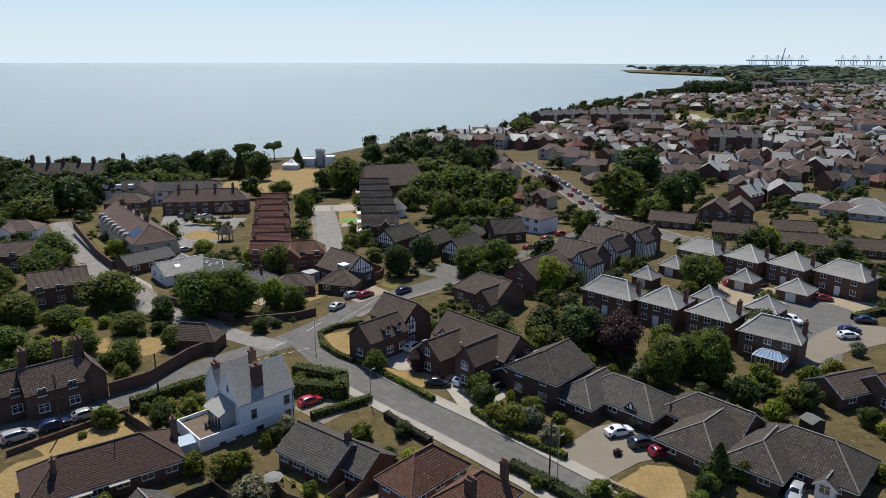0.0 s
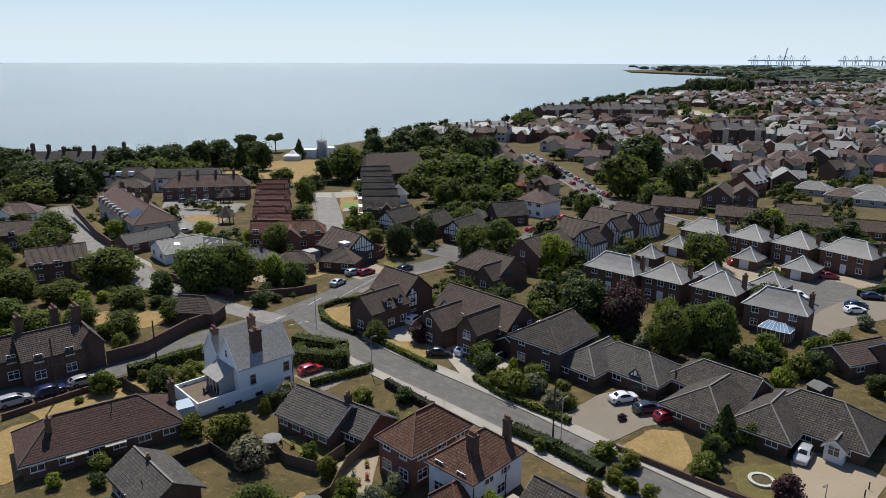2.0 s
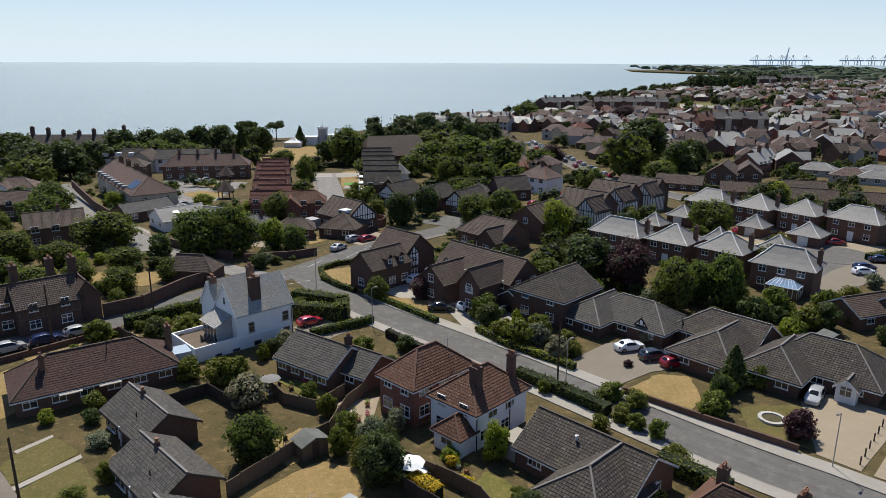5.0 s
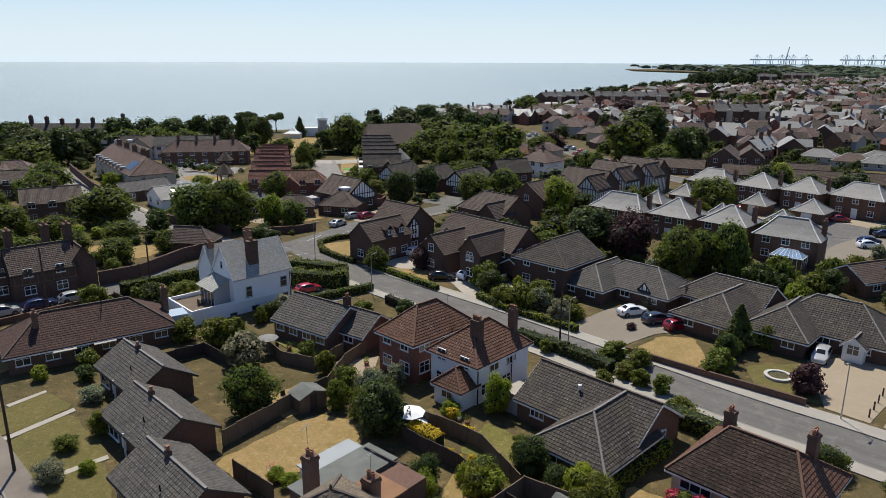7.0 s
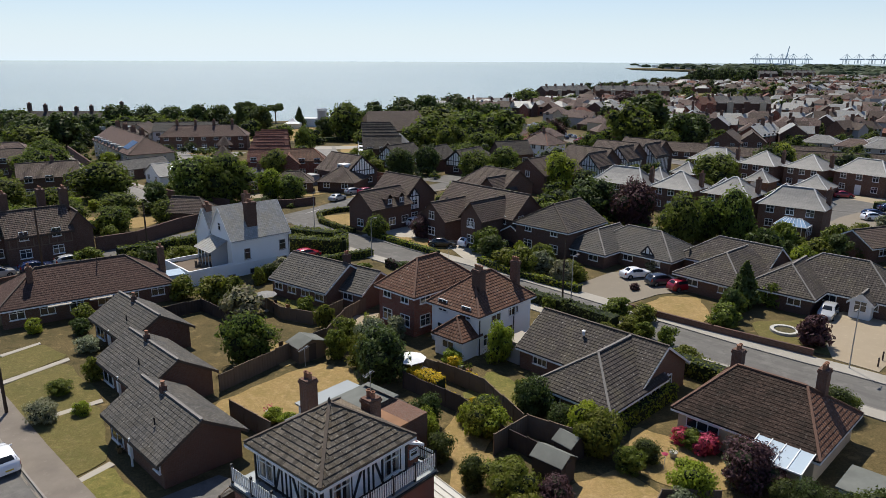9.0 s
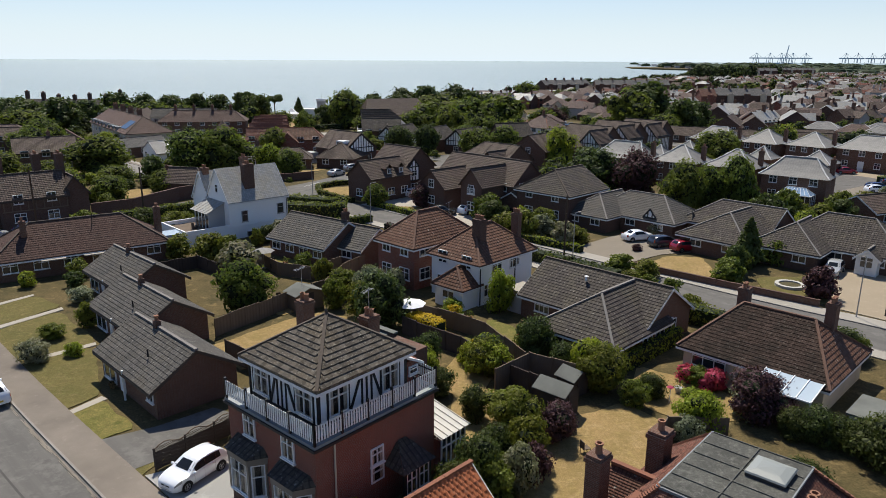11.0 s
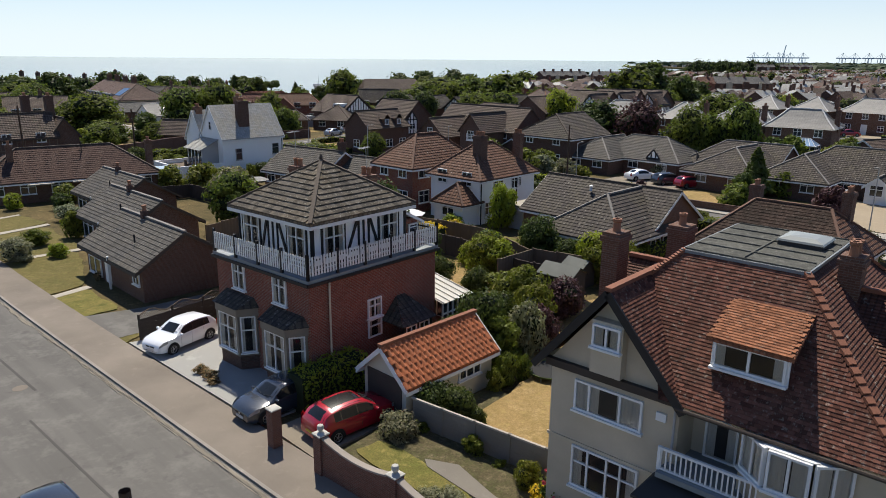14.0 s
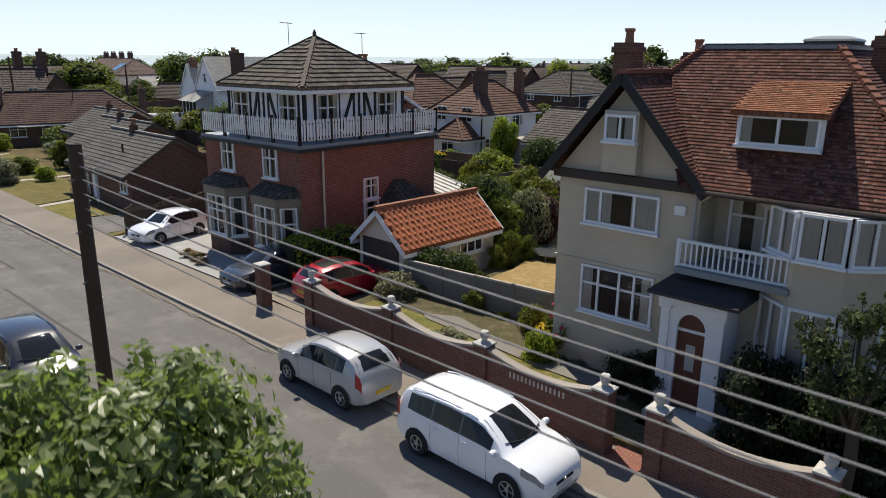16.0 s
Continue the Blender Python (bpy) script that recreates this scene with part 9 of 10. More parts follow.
car(0.6, 13.85, -43, PAINT["white"], 4.47, 1.8, 1.63, "mpv", "white people carrier parked at the kerb", True)
car(-3.45, 17.8, 137, PAINT["silver"], 4.0, 1.74, 1.58, "hatch", "silver small car parked at the kerb", True)
car(-12.3, 17.9, -43, PAINT["black"], 4.4, 1.8, 1.62, "mpv", "black car parked in the road", True)
car(-14.7, 34.6, -120, PAINT["white"], 4.0, 1.73, 1.47, "hatch", "white hatchback parked on the forecourt", True)
car(-7.7, 27.4, -133, PAINT["grey"], 4.0, 1.7, 1.45, "hatch", "dark blue-grey hatchback beside the hedge", True)
car(-4.3, 25.9, 42, PAINT["red"], 4.1, 1.74, 1.48, "hatch", "red hatchback on the garage drive", True, True)
car(-32.4, 43.8, 138, PAINT["white"], 4.2, 1.75, 1.5, "hatch", "white car parked at the kerb", True)
car(-60.4, 88.2, 43, PAINT["silver"], 4.4, 1.8, 1.6, "mpv", "silver car parked along the lane")
car(-57.0, 91.4, 43, PAINT["blue"], 4.3, 1.75, 1.5, "hatch", "dark blue car parked along the lane")
car(-53.8, 94.6, 43, PAINT["silver"], 4.3, 1.75, 1.5, "hatch", "silver car parked along the lane")
car(-20.8, 99.0, 38, PAINT["red"], 4.0, 1.72, 1.45, "hatch", "bright red car beside the white villa")
car(-22.9, 142.0, 60, PAINT["silver"], 4.4, 1.76, 1.48, "saloon", "silver car on the road by the junction")
car(-5.6, 120.2, 60, PAINT["white"], 4.3, 1.8, 1.6, "mpv", "white car on a paved forecourt")
car(-0.8, 105.6, -5, PAINT["black"], 4.4, 1.76, 1.48, "saloon", "black car before the brick house")
car(3.4, 106.4, 50, PAINT["white"], 4.1, 1.74, 1.55, "hatch", "white car before the brick house")
car(9.0, 104.2, 48, PAINT["grey"], 4.3, 1.76, 1.5, "hatch", "grey car beside tall shrubs")
car(25.6, 90.0, 18, PAINT["white"], 4.4, 1.76, 1.46, "saloon", "white saloon on the shared drive")
car(28.2, 87.0, 18, PAINT["grey"], 4.3, 1.78, 1.55, "hatch", "dark car on the shared drive")
car(30.3, 84.8, 20, PAINT["crimson"], 4.1, 1.74, 1.5, "hatch", "red car on the shared drive")
car(44.0, 75.4, -128, PAINT["silver"], 4.4, 1.78, 1.5, "hatch", "silver car on a pale drive")
car(72.4, 134.6, -72, PAINT["white"], 4.2, 1.75, 1.5, "hatch", "white car in the turning head")
car(69.0, 158.4, 20, PAINT["red"], 4.0, 1.72, 1.45, "hatch", "red car outside a garage")
car(75.8, 158.0, 15, PAINT["black"], 4.3, 1.76, 1.5, "hatch", "black car outside a garage")
car(85.6, 148.0, -10, PAINT["crimson"], 4.3, 1.76, 1.5, "saloon", "red car outside the brick house")
car(79.2, 126.2, 5, PAINT["white"], 4.3, 1.76, 1.5, "hatch", "white car on a gravel drive")
car(81.0, 129.0, 5, PAINT["blue"], 4.3, 1.76, 1.5, "hatch", "dark blue car on a gravel drive")
car(87.4, 134.6, -12, PAINT["blue"], 4.3, 1.76, 1.5, "saloon", "dark blue car beside a hedge")
car(-9.0, 152.6, 50, PAINT["blue"], 4.3, 1.76, 1.5, "hatch", "blue car at the roadside")
car(-17.6, 149.6, 45, PAINT["crimson"], 4.3, 1.76, 1.5, "hatch", "red car outside the brown-roofed house")
car(-20.4, 149.4, 40, PAINT["silver"], 4.3, 1.76, 1.5, "hatch", "silver car outside the brown-roofed house")
car(-12.6, 172.0, 10, PAINT["grey"], 4.3, 1.76, 1.5, "hatch", "grey car in the side street")
def long_street(y):
    """The middle of the long street."""
    return along([(229, 56.8), (253, 53.6), (276, 51.4), (307, 48.0), (334, 43.9), (360, 40.7)], y)


rng = random.Random(21)
for k in range(24):
    t = k / 23.0
    y = 238 + 116 * t
    x = long_street(y) + (2.3 if k % 3 else -2.3)
    c = rng.choice(("white", "silver", "grey", "red", "black", "silver"))
    car(x, y, 98, PAINT[c], 4.2, 1.75, 1.5, "hatch", c + " car parked in the long street")
for x, y, c in ((31.0, 201.0, "red"), (36.0, 206.5, "red"), (24.5, 190.5, "red"), (29.5, 195.5, "blue"), (49.0, 219.0, "white"), (-80.0, 229.0, "silver"), (-84.0, 229.6, "white"), (-88.0, 230.2, "grey"), (-72.0, 187.0, "silver")):
    car(x, y, 40, PAINT[c], 4.2, 1.75, 1.5, "hatch", c + " car parked among the houses")


# ---- poles, lamps, small garden things ----
def pole(x, y, h, r=0.14, lean=0.0, label="tall dark wooden telegraph pole"):
    e = tagged(root("telegraph_pole", x, y, 0), label, "pole")
    part("shaft", Geo().tube([(0, 0, -0.1), (lean * 0.5, 0, h * 0.5), (lean, 0, h)], r, r * 0.72, 12), M["pole_wood"], e, "", True)
    for k in range(6):
        part("step_iron", Geo().tube([(lean * (h - 0.5 - 0.35 * k) / h - 0.0, (-0.13, 0.13)[k % 2], h - 0.5 - 0.4 * k), (lean, (-0.27, 0.27)[k % 2], h - 0.5 - 0.4 * k)], 0.012, n=5), M["metal"], e)
    return e


def lamp(x, y, h=5.5, ang=0):
    e = tagged(root("street_lamp", x, y, ang), "slim grey street lamp with small head", "lamp")
    part("column", Geo().tube([(0, 0, 0), (0, 0, 1.2), (0, 0, h)], 0.075, 0.045, 8), M["metal"], e)
    part("bracket", Geo().tube([(0, 0, h), (0.25, 0, h + 0.12), (0.7, 0, h + 0.14)], 0.035, n=6), M["metal"], e)
    part("head", Geo().box(0.5, -0.1, h + 0.08, 1.0, 0.1, h + 0.2), M["kerb"], e)


for x, y, a in ((-11.2, 98.4, 40), (14.9, 79.0, 40), (38.6, 61.2, 220), (-23.5, 119.0, 0)):
    lamp(x, y, 6.0, a)
pole(-5.95, 9.75, 7.95, 0.14, 0.0)
pole(-36.7, 51.5, 8.5)
pole(-55.4, 90.4, 9.0)
pole(14.0, 79.8, 8.0, 0.12)
pole(-45.0, 100.0, 8.0)
for k in range(6):
    x, y = 39.6 + 1.35 * k, 61.4 + 1.5 * k
    part("post", Geo().box(-0.06, -0.06, 0, 0.06, 0.06, 1.0), M["timber_dark"], tagged(root("fence_post", x + 2.0, y + 0.2, 40), "short dark wooden post beside the drive", "post", "posts along the drive"))


def parasol(x, y, h, r, mat, label, n=8):
    e = tagged(root("parasol", x, y, 10), label, "parasol")
    part("canopy", Geo().lathe([(r, h - 0.35), (r * 0.5, h - 0.1), (0, h)], n), mat, e)
    part("canopy_lining", Geo().lathe([(0, h - 0.04), (r * 0.5, h - 0.14), (r * 0.99, h - 0.37)], n), mat, e)
    part("pole", Geo().tube([(0, 0, 0), (0, 0, h)], 0.03, n=6), M["metal"], e)
    part("foot", Geo().lathe([(0.3, 0), (0.3, 0.08), (0.05, 0.12)], 10), M["concrete"], e)


parasol(-3.4, 57.9, 2.7, 1.45, M["awning"], "open white parasol over a garden table")
parasol(-21.2, 76.2, 2.4, 1.3, M["slate_pale"], "open grey parasol on the lawn")


def shed(x, y, ang, w, d, h, label, mat="timber", roof="felt"):
    e = tagged(root("shed", x, y, ang), label, "shed")
    g = Geo().face([(-w / 2, -d / 2, 0), (w / 2, -d / 2, 0), (w / 2, -d / 2, h), (0, -d / 2, h + 0.5), (-w / 2, -d / 2, h)])
    g.face([(w / 2, d / 2, 0), (-w / 2, d / 2, 0), (-w / 2, d / 2, h), (0, d / 2, h + 0.5), (w / 2, d / 2, h)])
    g.face([(w / 2, -d / 2, 0), (w / 2, d / 2, 0), (w / 2, d / 2, h), (w / 2, -d / 2, h)]).face([(-w / 2, d / 2, 0), (-w / 2, -d / 2, 0), (-w / 2, -d / 2, h), (-w / 2, d / 2, h)])
    part("boarding", g, M[mat], e)
    for s in (-1, 1):
        r = Geo().beam((s * w / 4 + s * 0.05, -d / 2 - 0.15, h + 0.25), (s * w / 4 + s * 0.05, d / 2 + 0.15, h + 0.25), 0.1, 0.05)
        q = [(0, -d / 2 - 0.15, h + 0.56), (0, d / 2 + 0.15, h + 0.56), (s * (w / 2 + 0.15), d / 2 + 0.15, h - 0.04), (s * (w / 2 + 0.15), -d / 2 - 0.15, h - 0.04)]
        r = Geo().face(q if s < 0 else q[::-1])
        r.face([(p[0], p[1], p[2] - 0.05) for p in (q[::-1] if s < 0 else q)])
        part("roof_sheet", r, M[roof], e)
    part("door", Geo().box(-0.4, -d / 2 - 0.04, 0.05, 0.4, -d / 2, 1.75), M["timber_dark"], e)


shed(-14.0, 63.3, 42, 3.0, 2.2, 1.7, "small garden shed with grey felt roof")
shed(7.4, 42.8, 48, 1.8, 2.4, 1.8, "small timber shed in a garden corner", "timber_dark")
shed(9.0, 45.6, 40, 1.6, 1.6, 1.4, "low timber store among shrubs", "timber_dark")
shed(54.0, 91.0, 20, 2.6, 2.2, 2.0, "green timber shed at the end of a garden", "timber_dark", "felt")
e = tagged(root("garden_table", -2.4, 59.0, 10), "white garden table with chairs", "table")
part("tabletop", Geo().lathe([(0, 0.72), (0.6, 0.72), (0.6, 0.76), (0, 0.76)], 14), M["paint_white"], e)
for k in range(4):
    part("leg", Geo().tube([(0.45 * math.cos(k * 1.57), 0.45 * math.sin(k * 1.57), 0), (0.3 * math.cos(k * 1.57), 0.3 * math.sin(k * 1.57), 0.72)], 0.025, n=6), M["paint_white"], e)
e = tagged(root("trampoline", 4.8, 30.5, 0), "small round garden trampoline with green rim", "trampoline")
part("rim", Geo().lathe([(1.0, 0.6), (1.12, 0.63), (1.12, 0.56), (1.0, 0.56)], 20), M["leaf_dark"], e, "green padded rim")
part("mat", Geo().lathe([(0, 0.58), (1.0, 0.6)], 20), M["tyre"], e, "black bounce mat")
for k in range(6):
    a = k * math.pi / 3
    part("leg", Geo().tube([(1.06 * math.cos(a), 1.06 * math.sin(a), 0), (1.06 * math.cos(a), 1.06 * math.sin(a), 0.58)], 0.025, n=6), M["metal"], e)


def flower_pot(x, y, r, mat="pot", leaf="leaf", h=0.5):
    """A pot of earth with a small plant."""
    e = tagged(root("flower_pot", x, y, x * 40), "round garden pot with a small leafy plant", "flower pot")
    part("pot", Geo().lathe([(r * 0.65, 0), (r, r * 1.3), (r * 1.08, r * 1.3), (r * 1.08, r * 1.5), (r * 0.9, r * 1.5), (r * 0.9, r * 1.35), (0, r * 1.35)], 12), M[mat], e)
    g = Geo()
    leaf_cloud(g, (0, 0, r * 1.5 + h * 0.5), (r * 1.2, r * 1.2, h * 0.6), 90, 0.07, random.Random(int(x * 7 + y)))
    part("plant", g, M[leaf], e)


for x, y, r, mat, leaf in ((-9.8, 69.6, 0.3, "pot", "leaf"), (-8.9, 70.6, 0.25, "pot", "leaf_pink"), (-10.6, 71.4, 0.28, "stone", "leaf"), (-9.2, 73.2, 0.3, "pot", "leaf_light"), (-12.4, 69.0, 0.26, "stone", "leaf_pink"), (-19.0, 77.4, 0.3, "pot", "leaf"), (-17.6, 78.6, 0.25, "pot", "leaf_pink"), (-13.6, 50.2, 0.28, "stone", "leaf_light"), (-14.8, 51.4, 0.3, "stone", "leaf_pink"), (2.0, 59.8, 0.3, "pot", "leaf"), (1.2, 60.6, 0.25, "stone", "leaf_light"), (16.8, 45.6, 0.3, "stone", "leaf"), (14.6, 46.2, 0.25, "pot", "leaf_pink"), (0.2, 18.0, 0.22, "pot", "leaf_pink")):
    flower_pot(x, y, r, mat, leaf)


def garden_chair(x, y, ang, mat="timber"):
    e = tagged(root("garden_chair", x, y, ang), "simple slatted garden chair on a lawn", "chair", "garden chairs")
    part("seat", Geo().box(-0.25, -0.25, 0.4, 0.25, 0.25, 0.44), M[mat], e)
    part("backrest", Geo().box(-0.25, 0.2, 0.44, 0.25, 0.25, 0.9), M[mat], e)
    for a in (-0.22, 0.22):
        for b in (-0.22, 0.22):
            part("leg", Geo().box(a - 0.02, b - 0.02, 0, a + 0.02, b + 0.02, 0.4), M[mat], e)


for x, y, a, mt in ((-1.5, 59.4, 250, "paint_white"), (-3.2, 59.4, 80, "paint_white"), (-20.0, 75.2, 200, "timber_dark"), (-22.2, 75.4, 120, "timber_dark"), (-20.6, 77.4, 330, "timber_dark"), (-16.8, 64.8, 40, "timber_dark"), (8.4, 37.4, 110, "timber")):
    garden_chair(x, y, a, mt)
e = tagged(root("garden_toy", 15.6, 44.0, 0), "pink garden windmill on a stick", "toy")
part("stick", Geo().tube([(0, 0, 0), (0.05, 0, 1.2)], 0.02, n=5), M["paint_white"], e)
part("vane", Geo().lathe([(0.0, 1.1), (0.28, 1.25), (0.0, 1.4)], 5), M["leaf_pink"], e)
e = tagged(root("lawn_ring", 36.8, 70.6, 0), "round stone-edged flower bed in the lawn", "flower bed")
part("stone_edge", Geo().lathe([(1.5, 0), (1.5, 0.32), (1.1, 0.32), (1.1, 0.1)], 24), M["stone"], e)
part("earth", Geo().lathe([(1.1, 0.2), (0, 0.24)], 16), M["bed"], e)

# ---- overhead wires from the near pole ----
for k, (dz, de) in enumerate(((-0.1, 0.25), (-0.3, 0.1), (-0.5, -0.1), (-0.72, -0.3), (-0.95, -0.55), (-1.2, -0.8))):
    a, b = Vector((-5.95, 9.75, 7.95 + dz)), Vector((19.0, -10.5, 7.6 + de))
    pts = [a.lerp(b, i / 20) - Vector((0, 0, 0.75 * 4 * (i / 20) * (1 - i / 20))) for i in range(21)]
    tagged(part("wire", Geo().tube(pts, 0.011, n=5), M["wire"]), "grey overhead telephone wire from the pole", "wire", "overhead wires")


# ---- plants ----
oaks = [tree("tree", "broad leafy green tree with rounded crown", M["leaf_oak"], s, 22, 0.066, 225, 0.02, 0.66) for s in (1, 2, 3)]
darks = [tree("tree", "dark dense leafy tree", M["leaf_dark"], s, 22, 0.066, 225, 0.02, 0.66) for s in (4, 5)]
lights = [tree("tree", "bright yellow-green young leafy tree", M["leaf_light"], s, 20, 0.06, 310, 0.06) for s in (6,)]
purples = [tree("tree", "dark purple-leaved broad garden tree", M["leaf_purple"], s, 20, 0.06, 310, 0.03) for s in (8,)]
cones = [tree("conifer", "dark pointed conifer with dense foliage", M["leaf_dark"], 9, 14, 0.16, 100, 0.05, shape="cone")]
pines = [tree("pine", "flat-topped dark green sea pine", M["leaf_dark"], 10, 12, 0.09, 260, 0.5, shape="flat")]
bushes = [tree("shrub", "rounded green garden shrub", M["leaf"], s, 11, 0.09, 190, 0.0, 0.5, category="shrub", trunk=False, tall=1.5) for s in (11, 12, 13)]
dark_bushes = [tree("shrub", "dark evergreen shrub with dense leaves", M["leaf_dark"], s, 11, 0.09, 190, 0.0, 0.5, category="shrub", trunk=False, tall=1.5) for s in (14,)]
grey_bushes = [tree("shrub", "silver-green feathery shrub in a garden", M["leaf_grey"], 15, 11, 0.09, 190, 0.0, 0.5, category="shrub", trunk=False, tall=1.5)]
light_bushes = [tree("shrub", "bright green clipped shrub", M["leaf_light"], 16, 11, 0.09, 190, 0.0, 0.5, category="shrub", trunk=False, tall=1.5)]
purple_bushes = [tree("shrub", "dark purple garden shrub", M["leaf_purple"], 17, 11, 0.09, 190, 0.0, 0.5, category="shrub", trunk=False, tall=1.5)]
pink_bushes = [tree("shrub", "garden shrub covered with pink flowers", M["leaf_pink"], 18, 10, 0.13, 130, 0.0, 0.5, category="shrub", trunk=False, tall=1.5)]

# thinner ones for the trees beyond the quarter
far_oaks = [tree("tree", "broad leafy green tree with rounded crown", M["leaf_oak"], s, 18, 0.095, 120, 0.02, 0.66) for s in (1, 3)]
far_darks = [tree("tree", "dark dense leafy tree", M["leaf_dark"], s, 18, 0.095, 120, 0.02, 0.66) for s in (4, 5)]


def far_and_near(close, far, rows):
    set_out(close, [r for r in rows if r[1] < 205])
    set_out(far, [r for r in rows if r[1] >= 205])


# finer plants for the nearest gardens
def fine(mat, seed, label):
    return [tree("shrub", label, M[mat], seed, 13, 0.06, 360, 0.0, 0.54, category="shrub", trunk=False, tall=1.5)]


near_green = fine("leaf", 41, "rounded green garden shrub") + fine("leaf", 42, "leafy green garden shrub")
near_dark = fine("leaf_dark", 43, "dark evergreen shrub with dense leaves")
near_grey = fine("leaf_grey", 44, "silver-green feathery shrub in a garden")
near_light = fine("leaf_light", 45, "bright green clipped shrub")

near_big = [tree("shrub", "large leafy garden shrub", M["leaf"], 46, 16, 0.05, 420, 0.0, 0.56, category="shrub", trunk=False, tall=1.5)]
near_big_dark = [tree("shrub", "large dark evergreen shrub", M["leaf_dark"], 47, 16, 0.05, 420, 0.0, 0.56, category="shrub", trunk=False, tall=1.5)]
near_big_purple = [tree("shrub", "large purple-grey leafy shrub", M["leaf_purple"], 48, 16, 0.05, 420, 0.0, 0.56, category="shrub", trunk=False, tall=1.5)]


def plant(rows, close, far):
    """Finer plants near the walk's end, coarser ones further off."""
    large = near_big if close is near_green else near_big_dark if close is near_dark else close
    set_out(large, [r for r in rows if r[1] < 66 and r[2] > 1.7])
    set_out(close, [r for r in rows if r[1] < 66 and r[2] <= 1.7])
    set_out(far, [r for r in rows if r[1] >= 66])


far_and_near(oaks, far_oaks, [(-71.6, 142.6, 6.2, 8.0), (-50.6, 137.2, 5.4, 9.6), (-44.6, 138.4, 5.0, 10.2), (-100.6, 172.1, 5.4, 9.0), (-86.6, 132.4, 4.4, 6.0), (-42.0, 168.0, 3.6, 7.2), (-32.2, 141.2, 2.9, 5.6), (19.3, 247.2, 7.6, 13.5), (6.5, 166.4, 4.3, 7.4), (13.9, 171.7, 3.8, 7.6), (5.0, 192.5, 4.4, 6.6), (42.8, 205.3, 4.0, 8.6), (63.4, 242.1, 7.6, 15.5), (60.4, 155.4, 5.2, 8.4), (36.6, 105.7, 3.3, 8.6), (45.3, 106.6, 3.2, 9.4), (41.6, 109.6, 2.8, 7.2), (-19.4, 61.7, 2.4, 5.2), (-11.8, 111.0, 1.9, 3.8)])
far_and_near(oaks, far_oaks, [(-38.4, 270.6, 6.6, 15.0), (-4.4, 284.5, 9.2, 12.5), (4.6, 275.5, 7.8, 11.0), (1.1, 222.8, 4.8, 9.9), (-47.3, 234.5, 3.3, 8.3), (52.1, 463.5, 8.3, 13.5), (223.7, 532.6, 7.4, 12.3), (75.9, 472.3, 6.7, 8.4), (-6.0, 258.0, 7.0, 11.0), (10.0, 262.0, 7.0, 12.0), (-12.0, 244.0, 5.0, 8.0), (12.0, 228.0, 4.6, 7.0), (-2.0, 240.0, 5.0, 8.0), (70.0, 226.0, 5.0, 8.0), (180.0, 492.0, 6.0, 10.0), (34.0, 252.0, 5.0, 9.0), (-28.0, 240.0, 4.0, 7.0)])
far_and_near(darks, far_darks, [(78.7, 278.3, 10.9, 19.0), (80.3, 241.5, 6.0, 13.4), (26.1, 120.7, 4.6, 8.6), (-11.0, 165.2, 3.2, 8.0), (-5.0, 177.1, 3.2, 7.6), (-32.4, 285.4, 5.2, 11.5), (-35.4, 352.0, 5.7, 10.6), (-22.3, 347.9, 7.7, 14.5), (-9.6, 346.7, 8.4, 16.0), (4.3, 339.8, 8.2, 16.5), (11.4, 306.6, 5.8, 14.8), (-20.1, 300.5, 6.2, 12.9), (92.0, 262.0, 6.0, 12.0), (68.0, 262.0, 6.5, 13.0), (20.0, 330.0, 7.0, 13.0), (-2.0, 318.0, 7.0, 13.5)])
far_and_near(darks, far_darks, [(-141.6, 238.5, 6.4, 10.9), (-129.1, 235.7, 7.2, 12.9), (-129.6, 254.1, 6.6, 11.3), (-127.5, 272.8, 7.0, 14.0), (-122.6, 284.4, 6.2, 13.0), (-111.0, 284.5, 6.2, 12.6), (-108.5, 307.9, 6.6, 12.8), (-102.6, 317.1, 6.8, 12.3), (-79.7, 302.2, 5.8, 12.5), (-180.3, 289.9, 6.4, 11.0), (-145.1, 262.2, 6.4, 11.0), (-86.0, 312.0, 6.0, 12.0), (-118.0, 300.0, 6.4, 12.0), (-150.0, 250.0, 7.0, 11.5), (-160.0, 262.0, 7.0, 12.1), (-136.0, 296.0, 6.0, 10.0), (-48.0, 280.0, 5.0, 9.0), (-44.0, 300.0, 5.4, 9.0), (-170.0, 240.0, 8.0, 12.0), (-152.0, 218.0, 7.0, 10.0)])
far_and_near(oaks, far_oaks, [(-120.0, 262.0, 7.0, 10.0), (-112.0, 268.0, 6.4, 10.0), (-100.0, 270.0, 6.0, 9.0), (-134.0, 222.0, 6.4, 8.6), (-142.0, 206.0, 6.6, 9.0), (-62.0, 262.0, 4.4, 7.0), (-96.0, 160.0, 5.0, 8.0), (-104.0, 142.0, 6.0, 9.0), (-92.0, 122.0, 5.0, 6.0), (-80.0, 118.0, 4.2, 5.0), (-76.0, 130.0, 4.0, 4.4), (-96.0, 108.0, 5.0, 6.5), (-84.0, 102.0, 4.0, 5.0), (-62.0, 128.0, 3.4, 4.0), (-104.0, 154.0, 4.0, 6.0), (-70.0, 112.0, 3.6, 5.0), (-56.0, 113.0, 3.0, 4.6), (-50.0, 121.0, 2.6, 4.2), (-66.0, 118.0, 3.0, 4.6), (-114.0, 128.0, 7.0, 10.0)])
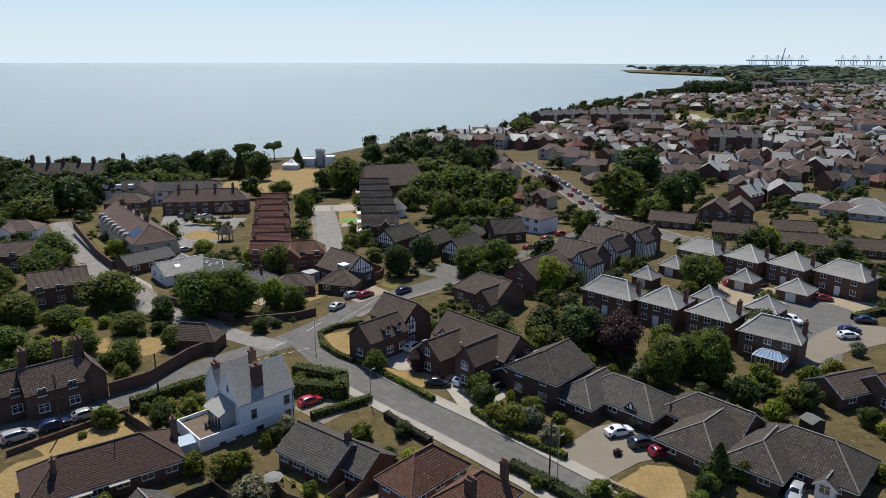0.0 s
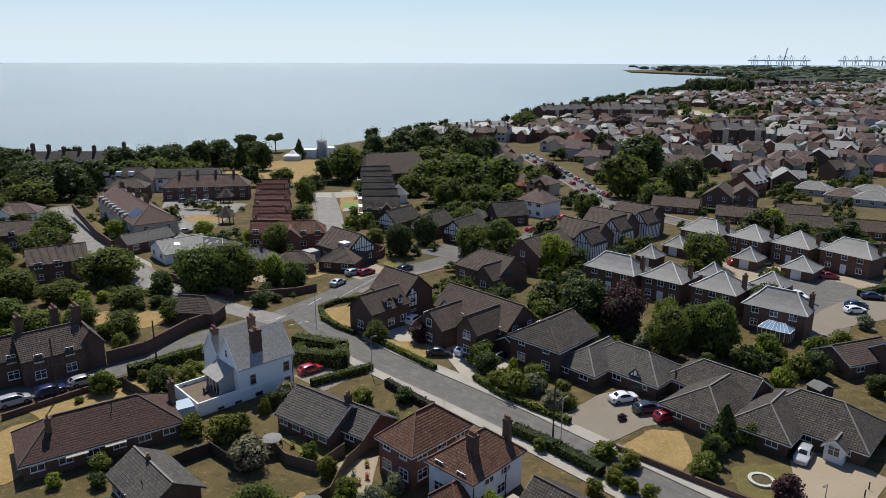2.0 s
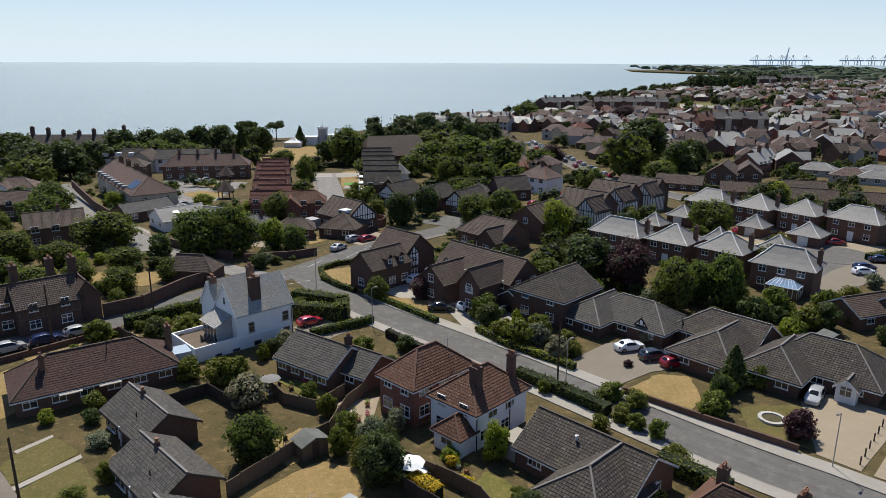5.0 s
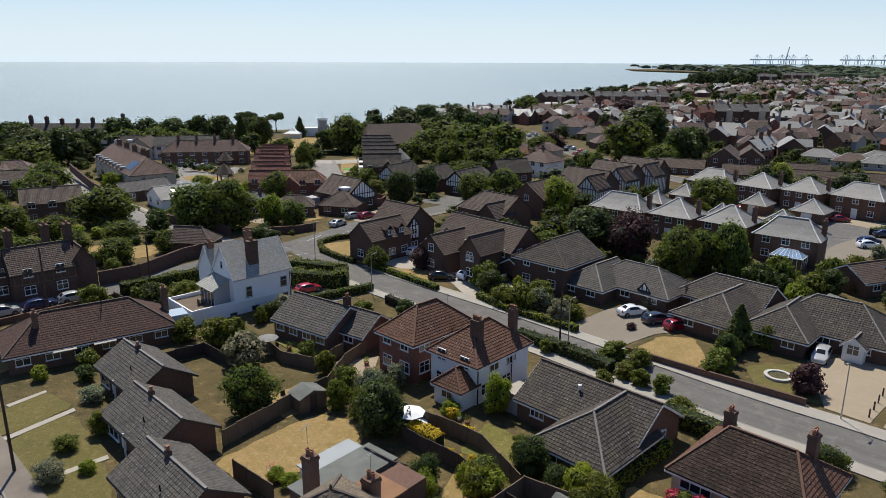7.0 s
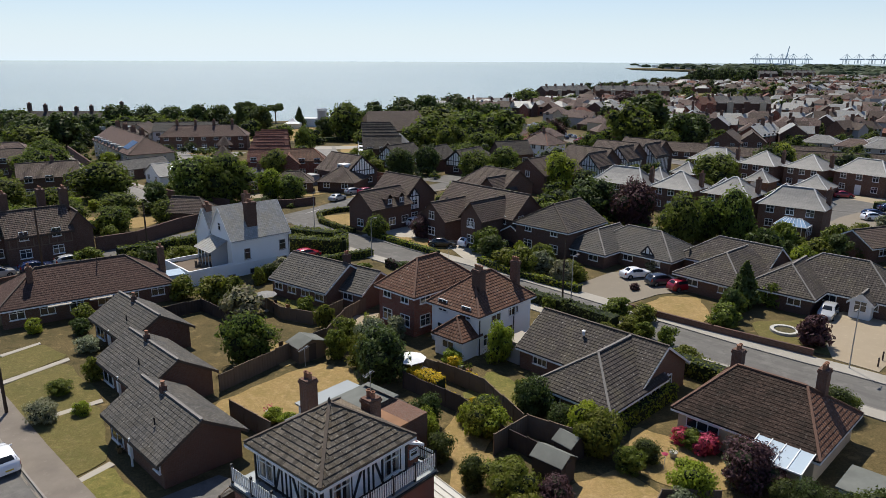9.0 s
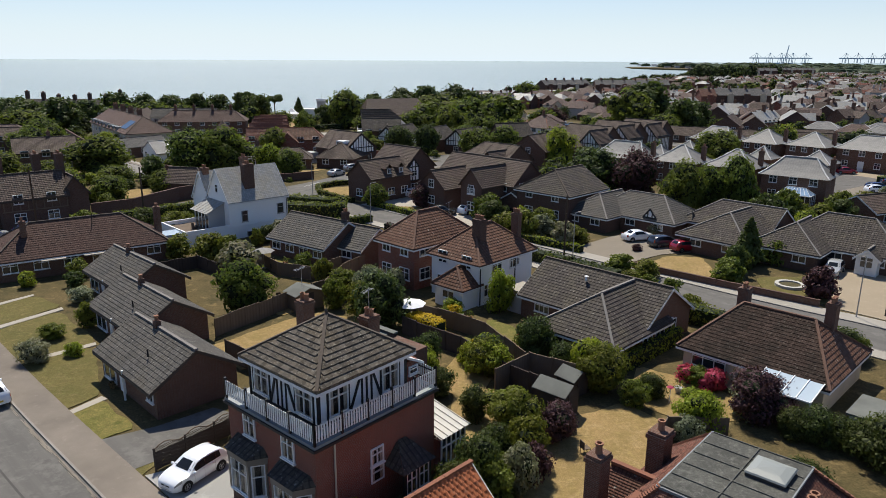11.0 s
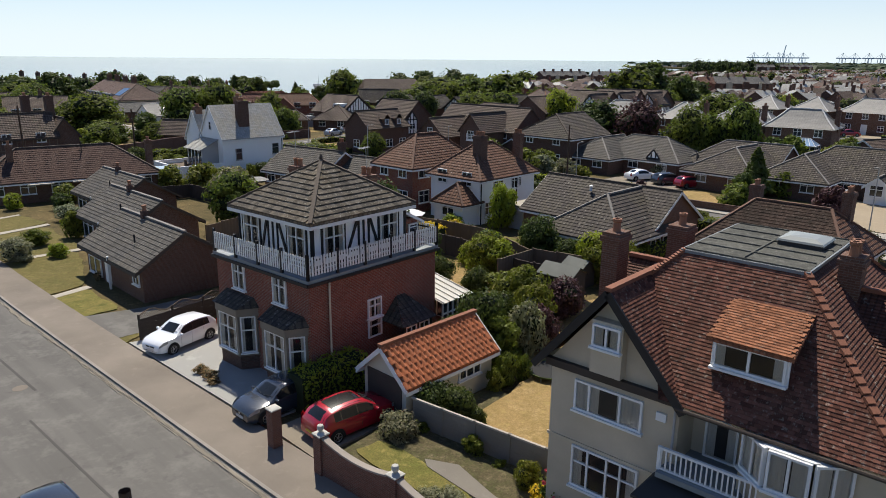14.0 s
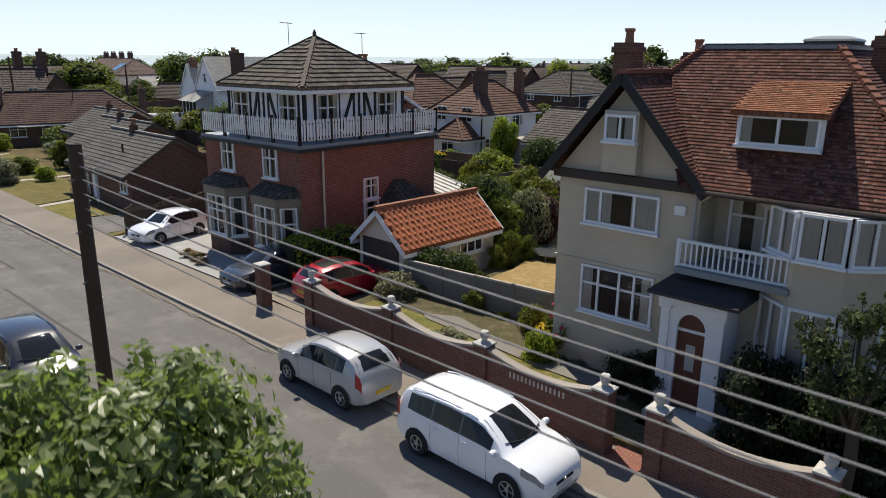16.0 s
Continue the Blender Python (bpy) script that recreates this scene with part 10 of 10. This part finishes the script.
set_out(lights, [(-37.2, 143.4, 2.6, 6.4), (-88.6, 181.6, 2.4, 5.0), (-51.6, 177.4, 2.0, 3.6), (-66.6, 186.6, 3.0, 3.6), (-34.8, 180.6, 2.4, 4.6), (24.5, 151.0, 3.6, 9.2), (76.7, 240.0, 3.8, 8.0), (91.4, 189.5, 3.8, 7.4), (22.0, 236.0, 3.0, 6.0)])
set_out(purples, [(31.9, 116.1, 3.9, 9.0), (-4.2, 111.3, 2.0, 4.0), (118.0, 470.0, 8.0, 12.0), (40.0, 268.0, 5.0, 9.0)])
set_out(cones, [(-70.9, 338.6, 3.0, 9.0), (-7.8, 328.1, 3.4, 11.9), (35.3, 78.3, 1.9, 5.4), (-90.0, 306.0, 4.0, 12.0), (-24.0, 332.0, 3.6, 11.0)])
set_out(pines, [(-96.0, 335.9, 5.2, 12.4), (-88.5, 363.8, 4.5, 9.6)])
plant([(5.6, 102.1, 2.6, 4.0), (30.7, 72.1, 2.0, 2.9), (10.5, 91.7, 2.5, 4.0), (13.7, 95.0, 2.2, 3.4), (19.7, 75.6, 1.8, 2.2), (22.1, 73.2, 1.6, 2.2), (23.1, 61.7, 1.6, 2.1), (-16.4, 74.9, 1.3, 2.3), (-12.7, 80.6, 1.2, 2.0), (-34.0, 54.9, 1.2, 1.5), (-32.3, 57.7, 1.2, 2.5), (-40.5, 72.4, 1.5, 2.2), (6.9, 52.6, 1.6, 2.6), (11.1, 45.8, 1.8, 3.6), (4.1, 41.0, 2.0, 2.6), (18.6, 46.9, 1.4, 1.6), (-28.4, 79.3, 2.3, 3.4)], near_green, bushes)
plant([(2.4, 32.2, 1.6, 3.0), (4.7, 36.5, 1.5, 3.2), (-10.6, 66.4, 1.7, 3.0), (-11.0, 63.0, 1.5, 3.2), (-8.0, 60.6, 1.8, 3.6), (14.6, 51.0, 1.2, 2.0), (17.4, 88.2, 1.6, 2.2), (8.4, 94.0, 2.2, 3.0), (6.6, 55.2, 1.0, 1.6), (-13.4, 71.0, 1.3, 2.8), (-49.6, 92.2, 2.3, 3.4), (-39.0, 96.0, 2.0, 2.4)], near_green, bushes)
plant([(-30.0, 92.6, 1.8, 2.4), (-34.0, 96.6, 1.8, 2.0), (-26.6, 80.8, 1.8, 2.8), (-32.6, 80.0, 1.8, 3.0), (-24.6, 86.0, 1.0, 2.4), (33.6, 76.2, 1.6, 2.8), (39.0, 78.8, 1.6, 3.0), (50.4, 94.6, 2.0, 3.4), (54.6, 98.4, 2.4, 3.6), (60.6, 104.0, 2.6, 4.4), (52.4, 104.6, 2.8, 4.6), (66.0, 107.6, 2.4, 3.8), (24.0, 108.8, 2.6, 4.4), (20.8, 112.6, 2.4, 4.0), (14.0, 116.0, 2.6, 3.6), (18.0, 122.0, 2.8, 4.2), (26.0, 128.4, 2.6, 3.4), (33.4, 127.0, 2.6, 4.0), (41.0, 122.0, 2.8, 4.4), (48.0, 116.4, 2.8, 5.0)], near_green, bushes)
plant([(56.4, 149.6, 2.4, 4.0), (72.0, 145.6, 2.2, 3.2), (88.0, 158.0, 2.0, 3.0), (66.0, 182.0, 3.0, 4.0), (82.0, 180.0, 3.0, 4.4), (100.0, 166.0, 3.0, 4.0), (104.0, 158.0, 3.0, 3.6), (46.0, 172.0, 3.0, 3.6), (30.0, 182.0, 3.0, 4.0), (18.0, 180.0, 2.6, 3.6), (58.0, 196.0, 3.0, 4.0), (92.0, 200.0, 3.0, 3.6), (-18.0, 178.0, 2.6, 3.8), (-26.0, 182.0, 2.4, 3.4), (-62.0, 178.0, 2.0, 2.4), (-92.0, 184.0, 1.6, 2.2), (-98.0, 198.0, 1.8, 2.4), (-52.0, 148.0, 1.8, 2.4), (-60.0, 151.0, 2.2, 2.6), (-26.6, 191.6, 2.6, 4.4), (-22.4, 195.0, 2.8, 4.6), (-27.2, 204.0, 1.8, 4.0), (-47.6, 232.0, 3.2, 7.6)], near_green, bushes)
plant([(26.4, 36.0, 2.4, 3.4), (-6.1, 62.6, 1.8, 3.6), (-41.5, 92.8, 2.4, 3.6), (6.6, 98.2, 2.4, 3.8), (32.4, 74.6, 1.5, 3.6), (3.0, 49.4, 1.6, 3.0), (47.0, 99.0, 3.0, 5.0), (57.0, 98.0, 2.6, 4.4), (-5.4, 30.6, 1.0, 1.4), (5.8, 17.2, 0.9, 1.6), (0.6, 31.6, 1.4, 3.2), (8.2, 19.0, 0.8, 1.4), (-58.0, 136.0, 3.4, 5.0), (-36.0, 128.6, 2.2, 3.0), (-1.6, 50.0, 1.4, 2.8)] , near_dark, dark_bushes)
plant([(-23.3, 73.4, 2.9, 3.9), (15.0, 87.2, 2.0, 3.2), (15.1, 38.9, 1.0, 1.8), (-32.8, 50.2, 1.4, 2.0), (-36.2, 64.4, 1.4, 1.6), (-5.4, 68.0, 1.4, 2.6), (3.8, 33.2, 1.2, 3.2), (28.6, 92.8, 1.2, 1.8)], near_grey, grey_bushes)
set_out(darks, [(-6.0, 58.2, 2.3, 5.2)])
plant([(-7.4, 62.4, 1.8, 4.6), (20.5, 42.1, 1.5, 2.4)], near_grey, grey_bushes)
plant([(16.4, 40.4, 1.8, 2.8), (5.0, 62.2, 1.5, 4.3), (49.8, 94.1, 1.8, 3.2), (0.4, 62.2, 1.1, 1.4), (-7.0, 28.6, 0.8, 1.3), (10.6, 47.6, 1.8, 3.4), (2.6, 19.0, 0.6, 1.3), (10.6, 98.0, 1.0, 3.0), (-30.4, 51.4, 0.8, 1.2)], near_light, light_bushes)
set_out(bushes, [(19.6, 70.2, 1.3, 1.8), (21.0, 68.4, 1.2, 2.0), (22.6, 66.8, 1.3, 2.2), (20.4, 72.0, 1.0, 1.4), (12.0, 77.0, 1.0, 1.8)])
golden = [tree("shrub", "bright golden-leaved shrub in a garden", M["leaf_yellow"], 19, 10, 0.09, 200, 0.0, 0.5, category="shrub", trunk=False, tall=1.5)]
set_out(golden, [(0.2, 54.0, 0.6, 1.0), (1.2, 53.2, 0.5, 0.8), (2.2, 52.6, 0.55, 1.2), (1.8, 57.6, 0.9, 1.2), (0.6, 61.2, 0.8, 1.1)])
set_out(purple_bushes, [(37.7, 66.7, 2.0, 3.6), (7.1, 39.6, 1.3, 2.2), (-4.4, 111.0, 1.6, 3.0), (4.8, 34.2, 1.1, 2.6), (24.0, 84.6, 0.8, 1.0)])
set_out(near_big_purple, [(20.8, 41.8, 2.2, 3.5)])
dry = [tree("shrub", "dry brown clump of dead grass", M["leaf_dry"], 49, 9, 0.07, 150, 0.0, 0.5, category="shrub", trunk=False, tall=1.5)]
set_out(dry, [(-12.4, 30.9, 0.45, 0.5), (-11.8, 30.4, 0.5, 0.5), (-11.4, 29.7, 0.4, 0.4), (-24.6, 45.6, 0.3, 0.7)])
set_out(pink_bushes, [(19.6, 46.2, 1.1, 1.6), (18.0, 47.4, 0.9, 1.4), (6.4, 54.0, 0.6, 1.3), (19.0, 46.0, 0.8, 1.3)])
plant([(-45.6, 96.2, 1.1, 1.6), (-43.6, 94.6, 0.9, 1.3), (-41.8, 96.4, 1.2, 1.8), (-44.2, 98.4, 1.2, 1.6), (-39.6, 93.4, 1.0, 1.5), (-37.6, 91.0, 1.1, 1.7), (-38.4, 98.6, 1.3, 1.7), (-36.0, 94.8, 1.0, 1.2), (-40.0, 100.8, 1.0, 1.3), (-35.2, 98.4, 1.3, 1.9), (-33.0, 101.6, 1.2, 1.6), (-48.2, 93.8, 0.8, 0.9), (-51.6, 88.8, 0.8, 0.9)], near_green, bushes)
plant([(-42.6, 98.6, 0.9, 1.1), (-37.2, 95.8, 0.8, 1.0), (-34.0, 92.6, 0.9, 1.4), (-31.4, 98.8, 0.9, 1.2), (-49.4, 91.6, 0.6, 0.8)], near_light, light_bushes)
# trees and bushes among the town's houses
rng = random.Random(31)
rows = []
for k in range(420):
    y = 245 + 900 * rng.random() ** 1.5
    x = rng.uniform(coast_x(max(y, 390)) + 8 if y > 380 else 0.14 * y + 20, 0.64 * y + 40)
    if y < 225 and x < 150:
        continue
    if abs(x - (56.8 - (y - 229) * 0.123)) < 9 and y < 370:
        continue
    if any((x - a) ** 2 + (y - b) ** 2 < 40 for a, b, c in OBSTACLES if b > 240):
        continue
    r = rng.uniform(2.0, 4.6) * (1 + y / 1500) * (0.65 if y < 395 else 1.0)
    rows.append((x, y, r, r * rng.uniform(1.2, 1.9)))
grove("town_trees", rows[0::2], M["leaf_oak"], 61, "many leafy trees among far town houses")
grove("town_trees", rows[1::2], M["leaf_dark"], 63, "many dark leafy trees among far town houses")
rows = []
for k in range(90):
    y = 400 + 700 * rng.random()
    rows.append((coast_x(y) + rng.uniform(4, 26), y, rng.uniform(4, 7), rng.uniform(6, 11)))
grove("cliff_trees", rows, M["leaf_dark"], 65, "belt of dark trees along the far cliff")


# tall wood on the rise in the town
rng = random.Random(67)
rows = [(rng.uniform(340, 420), rng.uniform(962, 995), rng.uniform(6, 10), rng.uniform(18, 25)) for k in range(30)]
rows += [(rng.uniform(495, 545), rng.uniform(1165, 1190), rng.uniform(7, 11), rng.uniform(19, 26)) for k in range(12)]
grove("tall_wood", rows, M["leaf_dark"], 68, "tall dark wood above the town roofs", 7, 70, 0.13)


# chance planting in the gardens, clear of houses, roads and lawns
rng = random.Random(77)
rows, tries = [], 0
while len(rows) < 420 and tries < 9000:
    tries += 1
    y = 28 + 215 * rng.random() ** 1.3
    x = rng.uniform(-0.66 * y - 8, 0.66 * y + 8)
    if y < 60 and (x < -16 or -3 < x < 14):
        continue
    if any((x - a) ** 2 + (y - b) ** 2 < (c + 0.6) ** 2 for a, b, c in OBSTACLES):
        continue
    r = rng.uniform(0.6, 1.5) * (1 + y / 200)
    rows.append((x, y, r, r * rng.uniform(1.0, 1.7)))
closest = sorted(rows, key=lambda r: r[1])[:150]
plant(closest[0::3], near_green, bushes)
plant(closest[1::6], near_dark, dark_bushes)
plant(closest[4::6], near_light, light_bushes)
plant(closest[2::6], near_grey, grey_bushes)
plant(closest[5::6], near_dark, dark_bushes)
rest = sorted(rows, key=lambda r: r[1])[150:]
grove("garden_shrubs", rest[0::2], M["leaf_oak"], 71, "garden shrubs between the further houses", 4, 80, 0.12)
grove("garden_shrubs", rest[1::2], M["leaf_dark"], 72, "dark garden shrubs between the further houses", 4, 80, 0.12)


# deep planting between the back gardens
set_out(near_big, [(2.8, 48.8, 1.7, 3.0), (11.3, 46.2, 1.9, 3.6), (4.3, 39.2, 1.7, 3.3), (3.4, 34.4, 1.0, 1.9), (13.0, 43.6, 1.2, 2.0), (0.2, 31.4, 1.2, 2.6)])
set_out(near_big_dark, [(6.9, 51.6, 1.9, 3.6), (1.5, 33.0, 1.7, 3.8), (2.6, 36.2, 1.3, 2.6), (1.6, 41.6, 1.2, 2.4), (9.0, 49.0, 1.4, 2.4), (14.6, 45.0, 1.2, 1.8), (22.0, 39.6, 1.2, 2.0), (23.2, 38.8, 1.4, 2.4), (24.6, 38.2, 1.2, 2.1), (25.6, 37.2, 1.5, 2.5), (27.0, 36.2, 1.4, 2.2)])
set_out(near_big_purple, [(6.7, 38.9, 1.5, 2.7), (4.7, 35.0, 1.3, 2.0), (22.6, 43.2, 1.8, 2.6)])

# plants along the front wall, in the beds before the house and at the back of the timbered house
plant([(-2.15, 24.75, 0.9, 1.35), (6.2, 13.9, 0.5, 1.0), (7.8, 13.9, 0.7, 1.6)], near_grey, grey_bushes)
plant([(-0.9, 26.5, 1.15, 1.9), (0.3, 26.0, 0.95, 1.8), (1.0, 25.4, 0.5, 1.2)], near_dark, dark_bushes)
plant([(0.85, 23.6, 0.62, 1.1), (2.65, 21.4, 0.6, 1.35), (1.75, 22.6, 0.3, 0.6), (-1.2, 25.2, 0.35, 0.7), (3.5, 30.3, 0.5, 1.5), (2.6, 29.8, 0.6, 1.8), (2.0, 28.9, 0.5, 1.4)], near_green, bushes)
plant([(-0.75, 20.6, 0.55, 0.6), (-0.1, 20.3, 0.62, 0.85), (0.4, 20.0, 0.4, 0.55), (-1.1, 21.0, 0.3, 0.4), (3.8, 18.8, 0.4, 0.5), (3.4, 19.3, 0.35, 0.45)], near_grey, grey_bushes)
plant([(3.0, 48.7, 1.9, 3.0), (1.6, 50.4, 1.0, 1.8), (-1.8, 48.3, 1.2, 2.4), (-12.8, 49.6, 0.9, 1.3), (-14.2, 50.6, 0.9, 1.2), (7.4, 10.9, 0.6, 1.2)], near_light, light_bushes)
plant([(-0.7, 45.0, 1.2, 2.2)], near_dark, dark_bushes)
yew = [tree("shrub", "very dark clipped yew against the house", M["leaf_yew"], 50, 14, 0.04, 420, 0.0, 0.55, category="shrub", trunk=False, tall=1.5)]
plant([(4.6, 17.0, 0.65, 1.4), (5.3, 16.4, 0.75, 1.8), (7.0, 14.0, 1.15, 2.9), (8.0, 13.1, 1.25, 2.9), (9.1, 12.2, 1.3, 3.0), (6.5, 13.4, 0.8, 1.8), (5.6, 13.0, 0.6, 1.2)], yew, yew)
set_out(golden, [(3.0, 20.2, 0.55, 1.05)])
# tall roses and hollyhocks with red heads before the house
rng = random.Random(88)
e = tagged(root("rose_bush", 3.4, 19.5, 0, 0.35), "loose rose bush with a few red flowers", "shrub")
stems, leafy, heads = Geo(), Geo(), Geo()
for k in range(26):
    a, r = rng.uniform(0, 6.28), rng.uniform(0.05, 0.75)
    tip = Vector((r * math.cos(a), r * math.sin(a), rng.uniform(0.7, 1.45)))
    stems.tube([(tip.x * 0.25, tip.y * 0.25, -0.05), (tip.x * 0.7, tip.y * 0.7, tip.z * 0.6), tip], 0.012, 0.006, 4)
    for j in range(4):
        leaf_cloud(leafy, tip * (0.45 + 0.14 * j), (0.11, 0.11, 0.1), 9, 0.075, rng, True)
    if k % 3 == 0:
        leaf_cloud(heads, tip, (0.055, 0.055, 0.05), 16, 0.06, rng, True)
part("stem", stems, M["bark"], e)
tagged(part("foliage", leafy, M["leaf"], e), kind="stuff")
tagged(part("flowers", heads, M["leaf_pink"], e, "small crimson flower heads"), kind="stuff")
# thick planting in the quarter towards the sea and behind the bungalows
LANE = [(-42, 127.5), (-53.3, 135.4), (-64.0, 142.7), (-70.5, 152), (-83.1, 163.9), (-97.4, 181.3), (-116.3, 208.1)]
rng = random.Random(91)
rows = []
while len(rows) < 250:
    y = rng.uniform(112, 340)
    x = rng.uniform(-0.66 * y - 10, 0.62 * y)
    if any((x - a) ** 2 + (y - b) ** 2 < (c + 0.4) ** 2 for a, b, c in OBSTACLES):
        continue
    if 225 < y < 370 and abs(x - (56.8 - (y - 229) * 0.123)) < 9:
        continue
    if any(abs((x - ax) * (by - ay) - (y - ay) * (bx - ax)) / math.hypot(bx - ax, by - ay) < 8 and min(ay, by) - 6 < y < max(ay, by) + 4 for (ax, ay), (bx, by) in zip(LANE, LANE[1:])):
        continue
    if -95 < x < -52 and y > 262 or -40 < x < -28 and 150 < y < 262:
        continue
    if -118 < x < 0 and y < 258 and (rng.random() < 0.86 or y > 215 and -100 < x < -62 or -34 < x < -26):
        continue
    r = rng.uniform(1.4, 3.6) * (1 + y / 600) * (0.5 if x > 60 and y > 190 else 1.0)
    rows.append((x, y, r, r * rng.uniform(1.2, 1.9)))
grove("garden_trees", rows[0::2], M["leaf_dark"], 92, "thick dark garden trees between houses", 6, 90, 0.105)
grove("garden_trees", rows[1::2], M["leaf_oak"], 93, "thick green garden trees between houses", 6, 90, 0.105)


# ---- the near tree under the camera and the one by the gate ----
def near_tree(name, x, y, h, r, seed, mat, label, leaf=0.055, lobes=26, count=520):
    rng = random.Random(seed)
    e = tagged(root(name, x, y, 0), label, "tree")
    wood, leafy, inner = Geo(), Geo(), Geo()
    wood.tube([(0, 0, -0.1), (0.1, 0.05, h * 0.3), (0.0, 0.1, h * 0.62)], 0.17, 0.09, 9)
    for k in range(lobes):
        a = k * 2.399
        t = (k + 0.5) / lobes
        z = h * (0.42 + 0.5 * t)
        rr = r * math.sqrt(max(0.04, 1 - ((t - 0.35) / 0.72) ** 2)) * rng.uniform(0.45, 0.95)
        c = (rr * math.cos(a), rr * math.sin(a), z)
        wood.tube([(0.03, 0.05, h * 0.4), (c[0] * 0.5, c[1] * 0.5, h * 0.3 + z * 0.35), c], 0.05, 0.012, 5)
        q = rng.uniform(0.3, 0.46) * r * 0.75
        leaf_cloud(leafy, c, (q, q, q * 0.75), count, leaf, rng, True)
        leaf_cloud(leafy, c, (q * 0.65, q * 0.65, q * 0.5), count // 2, leaf, rng, True)
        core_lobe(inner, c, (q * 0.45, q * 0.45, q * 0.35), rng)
        for j in range(5):
            d = Vector((rng.gauss(0, 1), rng.gauss(0, 1), rng.uniform(0.2, 1.4))).normalized() * q * 1.35
            wood.tube([c, Vector(c) + d], 0.012, 0.004, 4)
            leaf_cloud(leafy, Vector(c) + d, (q * 0.22, q * 0.22, q * 0.28), count // 14, leaf, rng, True)
    part("trunk", wood, M["bark"], e)
    crown(leafy, inner, mat, e)


near_tree("tree", -2.85, 3.5, 7.4, 1.72, 51, M["leaf_street"], "leafy street tree close below the eye", 0.054, 40, 760)
near_tree("tree", 7.7, 11.6, 5.2, 1.05, 52, M["leaf_gate"], "small leafy tree beside the gate", 0.05, 14, 260)
